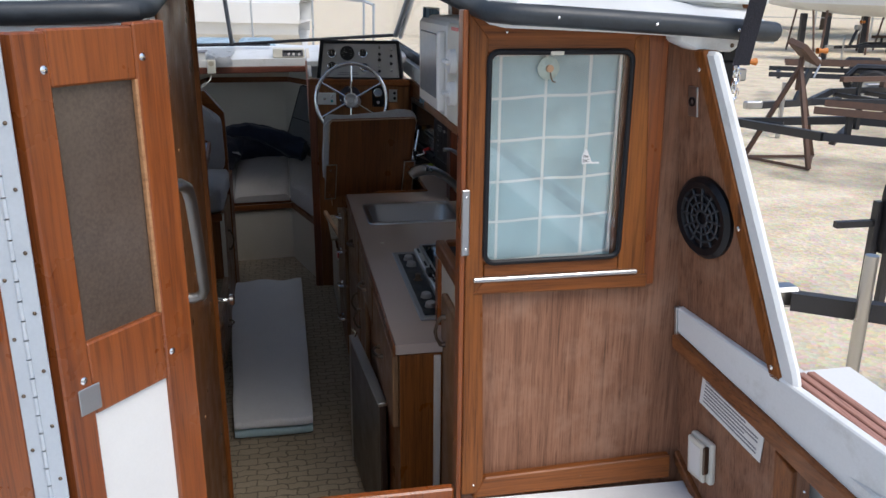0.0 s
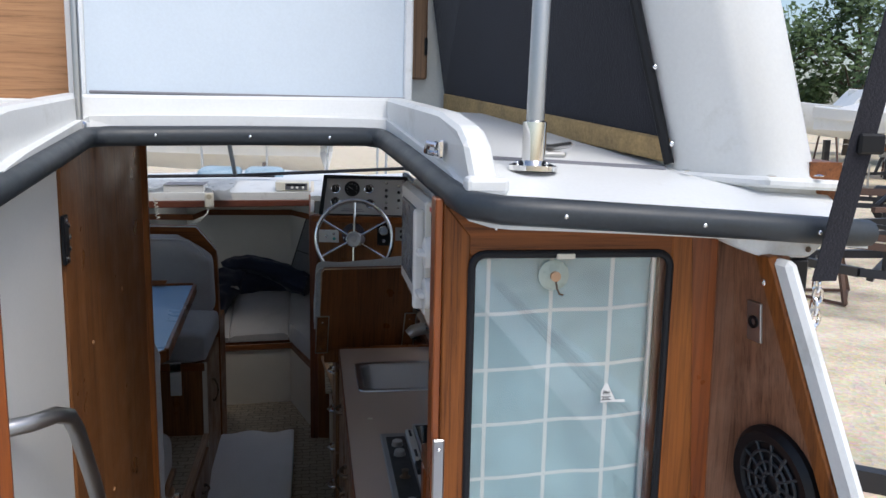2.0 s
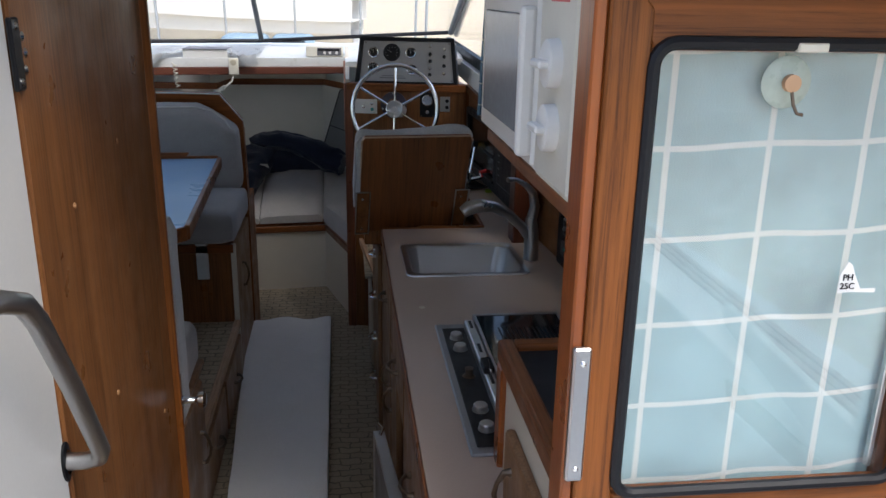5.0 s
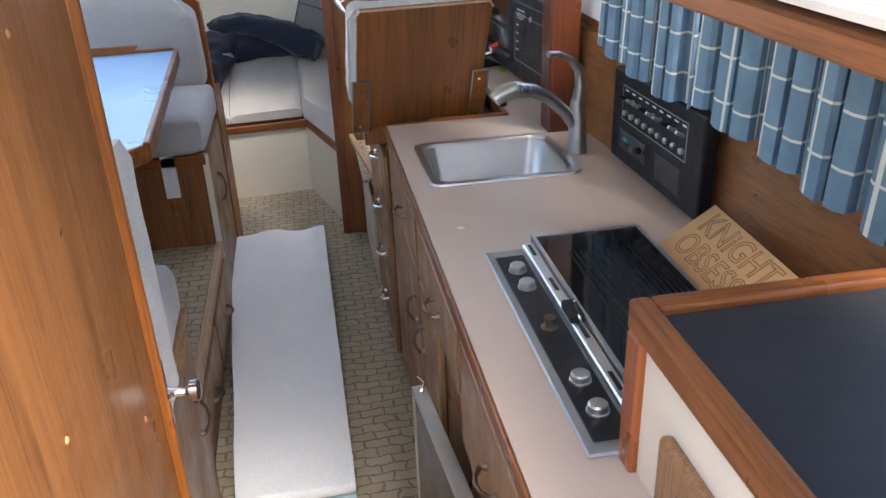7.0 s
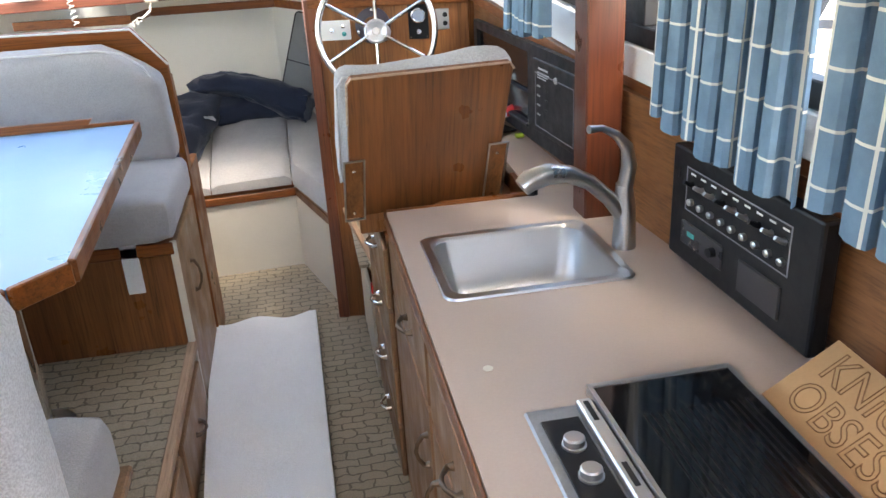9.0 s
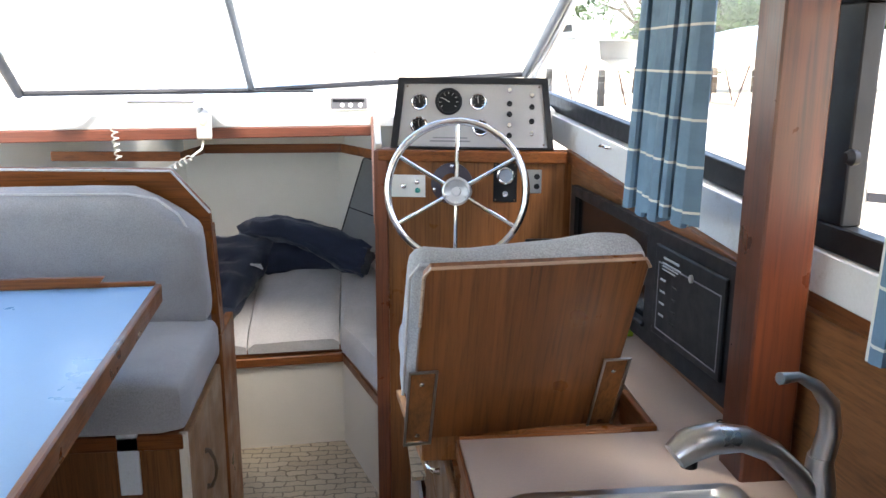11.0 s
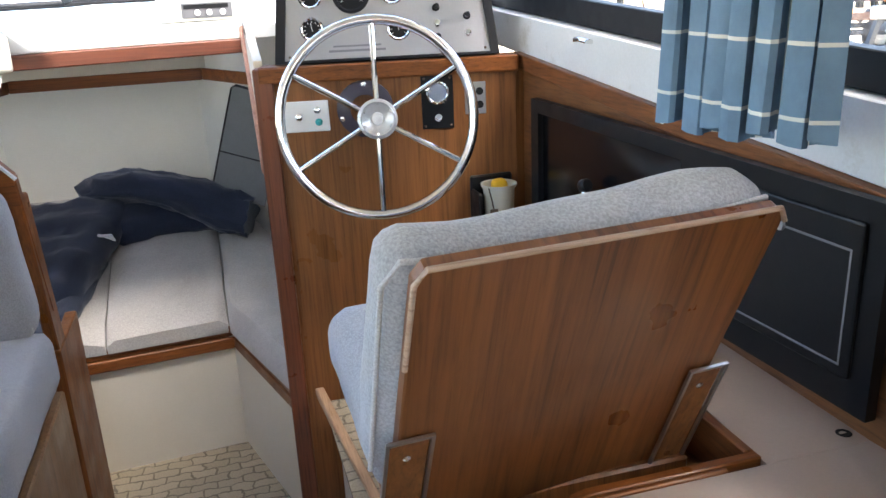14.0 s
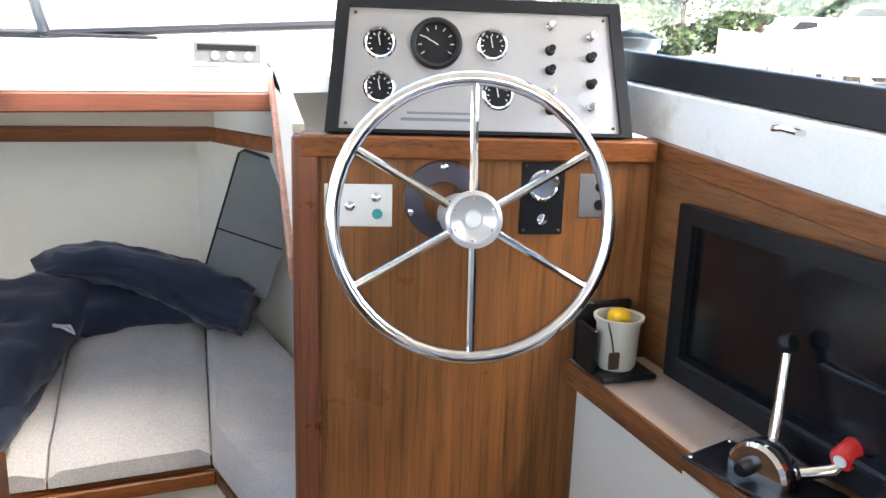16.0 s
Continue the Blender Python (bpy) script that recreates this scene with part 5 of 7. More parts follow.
words("OBSESS", 0.074, SM @ Matrix.Translation((0.03, 0.02, 0.0003)), CARDINK, cs, stroke=0.0011)

# ---- helm ----
FXD = Vector((0.58, -0.116, 0)).normalized()
HM = basis((0.166, 5.071, 0), FXD, (0, 0, 1))      # x along the face, y up, z towards the seat
hc = thing("helm_console", (0.45, 5.05, 0), "walnut helm console with teak corner trim and capped top", "console")
part("face", box((0.0, 0.0, -0.025), (0.585, 1.285, 0), 0.001, HM), PANEL_V, hc)
part("corner_trim", box((-0.022, 0.0, -0.055), (0.022, 1.315, 0.012), 0.003, HM), wood("dark_teak_post", (0.2, 0.06, 0.024), (0.09, 0.026, 0.012), (60, 60, 1.6), 0.35), hc, "dark teak corner post")
part("cap", box((-0.01, 1.28, -0.06), (0.59, 1.318, 0.014), 0.004, HM), TEAK_X, hc, "teak cap")
part("side", prism([(0.15, 5.11, 1.11), (0.15, 5.44, 1.39), (0.15, 5.62, 1.41), (0.15, 5.62, 1.46), (0.15, 5.11, 1.33)], (0.02, 0, 0)), LAMW, hc, "off-white gusset")
part("side_cap", prism([(0.14, 5.095, 1.065), (0.14, 5.435, 1.365), (0.14, 5.455, 1.415), (0.14, 5.435, 1.405), (0.14, 5.095, 1.105)], (0.034, 0, 0), 0.003), wood("faded_teak_edge", (0.4, 0.2, 0.13), (0.24, 0.1, 0.06), (50, 2, 50), 0.5), hc, "pale worn sloped teak edge")
part("shelf_under", box((0.64, 4.3, 0.0), (0.66, 4.975, 0.885), 0, None), LAMW, hc, "off-white side panel")
db = thing("dashboard", (0.45, 5.1, 1.32), "silver instrument dashboard with round gauges in a black hood", "dashboard")
DM = HM @ Matrix.Translation((0.045, 1.319, -0.012)) @ Euler((radians(-14), 0, 0)).to_matrix().to_4x4()
part("hood", prism([DM @ Vector(p) for p in ((-0.012, 0, 0.004), (0.5, 0, 0.004), (0.475, 0.222, 0.004), (0.008, 0.222, 0.004))], DM.to_3x3() @ Vector((0, 0.02, -0.2)), 0.008), mottled("grey_vinyl_hood", (0.06, 0.066, 0.075), 0.15, 0.5, 15), db)
part("hood_rim", slab([DM @ Vector(p) for p in ((-0.014, 0, 0.004), (0.502, 0, 0.004), (0.477, 0.225, 0.004), (0.006, 0.225, 0.004))], [DM @ Vector(p) for p in ((0.008, 0.006, 0.004), (0.482, 0.006, 0.004), (0.46, 0.206, 0.004), (0.026, 0.206, 0.004))], DM.to_3x3() @ Vector((0, 0, 0.012))), BLACKPAD, db)
part("fascia", prism([DM @ Vector(p) for p in ((0.006, 0.005, 0.005), (0.484, 0.005, 0.005), (0.461, 0.207, 0.005), (0.025, 0.207, 0.005))], DM.to_3x3() @ Vector((0, 0, 0.002))), PANELALU, db)


def gauge(x, y, r):
    m = DM @ Matrix.Translation((x, y, 0.007))
    gg = part("gauge", lathe([(r, 0), (r, 0.007), (r * 0.9, 0.01), (r * 0.8, 0.008), (r * 0.78, 0.002), (0, 0.002)], m, 30), CHROME if r < 0.03 else BLACKPAD, db, "round gauge", True)
    part("dial_face", lathe([(r * 0.79, 0.0025), (0, 0.003)], m, 24), BLACK, gg)
    for k in range(9):
        a = radians(215 - 31 * k)
        part("tick", box((r * 0.55, -0.0007, 0.003), (r * 0.7, 0.0007, 0.0036), 0, m @ Matrix.Rotation(a, 4, "Z")), PAPER, gg)
    part("needle", box((-0.004, -0.0008, 0.0036), (r * 0.55, 0.0008, 0.0044), 0, m @ Matrix.Rotation(radians(150 if r > 0.03 else 100), 4, "Z")), PAPER, gg)


gauge(0.075, 0.148, 0.027)
gauge(0.075, 0.075, 0.027)
gauge(0.168, 0.15, 0.043)
gauge(0.262, 0.15, 0.027)
gauge(0.272, 0.068, 0.027)
for x, ys in ((0.36, (0.185, 0.145, 0.112, 0.075, 0.045)), (0.43, (0.17, 0.135, 0.09, 0.05))):
    for k, y in enumerate(ys):
        m = DM @ Matrix.Translation((x + 0.01 * (0.2 - y), y, 0.007))
        part("switch_knob", lathe([(0.009, 0), (0.007, 0.004), (0.005, 0.006), (0.006, 0.02), (0, 0.021)], m, 12), BLACK if k % 3 else CHROME, db, "", True)
for x, y in ((0.02, 0.016), (0.47, 0.016), (0.452, 0.198), (0.035, 0.198)):
    screw(db, DM @ Vector((x, y, 0.007)), DM.to_3x3() @ Vector((0, 0, 1)), 0.003, BRONZE)
part("caption_plate", box((0.11, 0.022, 0.007), (0.24, 0.027, 0.0076), 0, DM), INK, db)
part("caption_plate", box((0.12, 0.033, 0.007), (0.23, 0.037, 0.0076), 0, DM), INK, db)
sv = Vector((0.383, 4.852, 1.214))
whl = thing("steering_wheel", sv, "chrome six-spoke steering wheel on a short column", "steering wheel")
WM = basis(sv, FXD, (0, 0.16, 1))
R = 0.207
part("rim", tube([WM @ Vector((R * math.cos(a), R * math.sin(a), 0)) for a in (2 * math.pi * j / 48 for j in range(48))], 0.011, 12, None, True), CHROME, whl, "", True)
for k in range(6):
    a = radians(90 + 60 * k)
    part("spoke", tube([WM @ Vector((0.03 * math.cos(a), 0.03 * math.sin(a), 0.006)), WM @ Vector((R * math.cos(a), R * math.sin(a), 0))], 0.0062, 8), CHROME, whl, "", True)
part("hub", lathe([(0.034, -0.06), (0.038, -0.02), (0.043, 0.01), (0.042, 0.017), (0.036, 0.019), (0.034, 0.012), (0.014, 0.004), (0.012, 0.01), (0, 0.01)], WM, 28), mottled("brushed_hub_metal", (0.6, 0.6, 0.61), 0.08, 0.3, 14, metal=0.5), whl, "brushed hub", True)
GREYHUB = mottled("grey_cast_aluminium", (0.52, 0.52, 0.53), 0.08, 0.35, 12, metal=0.25)
part("column", lathe([(0.038, -0.2), (0.034, -0.1), (0.033, -0.045), (0.03, -0.045)], WM, 24), GREYHUB, whl, "grey column", True)
part("mount_plate", lathe([(0.066, 0), (0.066, 0.008), (0.05, 0.014), (0.034, 0.016)], HM @ Matrix.Translation((0.228, 1.212, 0.001)), 32), mottled("dark_plum_plastic", (0.04, 0.032, 0.05), 0.1, 0.4, 20), whl, "dark round mounting plate", True)
for a in (90, 200, 320):
    screw(whl, HM @ Vector((0.228 + 0.056 * math.cos(radians(a)), 1.212 + 0.056 * math.sin(radians(a)), 0.011)), HM.to_3x3() @ Vector((0, 0, 1)), 0.007)
sp1 = thing("toggle_plate", HM @ Vector((0.1, 1.185, 0)), "white switch plate with two toggles on the console", "switch plate")
part("plate", box((0.03, 1.165, 0.0), (0.143, 1.237, 0.003), 0.002, HM), WHITEP, sp1)
for x, y, c in ((0.073, 1.2, CHROME), (0.116, 1.215, CHROME), (0.118, 1.187, TEALP)):
    part("toggle", lathe([(0.009, 0.003), (0.008, 0.006), (0.004, 0.008), (0.0045, 0.02), (0, 0.021)], HM @ Matrix.Translation((x, y, 0)), 12), c, sp1, "", True)
sp2 = thing("meter_plate", HM @ Vector((0.41, 1.22, 0)), "black plate with a chrome ammeter and key switch", "gauge plate")
part("plate", box((0.36, 1.155, 0), (0.435, 1.28, 0.003), 0.001, HM), BLACK, sp2)
part("meter", lathe([(0.027, 0.003), (0.027, 0.012), (0.023, 0.013), (0.021, 0.008), (0, 0.008)], HM @ Matrix.Translation((0.398, 1.24, 0)), 24), CHROME, sp2, "", True)
part("key_switch", lathe([(0.01, 0.003), (0.009, 0.01), (0, 0.011)], HM @ Matrix.Translation((0.398, 1.182, 0)), 16), CHROME, sp2, "", True)
for x, y in ((0.367, 1.162), (0.428, 1.162), (0.367, 1.273), (0.428, 1.273)):
    screw(sp2, HM @ Vector((x, y, 0.003)), HM.to_3x3() @ Vector((0, 0, 1)), 0.003, BRONZE)
sp3 = thing("power_socket", HM @ Vector((0.5, 1.22, 0)), "small steel twin socket on the console", "socket")
part("plate", box((0.462, 1.185, 0), (0.512, 1.26, 0.003), 0.002, HM), STEEL, sp3)
for y in (1.207, 1.238):
    part("socket", lathe([(0.009, 0.003), (0.009, 0.005), (0.006, 0.005), (0, 0.003)], HM @ Matrix.Translation((0.497, y, 0)), 14), BLACK, sp3, "", True)

# black recess panel on the helm side
BM_ = basis((wx(4.855) - 0.018, 4.855, 0.938), (wx(3.885) - wx(4.855), 3.885 - 4.855, 0), (0, 0, 1)) @ Matrix.Diagonal((1, 1.07, 1, 1))
bp = thing("helm_side_panel", (0.8, 4.4, 0.93), "black moulded panel with an open recess and locker door", "panel")
part("surround", slab([BM_ @ Vector(p) for p in ((0, 0, 0), (0.971, -0.008, 0), (0.971, 0.262, 0), (0, 0.272, 0))], [BM_ @ Vector(p) for p in ((0.035, 0.04, 0), (0.56, 0.04, 0), (0.56, 0.24, 0), (0.035, 0.245, 0))], BM_.to_3x3() @ Vector((0, 0, 0.018))), BLACK, bp)
part("recess", prism([BM_ @ Vector(p) for p in ((0.02, 0.02, 0.002), (0.6, 0.02, 0.002), (0.6, 0.256, 0.002), (0.02, 0.256, 0.002))], BM_.to_3x3() @ Vector((0, 0, 0.003))), mottled("glossy_black_recess", (0.004, 0.0045, 0.0065), 0.2, 0.2, 8), bp)
part("recess_shelf", box((0.31, 0.12, 0.002), (0.55, 0.128, 0.014), 0.002, BM_), BLACK, bp)
part("recess_lip", box((0.03, 0.028, 0.012), (0.57, 0.04, 0.026), 0.004, BM_), BLACK, bp)
part("locker_door", box((0.62, 0.035, 0.016), (0.94, 0.235, 0.024), 0.006, BM_, None, 2), BLACK, bp)
part("door_line", slab([BM_ @ Vector(p) for p in ((0.64, 0.05, 0.024), (0.925, 0.05, 0.024), (0.925, 0.2, 0.024), (0.64, 0.2, 0.024))], [BM_ @ Vector(p) for p in ((0.643, 0.053, 0.024), (0.922, 0.053, 0.024), (0.922, 0.197, 0.024), (0.643, 0.197, 0.024))], BM_.to_3x3() @ Vector((0, 0, 0.0006))), INK, bp)
part("lock", lathe([(0.0085, 0), (0.008, 0.004), (0.004, 0.005), (0, 0.005)], BM_ @ Matrix.Translation((0.80, 0.2, 0.024)), 16), STEEL, bp, "chrome lock", True)
FAINT = mat("faint_white_print", (0.4, 0.41, 0.42), 0.7)
part("print_title", box((0.665, 0.21, 0.024), (0.74, 0.215, 0.0246), 0, BM_), FAINT, bp)
for k in range(3):
    part("print_line", box((0.66, 0.2 - 0.007 * k, 0.024), (0.75 - 0.012 * k, 0.2025 - 0.007 * k, 0.0246), 0, BM_), FAINT, bp)
for k in range(4):
    part("print_caption", box((0.655, 0.162 - 0.026 * k, 0.024), (0.68, 0.1665 - 0.026 * k, 0.0246), 0, BM_), FAINT, bp)
    part("indicator", box((0.715, 0.158 - 0.026 * k, 0.024), (0.735, 0.1625 - 0.026 * k, 0.026), 0.001, BM_), BLACKPAD, bp)
th = thing("throttle_control", (0.7, 4.54, 0.91), "chrome throttle lever with a red knob on a black plate", "throttle")
m = basis((0.7, 4.535, 0.914), (0.3, -0.95, -0.01), (0.95, 0.3, 0.0))
part("plate", box((-0.105, -0.05, 0), (0.1, 0.055, 0.005), 0.003, m), BLACK, th)
for x, y in ((-0.096, -0.042), (-0.096, 0.046), (0.091, -0.042), (0.091, 0.046)):
    screw(th, m @ Vector((x, y, 0.005)), (0, 0, 1), 0.004)
drum = [(0.0, -0.019), (0.04, -0.019), (0.045, -0.014), (0.045, 0.014), (0.04, 0.019), (0, 0.019)]
part("housing", lathe(drum, m @ Matrix.Translation((-0.01, -0.004, 0.012)) @ Euler((radians(90), 0, 0)).to_matrix().to_4x4(), 28), CHROME, th, "chrome drum housing", True)
part("housing_slot", lathe([(0.0, -0.004), (0.0465, -0.004), (0.0465, 0.004), (0, 0.004)], m @ Matrix.Translation((-0.01, -0.004, 0.012)) @ Euler((radians(90), 0, 0)).to_matrix().to_4x4(), 28), BLACK, th, "", True)
part("hub_knob", lathe([(0.012, 0.0), (0.011, 0.016), (0.008, 0.02), (0, 0.02)], m @ Matrix.Translation((-0.02, -0.022, 0.022)) @ Euler((radians(90), 0, 0)).to_matrix().to_4x4(), 14), BLACK, th, "", True)
part("lever", tube([(0.712, 4.552, 0.945), (0.726, 4.566, 1.02), (0.738, 4.578, 1.085)], 0.0075, 10, None, False, [0.009, 0.0075, 0.007]), CHROME, th, "", True)
part("lever_knob", lathe([(0.012, -0.009), (0.014, -0.006), (0.014, 0.006), (0.012, 0.009), (0, 0.009)], Matrix.Translation((0.738, 4.579, 1.09)) @ Euler((radians(70), 0, 0.3)).to_matrix().to_4x4(), 18), BLACK, th, "black pivot cap", True)
part("shift_lever", tube([(0.714, 4.5, 0.945), (0.745, 4.482, 0.955), (0.782, 4.478, 0.975)], 0.0085, 10), CHROME, th, "", True)
part("shift_knob", tube([(0.748, 4.474, 0.972), (0.751, 4.475, 0.973), (0.79, 4.487, 0.985), (0.806, 4.491, 0.99), (0.809, 4.492, 0.991)], 0.016, 18, None, False, [0.0135, 0.016, 0.016, 0.0145, 0.012]), REDP, th, "red knob", True)
part("knob_cap", tube([(0.7465, 4.4735, 0.9715), (0.7482, 4.474, 0.972)], 0.0085, 16), WHITEP, th, "white knob end", True)
PX, PY, PZ = 0.672, 4.905, 0.926
pot = thing("ashtray_pot", (PX, PY, PZ), "white enamel pot with yellow lid bits in a black holder", "pot")
part("holder", box((PX - 0.05, PY - 0.05, PZ), (PX + 0.055, PY + 0.05, PZ + 0.01), 0.004), BLACK, pot)
part("holder_back", box((PX - 0.055, PY + 0.042, PZ + 0.004), (PX + 0.05, PY + 0.056, PZ + 0.115), 0.004), BLACK, pot)
part("holder_side", box((PX - 0.056, PY - 0.02, PZ + 0.004), (PX - 0.046, PY + 0.042, PZ + 0.085), 0.003), BLACK, pot)
part("cup", lathe([(0, 0.002), (0.03, 0.002), (0.034, 0.01), (0.037, 0.081), (0.042, 0.088), (0.043, 0.094), (0.037, 0.093), (0.034, 0.03), (0, 0.03)], Matrix.Translation((PX, PY, PZ + 0.009)), 28), CREAMP, pot, "", True)
part("contents", soft((PX - 0.018, PY - 0.012, PZ + 0.082), (PX + 0.02, PY + 0.022, PZ + 0.112), 0.012, None, 0, 4, 3, 0.006), YELLOW, pot, "yellow bits", True)
part("key_wire", tube([(PX - 0.034, PY - 0.026, PZ + 0.1), (PX - 0.03, PY - 0.034, PZ + 0.075), (PX - 0.026, PY - 0.037, PZ + 0.05)], 0.0016, 6), BRONZE, pot, "", True)
part("key_tag", soft((PX - 0.036, PY - 0.043, PZ + 0.022), (PX - 0.016, PY - 0.038, PZ + 0.052), 0.002, None, 0, 4, 2, 0.001), BRONZE, pot, "", True)
lb = thing("lighter", (0.765, 4.42, 0.912), "small lime plastic lighter on the shelf", "lighter")
part("body", box((0.762, 4.395, 0.904), (0.79, 4.42, 0.917), 0.004, None, None, 2), LIME, lb, "", True)
ck = struct(obj("cabin_front_closure", box((0.74, 4.97, 0.0), (0.80, 5.08, 1.3), 0), PANEL_V), "walnut filler beside the console")

# helm seat on its box
sb = thing("helm_seat_box", (0.45, 4.2, 0), "helm seat pedestal with four teak drawers and a well behind", "pedestal")
part("body", box((0.272, 3.92, 0.03), (0.69, 4.47, 0.80), 0.002), PANEL_V, sb)
part("well_edge", prism([(0.39, 3.9145, CZ - 0.03), (0.675, 3.9145, CZ - 0.03), (0.675, 3.9145, CZ + 0.006), (0.43, 3.9145, CZ + 0.006), (0.41, 3.9145, CZ + 0.001)], (0, 0.016, 0), 0.002), TEAK_X, sb, "bevelled teak edge of the well")
part("well_side", box((0.66, 3.931, CZ - 0.07), (0.675, 4.1, CZ + 0.006), 0.002), TEAK_Y, sb, "teak side of the well")
# near-black here paints the shade below the drawers
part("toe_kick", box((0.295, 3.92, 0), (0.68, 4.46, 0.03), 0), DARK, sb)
for k in range(4):
    z0 = 0.05 + 0.187 * k
    d = part("drawer_front", box((0.258, 3.885, z0), (0.272, 4.455, z0 + 0.176), 0.004), DOOR_V, sb)
    pull(d, 0.258, 4.13, z0 + 0.105, "y", 0.07, CHROME)
fr = thing("footrest", (0.42, 4.75, 0), "low carpeted footrest box with a pale wood edge", "footrest")
part("top", box((0.222, 4.48, 0.478), (0.66, 4.99, 0.49), 0), CARPET, fr)
part("edge", prism([(0.262, 4.478, 0.45), (0.205, 5.03, 0.49), (0.205, 5.03, 0.512), (0.262, 4.478, 0.494)], (0.022, 0, 0), 0.003), wood("pale_worn_wood", (0.5, 0.32, 0.19), (0.35, 0.2, 0.11), (50, 2, 50), 0.6), fr)
part("front", box((0.25, 4.49, 0.03), (0.262, 4.98, 0.36), 0.002), LAMW, fr)
# solid box whose dark colour stands for the footrest's shaded inside
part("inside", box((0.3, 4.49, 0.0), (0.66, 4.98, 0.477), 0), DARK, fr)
rb = thing("red_lighter", (0.27, 4.53, 0.36), "small red plastic bit in the footrest slot", "plastic bit")
part("body", box((0.255, 4.51, 0.36), (0.268, 4.53, 0.40), 0.004), REDP, rb, "", True)
hs = thing("helm_chair", (0.4, 4.0, 0.9), "helm seat with a walnut-backed ribbed grey backrest", "seat")
SMx = basis((0.19, 3.944, 0.905), (0.395, 0.034, 0), (0, -0.111, 0.253)) @ Matrix.Diagonal((1.07, 1.02, 1, 1))
CHAIRW = wood("walnut_chair_back", (0.215, 0.076, 0.022), (0.095, 0.031, 0.01), (38, 2, 1.3), 0.34, coat=0.06)
b = prism([(0, -0.05, 0), (0.372, -0.05, 0), (0.378, 0.36, 0), (0.368, 0.376, 0), (0.008, 0.376, 0), (-0.002, 0.36, 0)], (0, 0, -0.018), 0.002, SMx)
part("backboard", b, CHAIRW, hs)
# pale wood colour carries the gloss highlight along the worn board edge
part("board_edge", tube([SMx @ Vector(p) for p in ((-0.003, 0.25, 0.001), (-0.003, 0.36, 0.001), (0.007, 0.377, 0.001), (0.368, 0.378, 0.001), (0.379, 0.36, 0.001))], 0.0032, 8), wood("worn_highlight_edge", (0.52, 0.4, 0.3), (0.34, 0.2, 0.12), (2, 50, 50), 0.4), hs, "worn top edge with a painted pale highlight", True)
cb = soft((-0.02, 0.02, -0.105), (0.39, 0.38, -0.016), 0.04, None, 0.05, 14, 5, 0.006)
for v in cb.verts:
    if v.co.y > 0.2:
        u_ = (v.co.x - 0.1) / 0.2
        v.co.y += 0.018 * (v.co.y - 0.2) / 0.18 * (min(1.0, u_ * u_) - 1)
bmesh.ops.transform(cb, matrix=SMx, verts=cb.verts)
part("backrest", cb, LIGHTCLOTH, hs, "ribbed pale grey cushion", True)
part("piping", tube([SMx @ Vector(p) for p in ((-0.018, 0.05, -0.03), (-0.021, 0.335, -0.03), (-0.006, 0.362, -0.03), (0.1, 0.352, -0.028), (0.25, 0.354, -0.028), (0.376, 0.368, -0.03))], 0.0032, 8), WELT, hs, "", True)
part("seat_cushion", soft((0.185, 4.02, 0.85), (0.62, 4.46, 0.975), 0.05, None, 0.04, 12, 8, 0.005), LIGHTCLOTH, hs, "pale grey seat cushion", True)
part("seat_base", box((0.21, 3.98, 0.80), (0.61, 4.44, 0.865), 0.004), PANEL_V, hs)
for x in (-0.014, 0.342):
    part("bracket", box((x, -0.05, 0.0), (x + 0.046, 0.14, 0.006), 0.003, SMx), PANEL_V, hs)
    part("bracket_plate", slab([SMx @ Vector(p) for p in ((x - 0.003, -0.055, 0.006), (x + 0.049, -0.055, 0.006), (x + 0.049, 0.145, 0.006), (x - 0.003, 0.145, 0.006))], [SMx @ Vector(p) for p in ((x + 0.001, -0.051, 0.006), (x + 0.045, -0.051, 0.006), (x + 0.045, 0.141, 0.006), (x + 0.001, 0.141, 0.006))], SMx.to_3x3() @ Vector((0, 0, 0.004))), STEEL, hs, "steel hinge bracket")
    for y in (0.11, -0.03):
        screw(hs, SMx @ Vector((x + 0.022, y, 0.006)), SMx.to_3x3() @ Vector((0, 0, 1)), 0.005)

# ---- dinette ----
dp = thing("dinette_platform", (-0.8, 4.0, 0), "raised carpeted dinette platform with teak drawers in its side", "platform", kind="structure")
part("top", box((-1.25, 2.62, 0.29), (-0.372, 5.2, 0.31), 0), CARPET, dp)
part("side", box((-0.375, 2.62, 0.0), (-0.362, 4.42, 0.295), 0), PANEL_Y, dp)
part("edge", box((-0.374, 3.36, 0.292), (-0.345, 4.42, 0.322), 0.004), wood("pale_edge_wood", (0.48, 0.33, 0.22), (0.33, 0.2, 0.12), (50, 2, 50), 0.6), dp, "pale worn wood edging")
for y0, y1 in ((3.38, 3.86), (3.9, 4.38)):
    d = part("drawer_front", box((-0.362, y0, 0.05), (-0.344, y1, 0.265), 0.004), DOOR_V, dp)
    hd_ = pull(d, -0.344, (y0 + y1) / 2, 0.16, "y")
    hd_.data.transform(Matrix.Translation((-0.344, 0, 0)) @ Matrix.Diagonal((-1, 1, 1, 1)) @ Matrix.Translation((0.344, 0, 0)))


def seat(y0, y1, yb0, yb1, label, face_y, back_z, top=0.672):
    s = thing("dinette_bench", (-0.8, (y0 + y1) / 2, 0.31), label, "bench seat", "dinette seats")
    part("box", box((-1.24, y0, 0.31), (-0.37, y1, top), 0.002), PANEL_V, s)
    part("front_trim", box((-1.24, face_y - 0.008, top - 0.032), (-0.358, face_y + 0.006, top + 0.008), 0.003), TEAK_X, s)
    return s


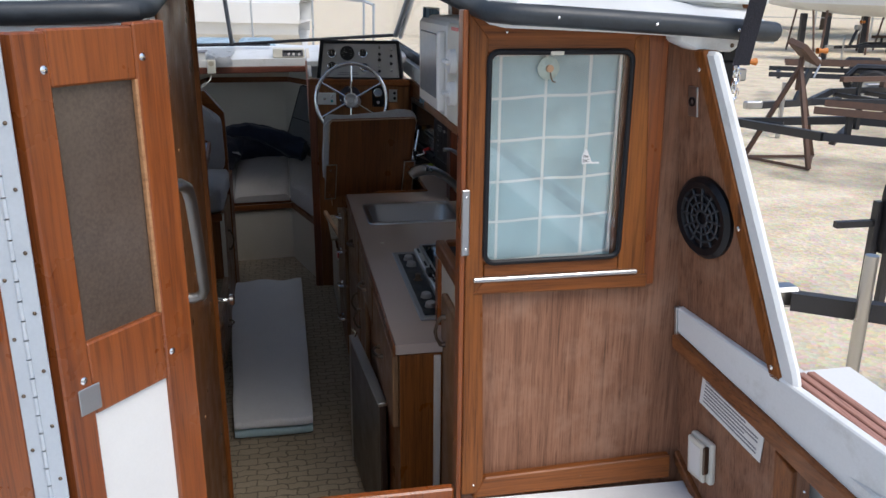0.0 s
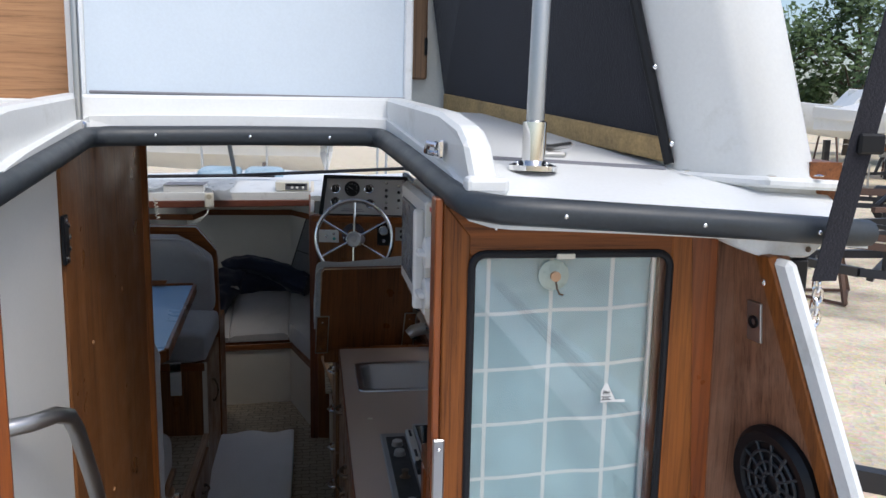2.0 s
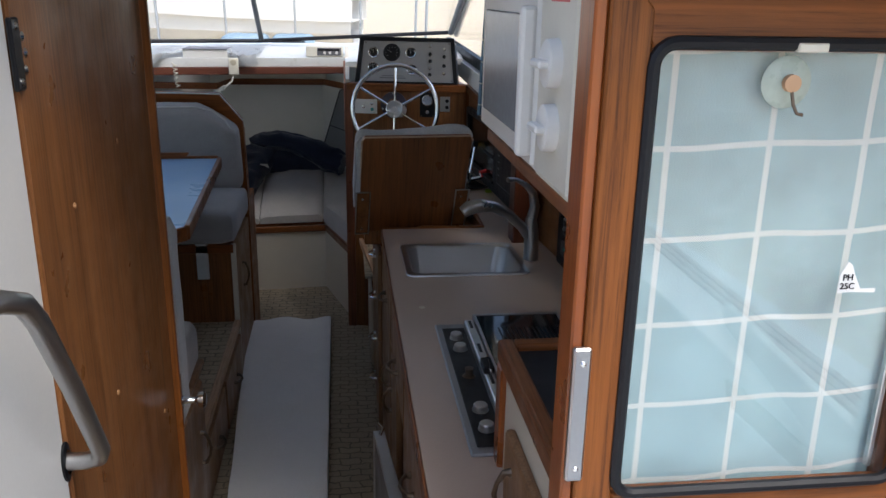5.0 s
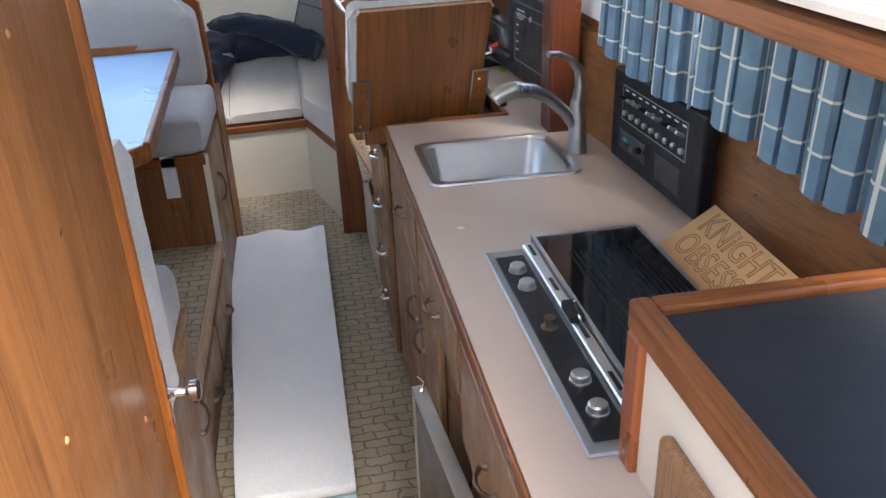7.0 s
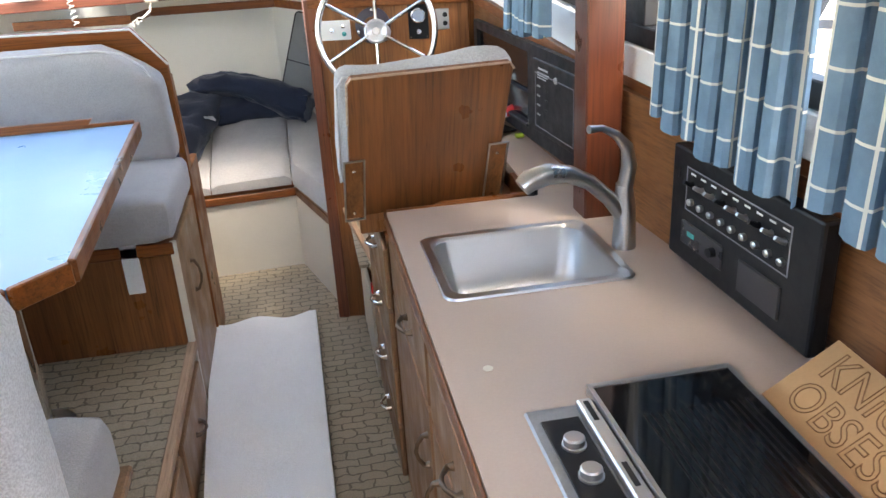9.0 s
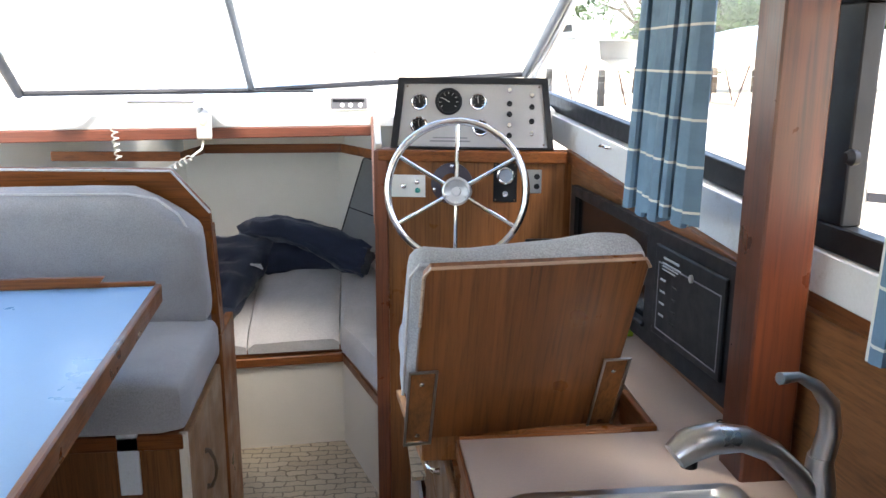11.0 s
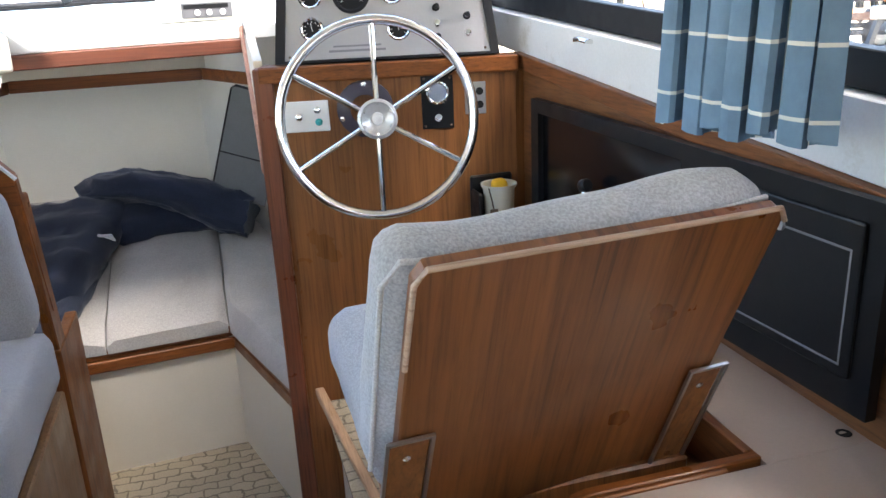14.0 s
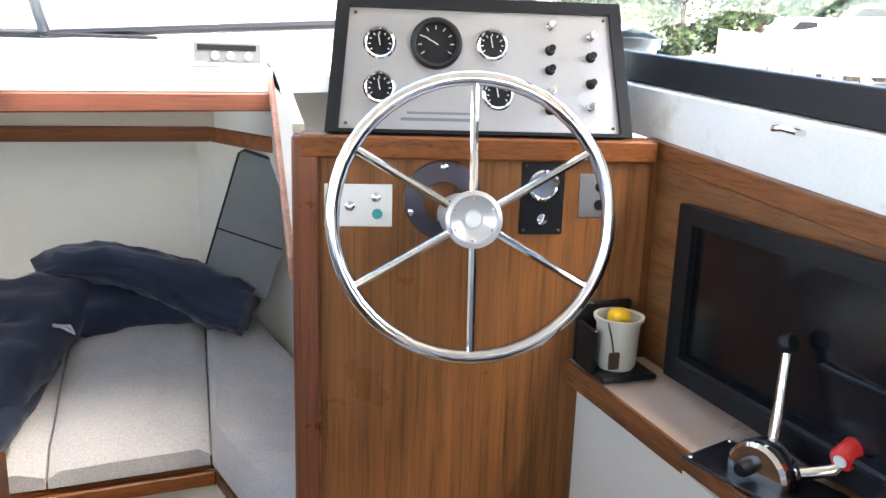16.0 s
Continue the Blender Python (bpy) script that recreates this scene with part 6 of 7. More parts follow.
fs = seat(4.412, 5.16, 4.86, 4.98, "forward dinette bench with grey cushions on a walnut box", 4.41, 1.28)
part("side_door", box((-0.37, 4.43, 0.06), (-0.35, 4.93, 0.665), 0.004), DOOR_V, fs)
part("side_strip", box((-0.37, 4.405, 0.0), (-0.349, 4.425, 0.68), 0.002), LAMW, fs, "white edge strip")
h_ = pull(fs, -0.35, 4.62, 0.47, "z", 0.11)
h_.data.transform(Matrix.Translation((-0.35, 0, 0)) @ Matrix.Diagonal((-1, 1, 1, 1)) @ Matrix.Translation((0.35, 0, 0)))
part("lower_side", box((-0.39, 4.42, 0.0), (-0.372, 5.16, 0.31), 0), PANEL_V, fs)
part("end_post", prism([(-0.372, 4.95, 0.0), (-0.345, 4.95, 0.0), (-0.345, 5.2, 0.0), (-0.372, 5.2, 0.0)], (0, -0.0, 0.75), 0.003), TEAK_V, fs, "dark teak end post")
part("end_post_upper", prism([(-0.372, 4.955, 0.75), (-0.347, 4.955, 0.75), (-0.347, 5.03, 0.75), (-0.372, 5.03, 0.75)], (0, -0.06, 0.36), 0.003), TEAK_V, fs, "dark teak end post")
part("seat_cushion", soft((-1.24, 4.37, 0.682), (-0.342, 4.92, 0.835), 0.045, None, 0.05, 12, 11, 0.004), GREYCLOTH, fs, "grey seat cushion", True)
BKM = basis((-1.24, 4.965, 0.835), (1, 0, 0), (0, -0.12, 0.45))
bk_ = soft((0, 0, 0), (0.882, 0.44, 0.125), 0.05, None, 0.05, 14, 12, 0.003)
for v in bk_.verts:
    q = max(0.0, (v.co.x - 0.72) / 0.16) * max(0.0, (v.co.y - 0.26) / 0.18)
    v.co.y -= 0.12 * q
bmesh.ops.transform(bk_, matrix=BKM, verts=bk_.verts)
part("backrest", bk_, GREYCLOTH, fs, "grey backrest with a rounded corner", True)
part("back_board", prism([BKM @ Vector(p) for p in ((0, 0, -0.002), (0.895, 0, -0.002), (0.895, 0.33, -0.002), (0.80, 0.462, -0.002), (0, 0.478, -0.002))], BKM.to_3x3() @ Vector((0, 0, -0.03)), 0.004), TEAK_X, fs, "teak back board with a cut corner")
part("piping", tube([BKM @ Vector(p) for p in ((0.0, 0.445, 0.1), (0.7, 0.44, 0.1), (0.775, 0.425, 0.1), (0.83, 0.375, 0.1), (0.862, 0.3, 0.1), (0.87, 0.22, 0.1), (0.87, 0.03, 0.1))], 0.0038, 6), WELT, fs, "pale piping", True)
part("board_light_edge", tube([BKM @ Vector(p) for p in ((0.0, 0.481, 0.0), (0.80, 0.465, 0.0), (0.897, 0.332, 0.0))], 0.004, 6), WELT, fs, "", True)
part("support_plate", box((-0.52, 4.402, 0.52), (-0.468, 4.4115, 0.69), 0.002), GEL_WORN, fs, "steel table support plate")
af = seat(2.66, 3.33, 2.68, 2.8, "aft dinette bench with grey cushions beside the inner door", 3.325, 1.15, 0.62)
part("side_door", box((-0.37, 2.68, 0.06), (-0.31, 3.24, 0.61), 0.008), DOOR_V, af)
part("side_top_edge", box((-0.37, 2.68, 0.612), (-0.318, 3.33, 0.634), 0.004), DOOR_V, af)
h_ = pull(af, -0.31, 3.15, 0.42, "z", 0.1)
h_.data.transform(Matrix.Translation((-0.31, 0, 0)) @ Matrix.Diagonal((-1, 1, 1, 1)) @ Matrix.Translation((0.31, 0, 0)))
part("seat_cushion", soft((-1.24, 2.9, 0.632), (-0.32, 3.30, 0.80), 0.045, None, 0.05, 10, 15, 0.004), GREYCLOTH, af, "grey seat cushion", True)
part("backrest", soft((-1.24, 2.77, 0.66), (-0.275, 2.925, 1.235), 0.05, None, 0.05, 10, 17, 0.004), LIGHTCLOTH, af, "light grey ribbed backrest", True)
tb = thing("dinette_table", (-0.75, 3.9, 0.31), "blue laminate dinette table with teak edge and chrome leg", "table")
tpts = [(-1.22, 4.42), (-0.405, 4.44), (-0.352, 3.36), (-0.43, 3.27), (-1.22, 3.27)]
part("tabletop", prism([(x, y, 1.028) for x, y in tpts], (0, 0, 0.03)), BLUETOP, tb, "blue laminate top")


def edge_strip(p, q, z0, z1, w=0.016):
    d = (Vector((q[0], q[1], 0)) - Vector((p[0], p[1], 0)))
    n = Vector((d.y, -d.x, 0)).normalized() * w
    a, b2 = Vector((p[0], p[1], z0)), Vector((q[0], q[1], z0))
    return prism([a, b2, b2 - n * -1, a - n * -1], (0, 0, z1 - z0), 0.003)


for k, (z1) in enumerate((1.068, 1.064, 1.062, 1.062)):
    p_, q_ = tpts[k], tpts[k + 1]
    part("edge", edge_strip(q_, p_, 1.018, z1), TEAK_Y if k == 1 else TEAK_X, tb, "teak edging")
part("fiddle", prism([(-1.22, 4.415, 1.06), (-0.56, 4.43, 1.06), (-0.53, 4.43, 1.072), (-0.52, 4.43, 1.085), (-1.22, 4.415, 1.085)], (0, 0.014, 0)), TEAK_X, tb, "raised teak fiddle")
part("bracket", box((-0.356, 3.38, 1.02), (-0.35, 3.43, 1.055), 0.001), BLACK, tb)
part("leg", tube([(-0.73, 4.02, 0.31), (-0.73, 4.02, 1.03)], 0.032, 20), CHROME, tb, "chrome pedestal leg", True)
part("leg_base", lathe([(0.09, 0), (0.088, 0.008), (0.05, 0.02), (0.034, 0.03)], Matrix.Translation((-0.73, 4.02, 0.31)), 28), STEEL, tb, "", True)
bag = thing("blue_bundle", (-0.98, 3.55, 0.31), "dark blue nylon bundle under the table", "bag")
part("body", soft((-1.15, 3.45, 0.31), (-0.84, 3.7, 0.62), 0.1, None, 0.1, 10, 21, 0.03), fabric("royal_blue_nylon", (0.02, 0.05, 0.16), 260, 0.3, 0.6), bag, "", True)

# folded cushion on the floor
fcu = thing("floor_cushion", (-0.12, 4.1, 0), "long white folded foam cushion lying on the carpet", "cushion")


def pad(z0, z1, y0, y1, seed, wl, wr, material, name):
    b = soft((-1, y0, z0), (1, y1, z1), 0.03, None, 0.0, 14, seed, 0.0)
    for v in b.verts:
        s = (v.co.y - 3.2) / 1.82
        c = -0.108 - 0.06 * s
        w = 0.165 + 0.052 * s
        x = max(-1, min(1, v.co.x))
        v.co.x = c + x * w
        if v.co.y > y1 - 0.05:
            v.co.y += 0.022 * math.cos(x * 5.5 + 0.6) - 0.01
        v.co += 0.003 * noise.noise_vector(v.co * 7)
    return part(name, b, material, fcu, "", True)


pad(0.045, 0.095, 3.2, 5.0, 31, 0, 0, WHITEFOAM, "upper_fold")
pad(0.003, 0.046, 3.205, 4.98, 32, 0, 0, FOLDEDGE, "lower_fold")

# ---- forward settee, berth and shelf ----
stl = thing("forward_settee", (-0.3, 5.9, 0), "angled forward settee with cream panels, teak trim and greige cushions", "settee")
SP = [(-1.2, 5.63), (-0.455, 5.66), (0.012, 5.70), (0.17, 5.16)]
for k in range(3):
    p_, q_ = SP[k], SP[k + 1]
    part("panel", prism([(p_[0], p_[1], 0), (q_[0], q_[1], 0), (q_[0], q_[1], 0.37), (p_[0], p_[1], 0.37)], (0.01 if k == 2 else 0, 0.02, 0)), LAMW, stl, "cream laminate panel")
    part("trim", prism([(p_[0], p_[1] - 0.012, 0.362), (q_[0], q_[1] - 0.012, 0.362), (q_[0], q_[1] - 0.012, 0.4), (p_[0], p_[1] - 0.012, 0.4)], (0.012, 0.035, 0), 0.003), TEAK_X if k < 2 else TEAK_Y, stl, "teak trim")
    part("trim_upper", prism([(p_[0], p_[1] - 0.002, 0.401), (q_[0], q_[1] - 0.002, 0.401), (q_[0], q_[1] - 0.002, 0.43), (p_[0], p_[1] - 0.002, 0.43)], (0.012, 0.03, 0), 0.004), TEAK_X if k < 2 else TEAK_Y, stl, "teak trim")


def berth_z(x, y):
    return 0.515 + 0.30 * max(0, (y - 5.75))


def berth(poly, seed):
    """A berth cushion over a four-cornered outline, softened at its rim."""
    b = bmesh.new()
    n = 14
    a, c, d, e = [Vector((p[0], p[1], 0)) for p in poly]
    top, bot = [], []
    for i in range(n + 1):
        for lst in (top, bot):
            lst.append([])
        for j in range(n + 1):
            u, v = i / n, j / n
            p = a.lerp(c, v).lerp(e.lerp(d, v), u)
            rim = min(1 - u, v, 1 - v)
            drop = 0.018 * max(0, 1 - rim / 0.05) ** 2 + 0.05 * max(0, 1 - u / 0.07) ** 2
            top[-1].append(b.verts.new((p.x, p.y, berth_z(p.x, p.y) - drop + 0.006 * noise.noise((p.x * 5 + seed, p.y * 5, 0)))))
            bot[-1].append(b.verts.new((p.x, p.y, berth_z(p.x, p.y) - 0.095)))
    for i in range(n):
        for j in range(n):
            b.faces.new((top[i][j], top[i][j + 1], top[i + 1][j + 1], top[i + 1][j]))
            b.faces.new((bot[i][j], bot[i + 1][j], bot[i + 1][j + 1], bot[i][j + 1]))
    for i in range(n):
        b.faces.new((top[i][0], top[i + 1][0], bot[i + 1][0], bot[i][0]))
        b.faces.new((top[i][n], bot[i][n], bot[i + 1][n], top[i + 1][n]))
        b.faces.new((top[0][i], bot[0][i], bot[0][i + 1], top[0][i + 1]))
        b.faces.new((top[n][i], top[n][i + 1], bot[n][i + 1], bot[n][i]))
    return b


part("cushion", berth([(-0.37, 5.66), (0.0, 5.69), (0.0, 6.6), (-0.37, 6.6)], 1), BERTHCLOTH, stl, "", True)
part("cushion", berth([(-1.2, 5.63), (-0.375, 5.66), (-0.375, 6.6), (-1.2, 6.6)], 2), BERTHCLOTH, stl, "", True)
part("cushion", berth([(0.005, 5.69), (0.165, 5.17), (0.46, 5.5), (0.005, 6.55)], 3), BERTHCLOTH, stl, "", True)
part("berth_base", prism([(-1.2, 5.7, 0.36), (-1.2, 6.62, 0.36), (-1.2, 6.62, 0.67), (-1.2, 5.7, 0.41)], (1.34, 0, 0)), LINER, stl)
bow = thing("wall_bow", (-0.4, 6.5, 0.5), "cream moulded bow liner with angled corners", "wall", kind="structure")
part("front", prism([(-0.72, 6.55, 0.5), (0.0, 6.55, 0.5), (0.0, 6.35, 1.36), (-0.72, 6.35, 1.36)], (0, 0.03, 0)), LINER, bow)
part("corner", prism([(-1.25, 5.75, 0.4), (-0.72, 6.55, 0.5), (-0.72, 6.35, 1.36), (-1.25, 5.6, 1.36)], (-0.02, 0.03, 0)), LINER, bow)
part("corner", prism([(0.0, 6.55, 0.5), (0.53, 5.75, 0.4), (0.53, 5.6, 1.36), (0.0, 6.35, 1.36)], (0.02, 0.03, 0)), LINER, bow)
part("under_helm", box((0.53, 5.1, 0.0), (0.56, 5.75, 1.36), 0), LINER, bow)
shf = thing("windshield_shelf", (-0.4, 5.6, 1.36), "white shelf under the windshield with a teak lip", "shelf", kind="structure")
part("board", prism([(-1.25, 5.40, 1.395), (0.15, 5.43, 1.405), (0.15, 6.0, 1.455), (-1.25, 5.98, 1.445)], (0, 0, -0.03)), GEL, shf)
part("face", prism([(-1.25, 5.395, 1.352), (0.15, 5.425, 1.365), (0.15, 5.425, 1.412), (-1.25, 5.395, 1.40)], (0, 0.015, 0), 0.002), GEL, shf)
part("lip", prism([(-1.25, 5.385, 1.31), (0.15, 5.415, 1.328), (0.15, 5.415, 1.364), (-1.25, 5.385, 1.351)], (0, 0.025, 0), 0.003), wood("dark_red_lip", (0.17, 0.05, 0.026), (0.08, 0.022, 0.012), (2.0, 60, 60), 0.4), shf, "dark red teak lip")
AP = [(-1.0, 5.5), (-0.54, 5.46), (-0.5, 5.7), (0.027, 5.7), (0.15, 5.47)]
for p_, q_ in zip(AP, AP[1:]):
    part("apron", prism([(p_[0], p_[1], 1.236), (q_[0], q_[1], 1.236), (q_[0], q_[1], 1.27), (p_[0], p_[1], 1.27)], (0, 0.018, 0), 0.002), TEAK_X, shf, "teak apron")
part("soffit", prism([(-0.53, 5.725, 1.25), (0.04, 5.725, 1.25), (0.04, 5.7, 1.37), (-0.53, 5.7, 1.37)], (0, 0.012, 0)), LINER, shf, "cream panel over the apron")
dash_r = struct(obj("dash_shelf", prism([(0.15, 5.3, 1.40), (0.76, 5.2, 1.43), (0.80, 5.85, 1.5), (0.15, 6.0, 1.455)], (0, 0, -0.03)), GEL), "white dashboard top beside the hood")

# windshield
ws = thing("windshield", (0, 5.9, 1.46), "raked windshield with dark aluminium frames", "windshield", kind="structure")
WS = [((-1.2, 5.80, 1.46), (-1.1, 5.1, 1.86)), ((-0.335, 5.92, 1.468), (-0.33, 5.25, 1.868)), ((0.76, 5.70, 1.54), (0.755, 4.93, 1.85))]
for (a, b2), r in zip(WS, (0.02, 0.014, 0.018)):
    part("post", tube([a, b2], r, 10), mottled("dark_anodised", (0.06, 0.07, 0.08), 0.1, 0.35, 20, metal=0.5) if r < 0.02 else BLACK, ws, "", True)
for k in range(2):
    (a, b2), (c, d) = WS[k], WS[k + 1]
    part("bottom_rail", tube([a, c], 0.011, 8), BLACK, ws, "", True)
    part("top_rail", tube([b2, d], 0.015, 8), BLACK, ws, "", True)
    p_ = part("pane", prism([a, c, d, b2], (0, 0.004, 0.002)), GLASS, ws)
    p_.visible_shadow = False
part("side_post", tube([(0.79, 5.68, 1.53), (0.785, 4.98, 1.84)], 0.016, 8), STEEL, ws, "", True)
for x0, x1 in ((-0.62, -0.335), (-0.335, -0.08)):
    part("wiper", box((x0, 5.86, 1.462), (x1, 5.875, 1.472), 0.003), BLACK, ws)
# the long slot is an unseen addition that lets daylight onto the berth
fdk = slab([(-1.3, 5.93, 1.42), (0.85, 5.8, 1.42), (0.82, 6.6, 1.395), (-1.29, 6.6, 1.395)], [(-0.95, 6.08, 1.416), (0.2, 6.08, 1.416), (0.2, 6.135, 1.413), (-0.95, 6.135, 1.413)], (0, 0, -0.04))
prism([(-1.29, 6.6, 1.395), (0.82, 6.6, 1.395), (0.8, 7.2, 1.37), (0.35, 8.5, 1.3), (-0.3, 9.0, 1.28), (-0.9, 8.4, 1.3), (-1.28, 7.2, 1.37)], (0, 0, -0.04), 0, None, fdk)
bowd = struct(obj("foredeck", fdk, DECK), "white foredeck beyond the windshield, with an added light slot")
hb = struct(obj("hull_bow", prism([(-1.3, 6.0, GZ), (0.85, 5.9, GZ), (0.75, 7.2, GZ), (0.3, 8.4, GZ), (-0.3, 8.8, GZ), (-0.85, 8.3, GZ), (-1.25, 7.2, GZ)], (0, 0, 0.4)), GEL), "white bow")
hb2 = struct(obj("hull_bow_upper", prism([(-1.3, 6.65, 0.1), (0.85, 6.65, 0.1), (0.78, 7.2, 0.1), (0.33, 8.45, 0.1), (-0.3, 8.95, 0.1), (-0.88, 8.35, 0.1), (-1.27, 7.2, 0.1)], (0, 0, 1.2)), GEL), "white bow topsides")
for x0, x1 in ((-0.66, -0.36), (-0.33, -0.05)):
    pd_ = thing("deck_pad", ((x0 + x1) / 2, 6.65, 1.40), "faded blue sun pad on the foredeck", "pad", "pads on the foredeck")
    part("pad", soft((x0, 6.5, 1.388), (x1, 6.8, 1.47), 0.04, None, 0.1, 8, x0, 0.004), PADBLUE, pd_, "", True)
br = thing("bow_rail", (0.3, 7.5, 1.37), "thin stainless bow rail", "rail")
pts = [(0.72, 6.7, 1.72), (0.7, 7.3, 1.74), (0.3, 8.3, 1.78), (-0.3, 8.85, 1.8), (-0.85, 8.2, 1.78), (-1.2, 7.2, 1.74), (-1.22, 6.7, 1.72)]
part("top_rail", tube(pts, 0.012, 10), STEEL, br, "", True)
for p_ in pts:
    part("stanchion", tube([(p_[0] * 0.98, p_[1] - 0.05, 1.28), p_], 0.01, 8), STEEL, br, "", True)

# things on the shelf
vh = thing("vhf_radio", (0.04, 5.52, 1.41), "cream marine radio with a dark display on the shelf", "radio")
part("case", box((-0.06, 5.47, 1.412), (0.14, 5.62, 1.467), 0.005, None, None, 2), CREAMP, vh)
part("front_panel", box((0.0, 5.463, 1.42), (0.13, 5.472, 1.46), 0.002), mottled("grey_plastic", (0.12, 0.12, 0.13), 0.1, 0.4, 20), vh)
for x in (0.04, 0.07, 0.105):
    part("knob", lathe([(0.008, 0), (0.007, 0.012), (0, 0.013)], Matrix.Translation((x, 5.463, 1.434)) @ Euler((radians(90), 0, 0)).to_matrix().to_4x4(), 12), WHITEP, vh, "", True)
part("display", box((0.006, 5.4615, 1.444), (0.12, 5.4635, 1.455), 0), BLACK, vh)
mi = thing("radio_microphone", (-0.43, 5.38, 1.36), "cream hand microphone with a curly cord hanging over the lip", "microphone")
mm = basis((-0.435, 5.375, 1.35), (1, 0, 0), (0.12, 0.1, 1))
part("body", box((-0.026, -0.03, -0.014), (0.026, 0.06, 0.014), 0.01, mm, None, 3), CREAMP, mi, "", True)
part("grille", lathe([(0.016, 0), (0.015, 0.002), (0, 0.002)], mm @ Matrix.Translation((0, 0.035, 0.014)), 16), mat("tan_grille", (0.45, 0.4, 0.3), 0.7), mi)


def coil(p, q, turns, r, bm=None):
    p, q = Vector(p), Vector(q)
    d = (q - p).normalized()
    u = d.orthogonal().normalized()
    w = d.cross(u)
    n = turns * 10
    return tube([p.lerp(q, k / n) + r * (math.cos(2 * math.pi * k / 10) * u + math.sin(2 * math.pi * k / 10) * w) for k in range(n + 1)], 0.0028, 6, bm)


part("cord", tube([(-0.44, 5.38, 1.32), (-0.445, 5.36, 1.29), (-0.47, 5.3, 1.27)], 0.004, 8), CREAMP, mi, "", True)
part("coiled_cord", coil((-0.47, 5.3, 1.27), (-0.53, 5.12, 1.235), 6, 0.01), CREAMP, mi, "", True)
part("coiled_cord", coil((-0.74, 5.38, 1.38), (-0.72, 5.34, 1.26), 6, 0.01), CREAMP, mi, "", True)
pb_ = thing("plastic_bag", (-0.55, 5.5, 1.4), "crumpled white plastic bag draped over the shelf lip", "plastic bag")
bgm = bmesh.new()
grid = []
for i in range(25):
    row = []
    for j in range(41):
        u, v = j / 40, i / 24
        x = -0.93 + 0.62 * u
        s = 0.42 - 0.5 * v * (0.75 + 0.25 * math.sin(7 * u + 1))
        y = 5.40 + max(0, s)
        z = 1.41 + 0.03 * max(0, s) + min(0, s) * 0.75
        nn = noise.noise_vector((u * 9, v * 8, 3.0))
        row.append(bgm.verts.new((x + 0.02 * nn.x, y - (0.025 if s < 0.02 else 0) + 0.012 * nn.y, z + 0.022 * abs(nn.z) + 0.012)))
    grid.append(row)
for i in range(24):
    for j in range(40):
        bgm.faces.new((grid[i][j], grid[i][j + 1], grid[i + 1][j + 1], grid[i + 1][j]))
bmesh.ops.solidify(bgm, geom=bgm.faces[:], thickness=0.002)
part("film", bgm, PLASTICBAG, pb_, "", True)
bx_ = thing("chart_box", (-0.62, 5.5, 1.41), "flat white carton on the shelf", "carton")
part("carton", box((-0.70, 5.42, 1.405), (-0.47, 5.6, 1.45), 0.003), PAPER, bx_)
part("lid_line", box((-0.70, 5.415, 1.448), (-0.47, 5.6, 1.452), 0.001), INK, bx_)

# bag of dark clothing and tray on the berth


def drape(name, x0, x1, y0, y1, h, seed, bend, parent, skew=0.0):
    b = soft((x0, y0, 0), (x1, y1, h), h * 0.45, None, 0.1, 16, seed, 0.0)
    for v in b.verts:
        q = (v.co.x - x0) / (x1 - x0)
        v.co.y += bend * math.sin(math.pi * q)
        v.co.x -= skew * max(0.0, 6.2 - v.co.y)
        v.co.z -= 1.3 * max(0.0, 5.66 - v.co.y)
        v.co.z += berth_z(v.co.x, v.co.y) - 0.012 + 0.02 * noise.noise((v.co.x * 14, v.co.y * 14, seed)) * (v.co.z > 0.03)
        v.co += 0.012 * noise.noise_vector(v.co * 22 + Vector((seed, 0, 0)))
    return part(name, b, NAVY, parent, "", True)


cl = thing("navy_jacket", (-0.3, 6.1, 0.55), "crumpled navy nylon foul-weather gear with white cord", "jacket")
slv = tube([(-0.46, 6.32, 0.79), (-0.38, 6.28, 0.82), (-0.25, 6.22, 0.825), (-0.15, 6.18, 0.805), (-0.05, 6.16, 0.765), (0.05, 6.13, 0.715), (0.13, 6.1, 0.69)], 0.07, 22, None, False, [0.035, 0.055, 0.06, 0.066, 0.075, 0.085, 0.075])
bmesh.ops.subdivide_edges(slv, edges=slv.edges[:], cuts=2, use_grid_fill=True)
for v in slv.verts:
    n_ = noise.noise_vector((v.co.x * 9, v.co.y * 30, v.co.z * 30))
    v.co += 0.016 * n_ + 0.005 * noise.noise_vector(v.co * 55)
part("sleeve", slv, NAVY, cl, "", True)
drape("lining", -0.36, 0.12, 6.1, 6.3, 0.11, 45, 0.06, cl)
drape("body", -0.76, -0.3, 5.78, 6.3, 0.14, 42, -0.02, cl, 0.35)
drape("flap", -0.6, -0.33, 5.5, 6.05, 0.06, 43, -0.03, cl, 0.25)
cp = [(-0.40 + 0.07 * math.sin(k * 0.9), 6.0 + 0.03 * math.cos(k * 1.7), berth_z(0, 6.0) + 0.115 + 0.008 * math.sin(k * 2.1)) for k in range(9)]
part("cord", tube(cp, 0.004, 6), WELT, cl, "white cord", True)
trp = thing("mesh_screen", (0.08, 6.2, 0.62), "grey mesh hatch screen leaning in the corner", "screen")
TM = basis((0.0, 6.15, 0.782), (0.285, -0.1, -0.09), (0.09, 0.0, 0.285))
part("mesh", box((0, 0, -0.004), (0.2, 0.4, 0.004), 0.002, TM), SCREEN, trp)
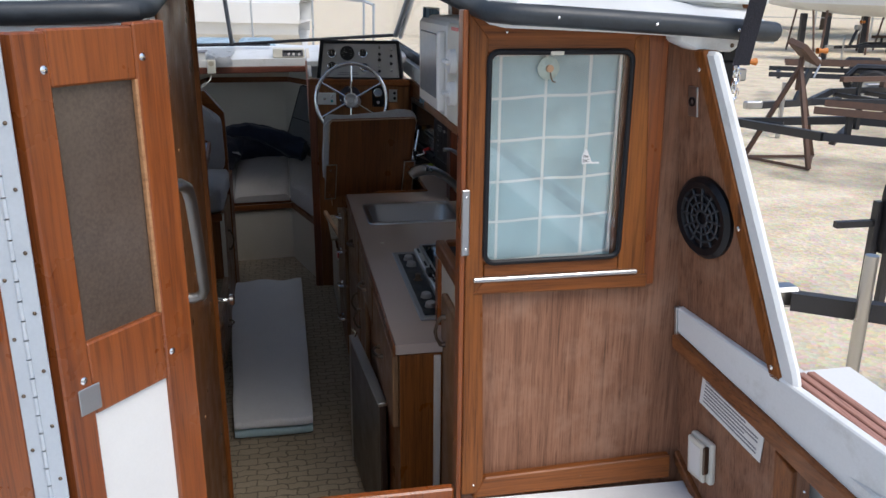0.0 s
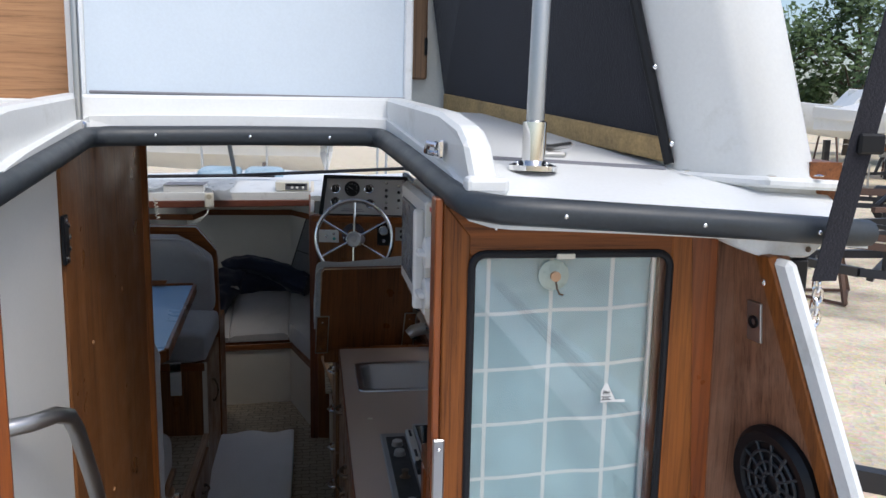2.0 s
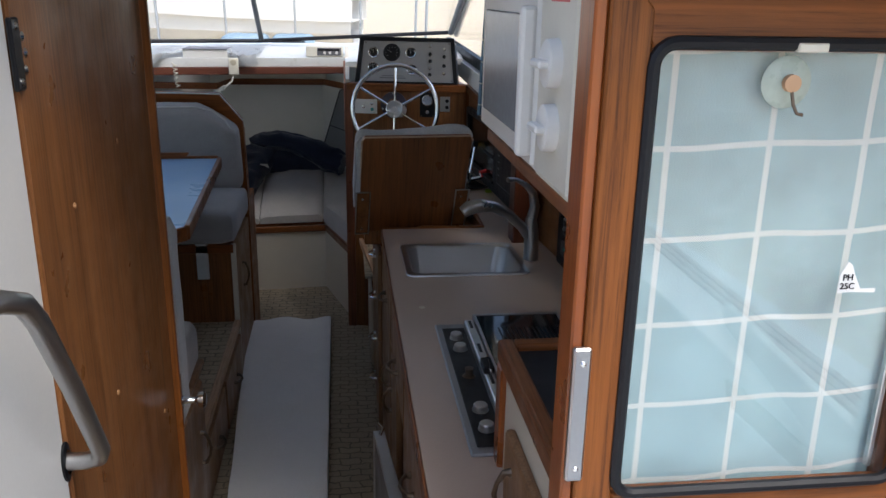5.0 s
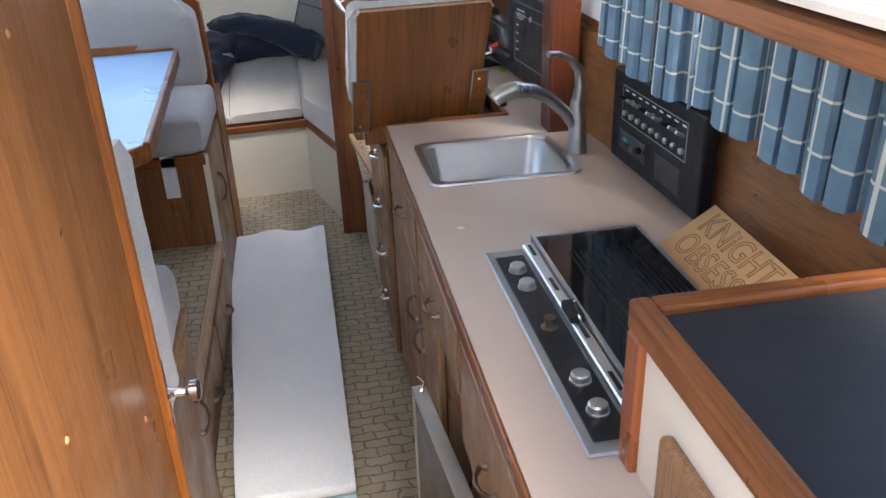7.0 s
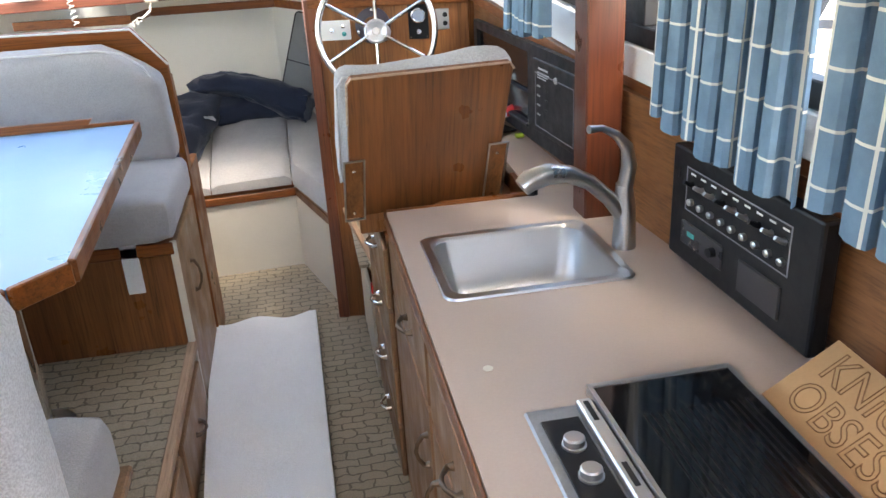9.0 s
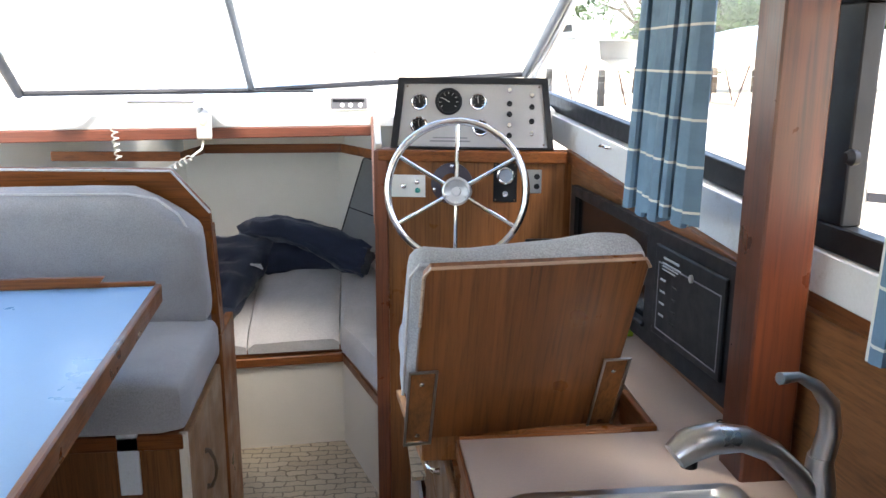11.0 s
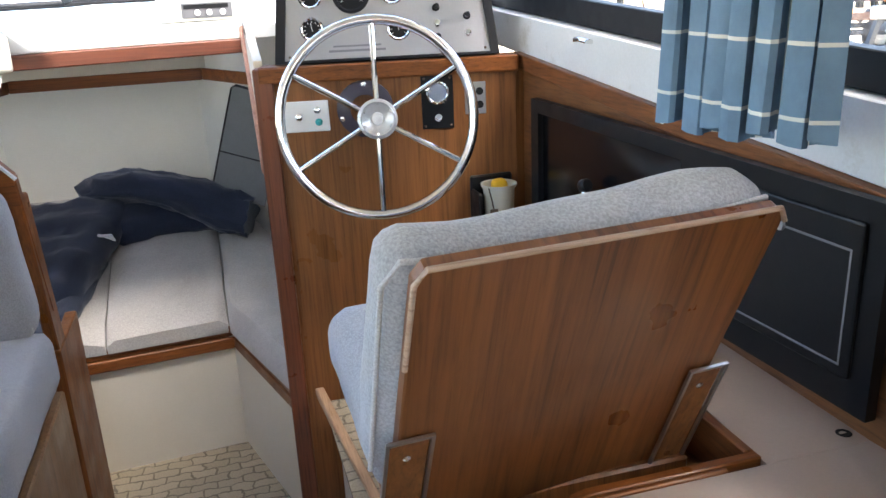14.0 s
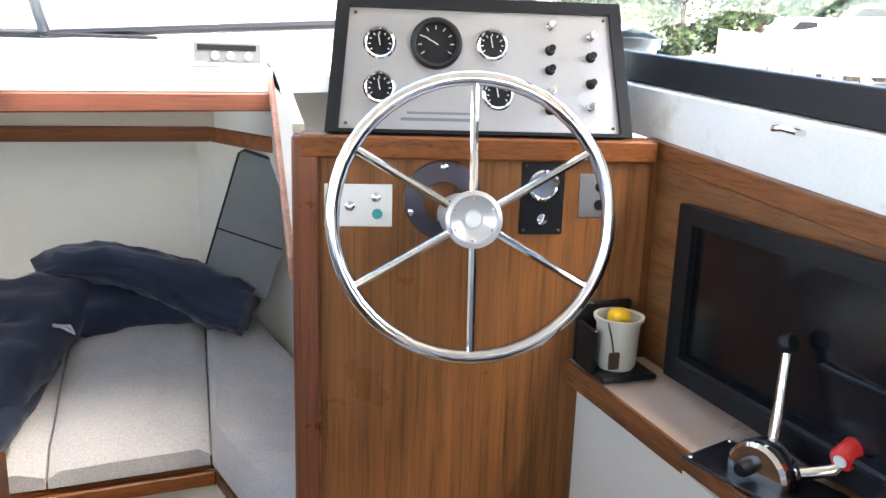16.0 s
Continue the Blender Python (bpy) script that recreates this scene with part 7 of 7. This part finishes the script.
part("frame", tube([TM @ Vector(p) for p in ((0, 0, 0), (0, 0.39, 0), (0.012, 0.402, 0), (0.2, 0.402, 0))], 0.005, 8), BLACK, trp, "", True)
part("cross_bar", tube([TM @ Vector((0, 0.16, 0)), TM @ Vector((0.2, 0.16, 0))], 0.005, 8), BLACK, trp, "", True)
part("cross_bar", tube([TM @ Vector((0.115, 0.0, 0)), TM @ Vector((0.115, 0.4, 0))], 0.004, 8), BLACK, trp, "", True)

# ---- outside: trailers, boats, trees ----


def wheel(parent, c, r, w, ax):
    m = Matrix.Translation(c) @ Vector(ax).to_track_quat("Z", "Y").to_matrix().to_4x4()
    wh = part("wheel", lathe([(r * 0.58, -w / 2), (r * 0.9, -w / 2), (r, -w / 3), (r, w / 3), (r * 0.9, w / 2), (r * 0.58, w / 2)], m, 28), TYRE, parent, "", True)
    part("rim", lathe([(r * 0.6, w * 0.42), (r * 0.55, w * 0.3), (r * 0.3, w * 0.25), (r * 0.27, w * 0.4), (r * 0.12, w * 0.42), (0, w * 0.42)], m, 24), CREAMP, wh, "cream spoked rim", True)
    part("hub_cap", lathe([(r * 0.26, w * 0.4), (r * 0.22, w * 0.5), (0, w * 0.52)], m, 16), RUST, wh, "rusty hub", True)


def bar(parent, a, b2, r, material, name="beam"):
    return part(name, tube([a, b2], r, 4), material, parent)


def az(deg, dist, z):
    """A place by compass angle from the first eye, to starboard of ahead."""
    return Vector((0.1 + dist * math.sin(radians(deg)), 0.3 + dist * math.cos(radians(deg)), z))


def trailer(o, d, length, label):
    """A boat trailer: drawbar, rails, bunks, cross beams, axle and wheels; o is its hitch, d its way."""
    t = thing("boat_trailer", (o[0], o[1], GZ), label, "trailer", "parked trailers")
    d = Vector(d).normalized()
    s = Vector((d.y, -d.x, 0))
    P = lambda a, b2, z: Vector(o) + d * a + s * b2 + Vector((0, 0, z))
    bar(t, P(0, 0, 0.5), P(1.6, 0, 0.52), 0.07, FRAMEBLK, "drawbar")
    for k in (-1, 1):
        bar(t, P(1.0, 0, 0.52), P(2.2, k * 0.8, 0.55), 0.07, FRAMEBLK, "rail")
        bar(t, P(2.2, k * 0.8, 0.55), P(length, k * 0.8, 0.55), 0.07, FRAMEBLK, "rail")
        bar(t, P(2.0, k * 0.4, 0.8), P(length - 0.3, k * 0.4, 0.75), 0.06, RUST, "bunk")
        for q in (2.4, length - 0.8):
            bar(t, P(q, k * 0.4, 0.5), P(q, k * 0.4, 0.78), 0.04, FRAMEBLK, "bunk_post")
        wheel(t, P(length * 0.68, k * 1.05, 0.36), 0.36, 0.22, s * k)
        part("mudguard", tube([P(length * 0.68 - 0.45, k * 1.05, 0.6), P(length * 0.68 - 0.3, k * 1.05, 0.78), P(length * 0.68 + 0.3, k * 1.05, 0.78), P(length * 0.68 + 0.45, k * 1.05, 0.6)], 0.06, 6), FRAMEBLK, t, "", True)
    for q in (2.3, length * 0.5, length - 0.2):
        bar(t, P(q, -0.8, 0.5), P(q, 0.8, 0.5), 0.05, FRAMEBLK, "cross_beam")
    bar(t, P(0.7, 0, 0.5), P(0.95, 0, 1.1), 0.05, FRAMEBLK, "winch_post")
    part("winch", box((-0.1, -0.08, -0.07), (0.1, 0.08, 0.09), 0.02, Matrix.Translation(P(0.95, 0, 1.12))), STEEL, t)
    part("winch_handle", tube([P(0.95, 0.1, 1.1), P(0.9, 0.2, 1.1), P(0.8, 0.22, 0.92)], 0.015, 8), STEEL, t, "", True)
    part("bow_roller", lathe([(0.05, -0.08), (0.03, 0), (0.05, 0.08)], Matrix.Translation(P(1.1, 0, 1.3)) @ Euler((0, radians(90), 0)).to_matrix().to_4x4(), 12), ORANGE, t, "orange roller", True)
    part("jack", tube([P(0.35, 0.12, 0.0), P(0.35, 0.12, 0.85)], 0.035, 10), STEEL, t, "", True)
    part("coupler", box((-0.14, -0.06, -0.05), (0.14, 0.06, 0.07), 0.02, Matrix.Translation(P(-0.1, 0, 0.5))), STEEL, t)
    return t


def jack_stand(p):
    s = thing("jack_stand", (p[0], p[1], GZ), "rusty three-legged boat jack stand on the gravel", "jack stand")
    top = Vector(p) + Vector((0, 0, 1.25))
    ft = [Vector(p) + Vector((0.55 * math.cos(a), 0.55 * math.sin(a), 0.03)) for a in (0.4, 2.5, 4.6)]
    for f in ft:
        bar(s, f, top, 0.035, RUST, "leg")
    for k in range(3):
        bar(s, ft[k], ft[(k + 1) % 3], 0.025, RUST, "brace")
    part("screw_post", tube([top - Vector((0, 0, 0.3)), top + Vector((0, 0, 0.12))], 0.03, 8), RUST, s)
    part("pad", box((-0.2, -0.16, -0.04), (0.2, 0.16, 0.04), 0.01, Matrix.Translation(top + Vector((0.03, 0, 0.18))) @ Euler((0.3, 0.6, 0.3)).to_matrix().to_4x4()), RUST, s)


jack_stand(az(34.5, 11.3, GZ))
trailer(az(32.2, 13.2, GZ), (0.93, 0.15, 0), 6.0, "black boat trailer with a hand winch")
trailer((2.72, 3.85, GZ), (0.8, -0.6, 0), 5.0, "black boat trailer with a coupler and jack")
trailer(az(39, 17, GZ), (0.9, -0.35, 0), 6.0, "bare black boat trailer")
trailer((5.1, 10.55, GZ), (0.72, -0.69, 0), 6.0, "black boat trailer with gold and cream wheel rims")
gd = thing("trailer_guide", (3.85, 4.6, GZ), "black padded trailer guide posts on a steel arm", "guide post")
for k, (p, z0, z1) in enumerate((((3.84, 4.56), 0.19, 0.66), ((4.14, 4.75), 0.37, 0.81))):
    part("pad", soft((p[0] - 0.035, p[1] - 0.05, z0), (p[0] + 0.035, p[1] + 0.05, z1), 0.03, None, 0, 6, k, 0.002), BLACKPAD, gd, "", True)
    bar(gd, (p[0] - 0.05, p[1] + 0.03, GZ), (p[0] - 0.05, p[1] + 0.03, z1 - 0.12), 0.035, FRAMEBLK, "upright")
bar(gd, (3.5, 4.6, 0.39), (3.84, 4.6, 0.39), 0.03, FRAMEBLK, "arm")
blk = thing("concrete_block", (7.45, 6.5, GZ), "grey concrete block on the gravel", "block")
part("block", box((7.35, 6.4, GZ), (7.7, 6.62, GZ + 0.17), 0.012), mottled("rough_concrete", (0.33, 0.33, 0.31), 0.2, 0.9, 8, bump_s=0.5), blk)
trailer(az(50, 20, GZ), (-0.8, 0.5, 0), 6.0, "empty dark trailer in the yard")
trailer(az(44, 27, GZ), (0.9, 0.3, 0), 6.0, "empty dark trailer in the yard")
trailer(az(36, 30, GZ), (0.9, 0.1, 0), 6.0, "empty dark trailer in the yard")


def yard_boat(p, ang, L, B, H, hullm, topm, label, cover=False, lift=0.9, peak=0.75):
    """A parked boat: lofted hull on a cradle, with a cabin or a cover."""
    t = thing("parked_boat", (p[0], p[1], GZ), label, "boat", "boats in the yard")
    m = Matrix.Translation(Vector(p) + Vector((0, 0, lift))) @ Matrix.Rotation(ang, 4, "Z")
    loops = []
    for k in range(9):
        q = k / 8
        w = B / 2 * (1 - max(0, (q - 0.45) / 0.55) ** 2.2) + 0.02
        sh = H * (0.9 + 0.25 * q * q)
        x = -L / 2 + L * q
        loops.append([m @ Vector(v) for v in ((x, -w, 0.6 + sh), (x, -w * 0.9, 0.6 + sh * 0.35), (x, -w * 0.2, 0.55 + 0.4 * q ** 4), (x, w * 0.2, 0.55 + 0.4 * q ** 4), (x, w * 0.9, 0.6 + sh * 0.35), (x, w, 0.6 + sh), (x, 0, 0.6 + sh + 0.05))])
    part("hull", loft(loops), hullm, t, "", True)
    if cover:
        lp = []
        for k in range(9):
            q = k / 8
            w = (B / 2 * (1 - max(0, (q - 0.45) / 0.55) ** 2.2) + 0.06) * 1.02
            x = -L / 2 - 0.05 + (L + 0.1) * q
            sh = 0.6 + H * (0.9 + 0.25 * q * q)
            hh = peak * math.sin(math.pi * min(1, 0.15 + q)) ** 0.6 * (1 - 0.5 * q)
            lp.append([m @ Vector(v) for v in ((x, -w, sh - 0.35), (x, -w, sh), (x, -w * 0.45, sh + hh * 0.65), (x, 0, sh + hh), (x, w * 0.45, sh + hh * 0.65), (x, w, sh), (x, w, sh - 0.35))])
        part("cover", loft(lp), topm, t, "stretched cover", True)
    else:
        part("cabin", prism([m @ Vector(v) for v in ((-L * 0.2, -B * 0.35, 0.6 + H), (L * 0.2, -B * 0.35, 0.6 + H), (L * 0.1, -B * 0.35, 1.3 + H), (-L * 0.18, -B * 0.35, 1.3 + H))], m.to_3x3() @ Vector((0, B * 0.7, 0)), 0.03), topm, t)
        part("window_band", prism([m @ Vector(v) for v in ((-L * 0.17, -B * 0.352, 0.85 + H), (L * 0.15, -B * 0.352, 0.85 + H), (L * 0.1, -B * 0.352, 1.15 + H), (-L * 0.16, -B * 0.352, 1.15 + H))], m.to_3x3() @ Vector((0, B * 0.704, 0))), BLACK, t)
    for q in (-0.3, 0.25):
        for s in (-1, 1):
            part("stand", tube([m @ Vector((L * q, s * B * 0.52, -lift)), m @ Vector((L * q, s * B * 0.3, 0.75))], 0.04, 6), RUST, t)
        part("keel_block", box((L * q - 0.1, -0.12, -lift), (L * q + 0.1, 0.12, 0.56), 0.01, m), FRAMEBLK, t)
    return t


yard_boat((16.3, 12.9, GZ), radians(136), 7.5, 2.8, 1.15, BLUETARP, BLUETARP, "boat wrapped in bright blue shrink wrap", True, 1.1, 1.35)
yard_boat((23.5, 28.0, GZ), radians(150), 6.5, 2.4, 1.3, GEL, GEL, "white cabin boat on stands", False, 1.3)
yard_boat((19.0, 24.6, GZ), radians(140), 5, 2.2, 1.0, GEL, WHITEP, "small boat under a white cover", True, 0.9)
yard_boat(az(36.5, 36, GZ), radians(170), 6.5, 2.4, 1.2, GEL, GEL, "white cabin boat on a cradle")
yard_boat(az(56, 30, GZ), radians(150), 7, 2.5, 1.2, GEL, GEL, "white cabin boat on a cradle")
yard_boat(az(62, 24, GZ), radians(140), 7, 2.5, 1.2, GEL, BLUETARP, "white boat under a blue cover", True)
yard_boat(az(-32, 45, GZ), radians(120), 7, 2.5, 1.2, GEL, PADBLUE, "white boat under a pale blue cover", True)
yard_boat(az(14, 38, GZ), radians(110), 7, 2.5, 1.2, GEL, GEL, "white cabin boat on a cradle")
yard_boat(az(24, 40, GZ), radians(100), 7, 2.5, 1.2, GEL, PADBLUE, "white boat under a pale blue cover", True)

yard_boat((-2.3, 17.0, GZ), radians(172), 5.5, 2.1, 0.95, GEL, WHITEP, "white runabout under a pale cover ahead of the bow", True, 0.45, 0.4)
cone = thing("traffic_cone", az(-11.9, 34, GZ), "orange traffic cone on the gravel", "traffic cone")
cz_ = Matrix.Translation(az(-11.9, 34, GZ))
part("base", box((-0.18, -0.18, 0), (0.18, 0.18, 0.03), 0.01, cz_), ORANGE, cone)
part("body", lathe([(0.14, 0.03), (0.03, 0.72), (0, 0.73)], cz_, 16), ORANGE, cone, "", True)

fence = thing("chain_fence", az(40, 44, GZ), "grey chain-link fence along the trees", "fence")
for k in range(16):
    p = az(22 + 3.2 * k, 46, GZ)
    part("fence_post", tube([p, p + Vector((0, 0, 2.0))], 0.05, 6), STEEL, fence)
p0 = [az(22 + 3.2 * k, 46, GZ + 1.95) for k in range(16)]
part("top_rail", tube(p0, 0.035, 6), STEEL, fence)
part("middle_rail", tube([p - Vector((0, 0, 0.9)) for p in p0], 0.02, 6), STEEL, fence)

leafrng = random.Random(7)


def tree(p, h, w, seed):
    t = thing("tree", (p[0], p[1], GZ), "broad dark green deciduous tree at the yard's edge", "tree", "trees round the yard")
    rng = random.Random(seed)
    tips = []
    tk = bmesh.new()
    base = Vector(p)
    tube([base, base + Vector((0.1, 0, h * 0.3)), base + Vector((0.2, 0.1, h * 0.6)), base + Vector((0.1, 0.2, h * 0.85))], 0.2, 8, tk, False, [0.032 * h, 0.025 * h, 0.016 * h, 0.004 * h])
    for k in range(9):
        a = rng.uniform(0, 6.28)
        z0 = h * rng.uniform(0.22, 0.65)
        r = w * rng.uniform(0.3, 0.5)
        e = base + Vector((r * math.cos(a), r * math.sin(a), z0 + h * rng.uniform(0.08, 0.28)))
        tube([base + Vector((0.1, 0.05, z0)), (base + Vector((0, 0, z0))).lerp(e, 0.5) + Vector((0, 0, 0.3)), e], 0.1, 5, tk, False, [0.012 * h, 0.008 * h, 0.003 * h])
        tips.append(e)
    part("trunk", tk, BARK, t, "", True)
    cen = [(e, w * rng.uniform(0.16, 0.26)) for e in tips]
    for k in range(16):
        a, q = rng.uniform(0, 6.28), rng.uniform(0.1, 1.0)
        zz = rng.uniform(0.2, 0.97)
        rr = w * 0.46 * math.sin(math.pi * min(0.97, 0.12 + zz * 0.85)) ** 0.7 * q ** 0.5
        cen.append((base + Vector((rr * math.cos(a), rr * math.sin(a), h * zz)), w * rng.uniform(0.1, 0.2)))
    verts, faces = [], []
    for c, r in cen:
        for k in range(190):
            d = Vector((rng.gauss(0, 1), rng.gauss(0, 1), rng.gauss(0, 0.8))).normalized() * r * rng.uniform(0.55, 1.1)
            q = c + d
            if q.z < GZ + 0.3:
                continue
            s = rng.uniform(0.12, 0.3)
            u = Vector((rng.gauss(0, 1), rng.gauss(0, 1), rng.gauss(0, 1))).normalized()
            v = u.orthogonal().normalized()
            i = len(verts)
            verts += [q + u * s, q + v * s * 0.6, q - u * s, q - v * s * 0.6]
            faces.append((i, i + 1, i + 2, i + 3))
    me = bpy.data.meshes.new("crown")
    me.from_pydata([tuple(v) for v in verts], [], faces)
    me.materials.append(LEAF)
    ob = new("crown", me)
    ob.parent = t
    ob.matrix_parent_inverse = acc(t).inverted()
    return t


k = 0
for deg in range(19, 95, 4):
    k += 1
    tree(az(deg + leafrng.uniform(-1.5, 1.5), leafrng.uniform(48, 60), GZ), leafrng.uniform(8.5, 12.5), leafrng.uniform(6.5, 9), 100 + k)
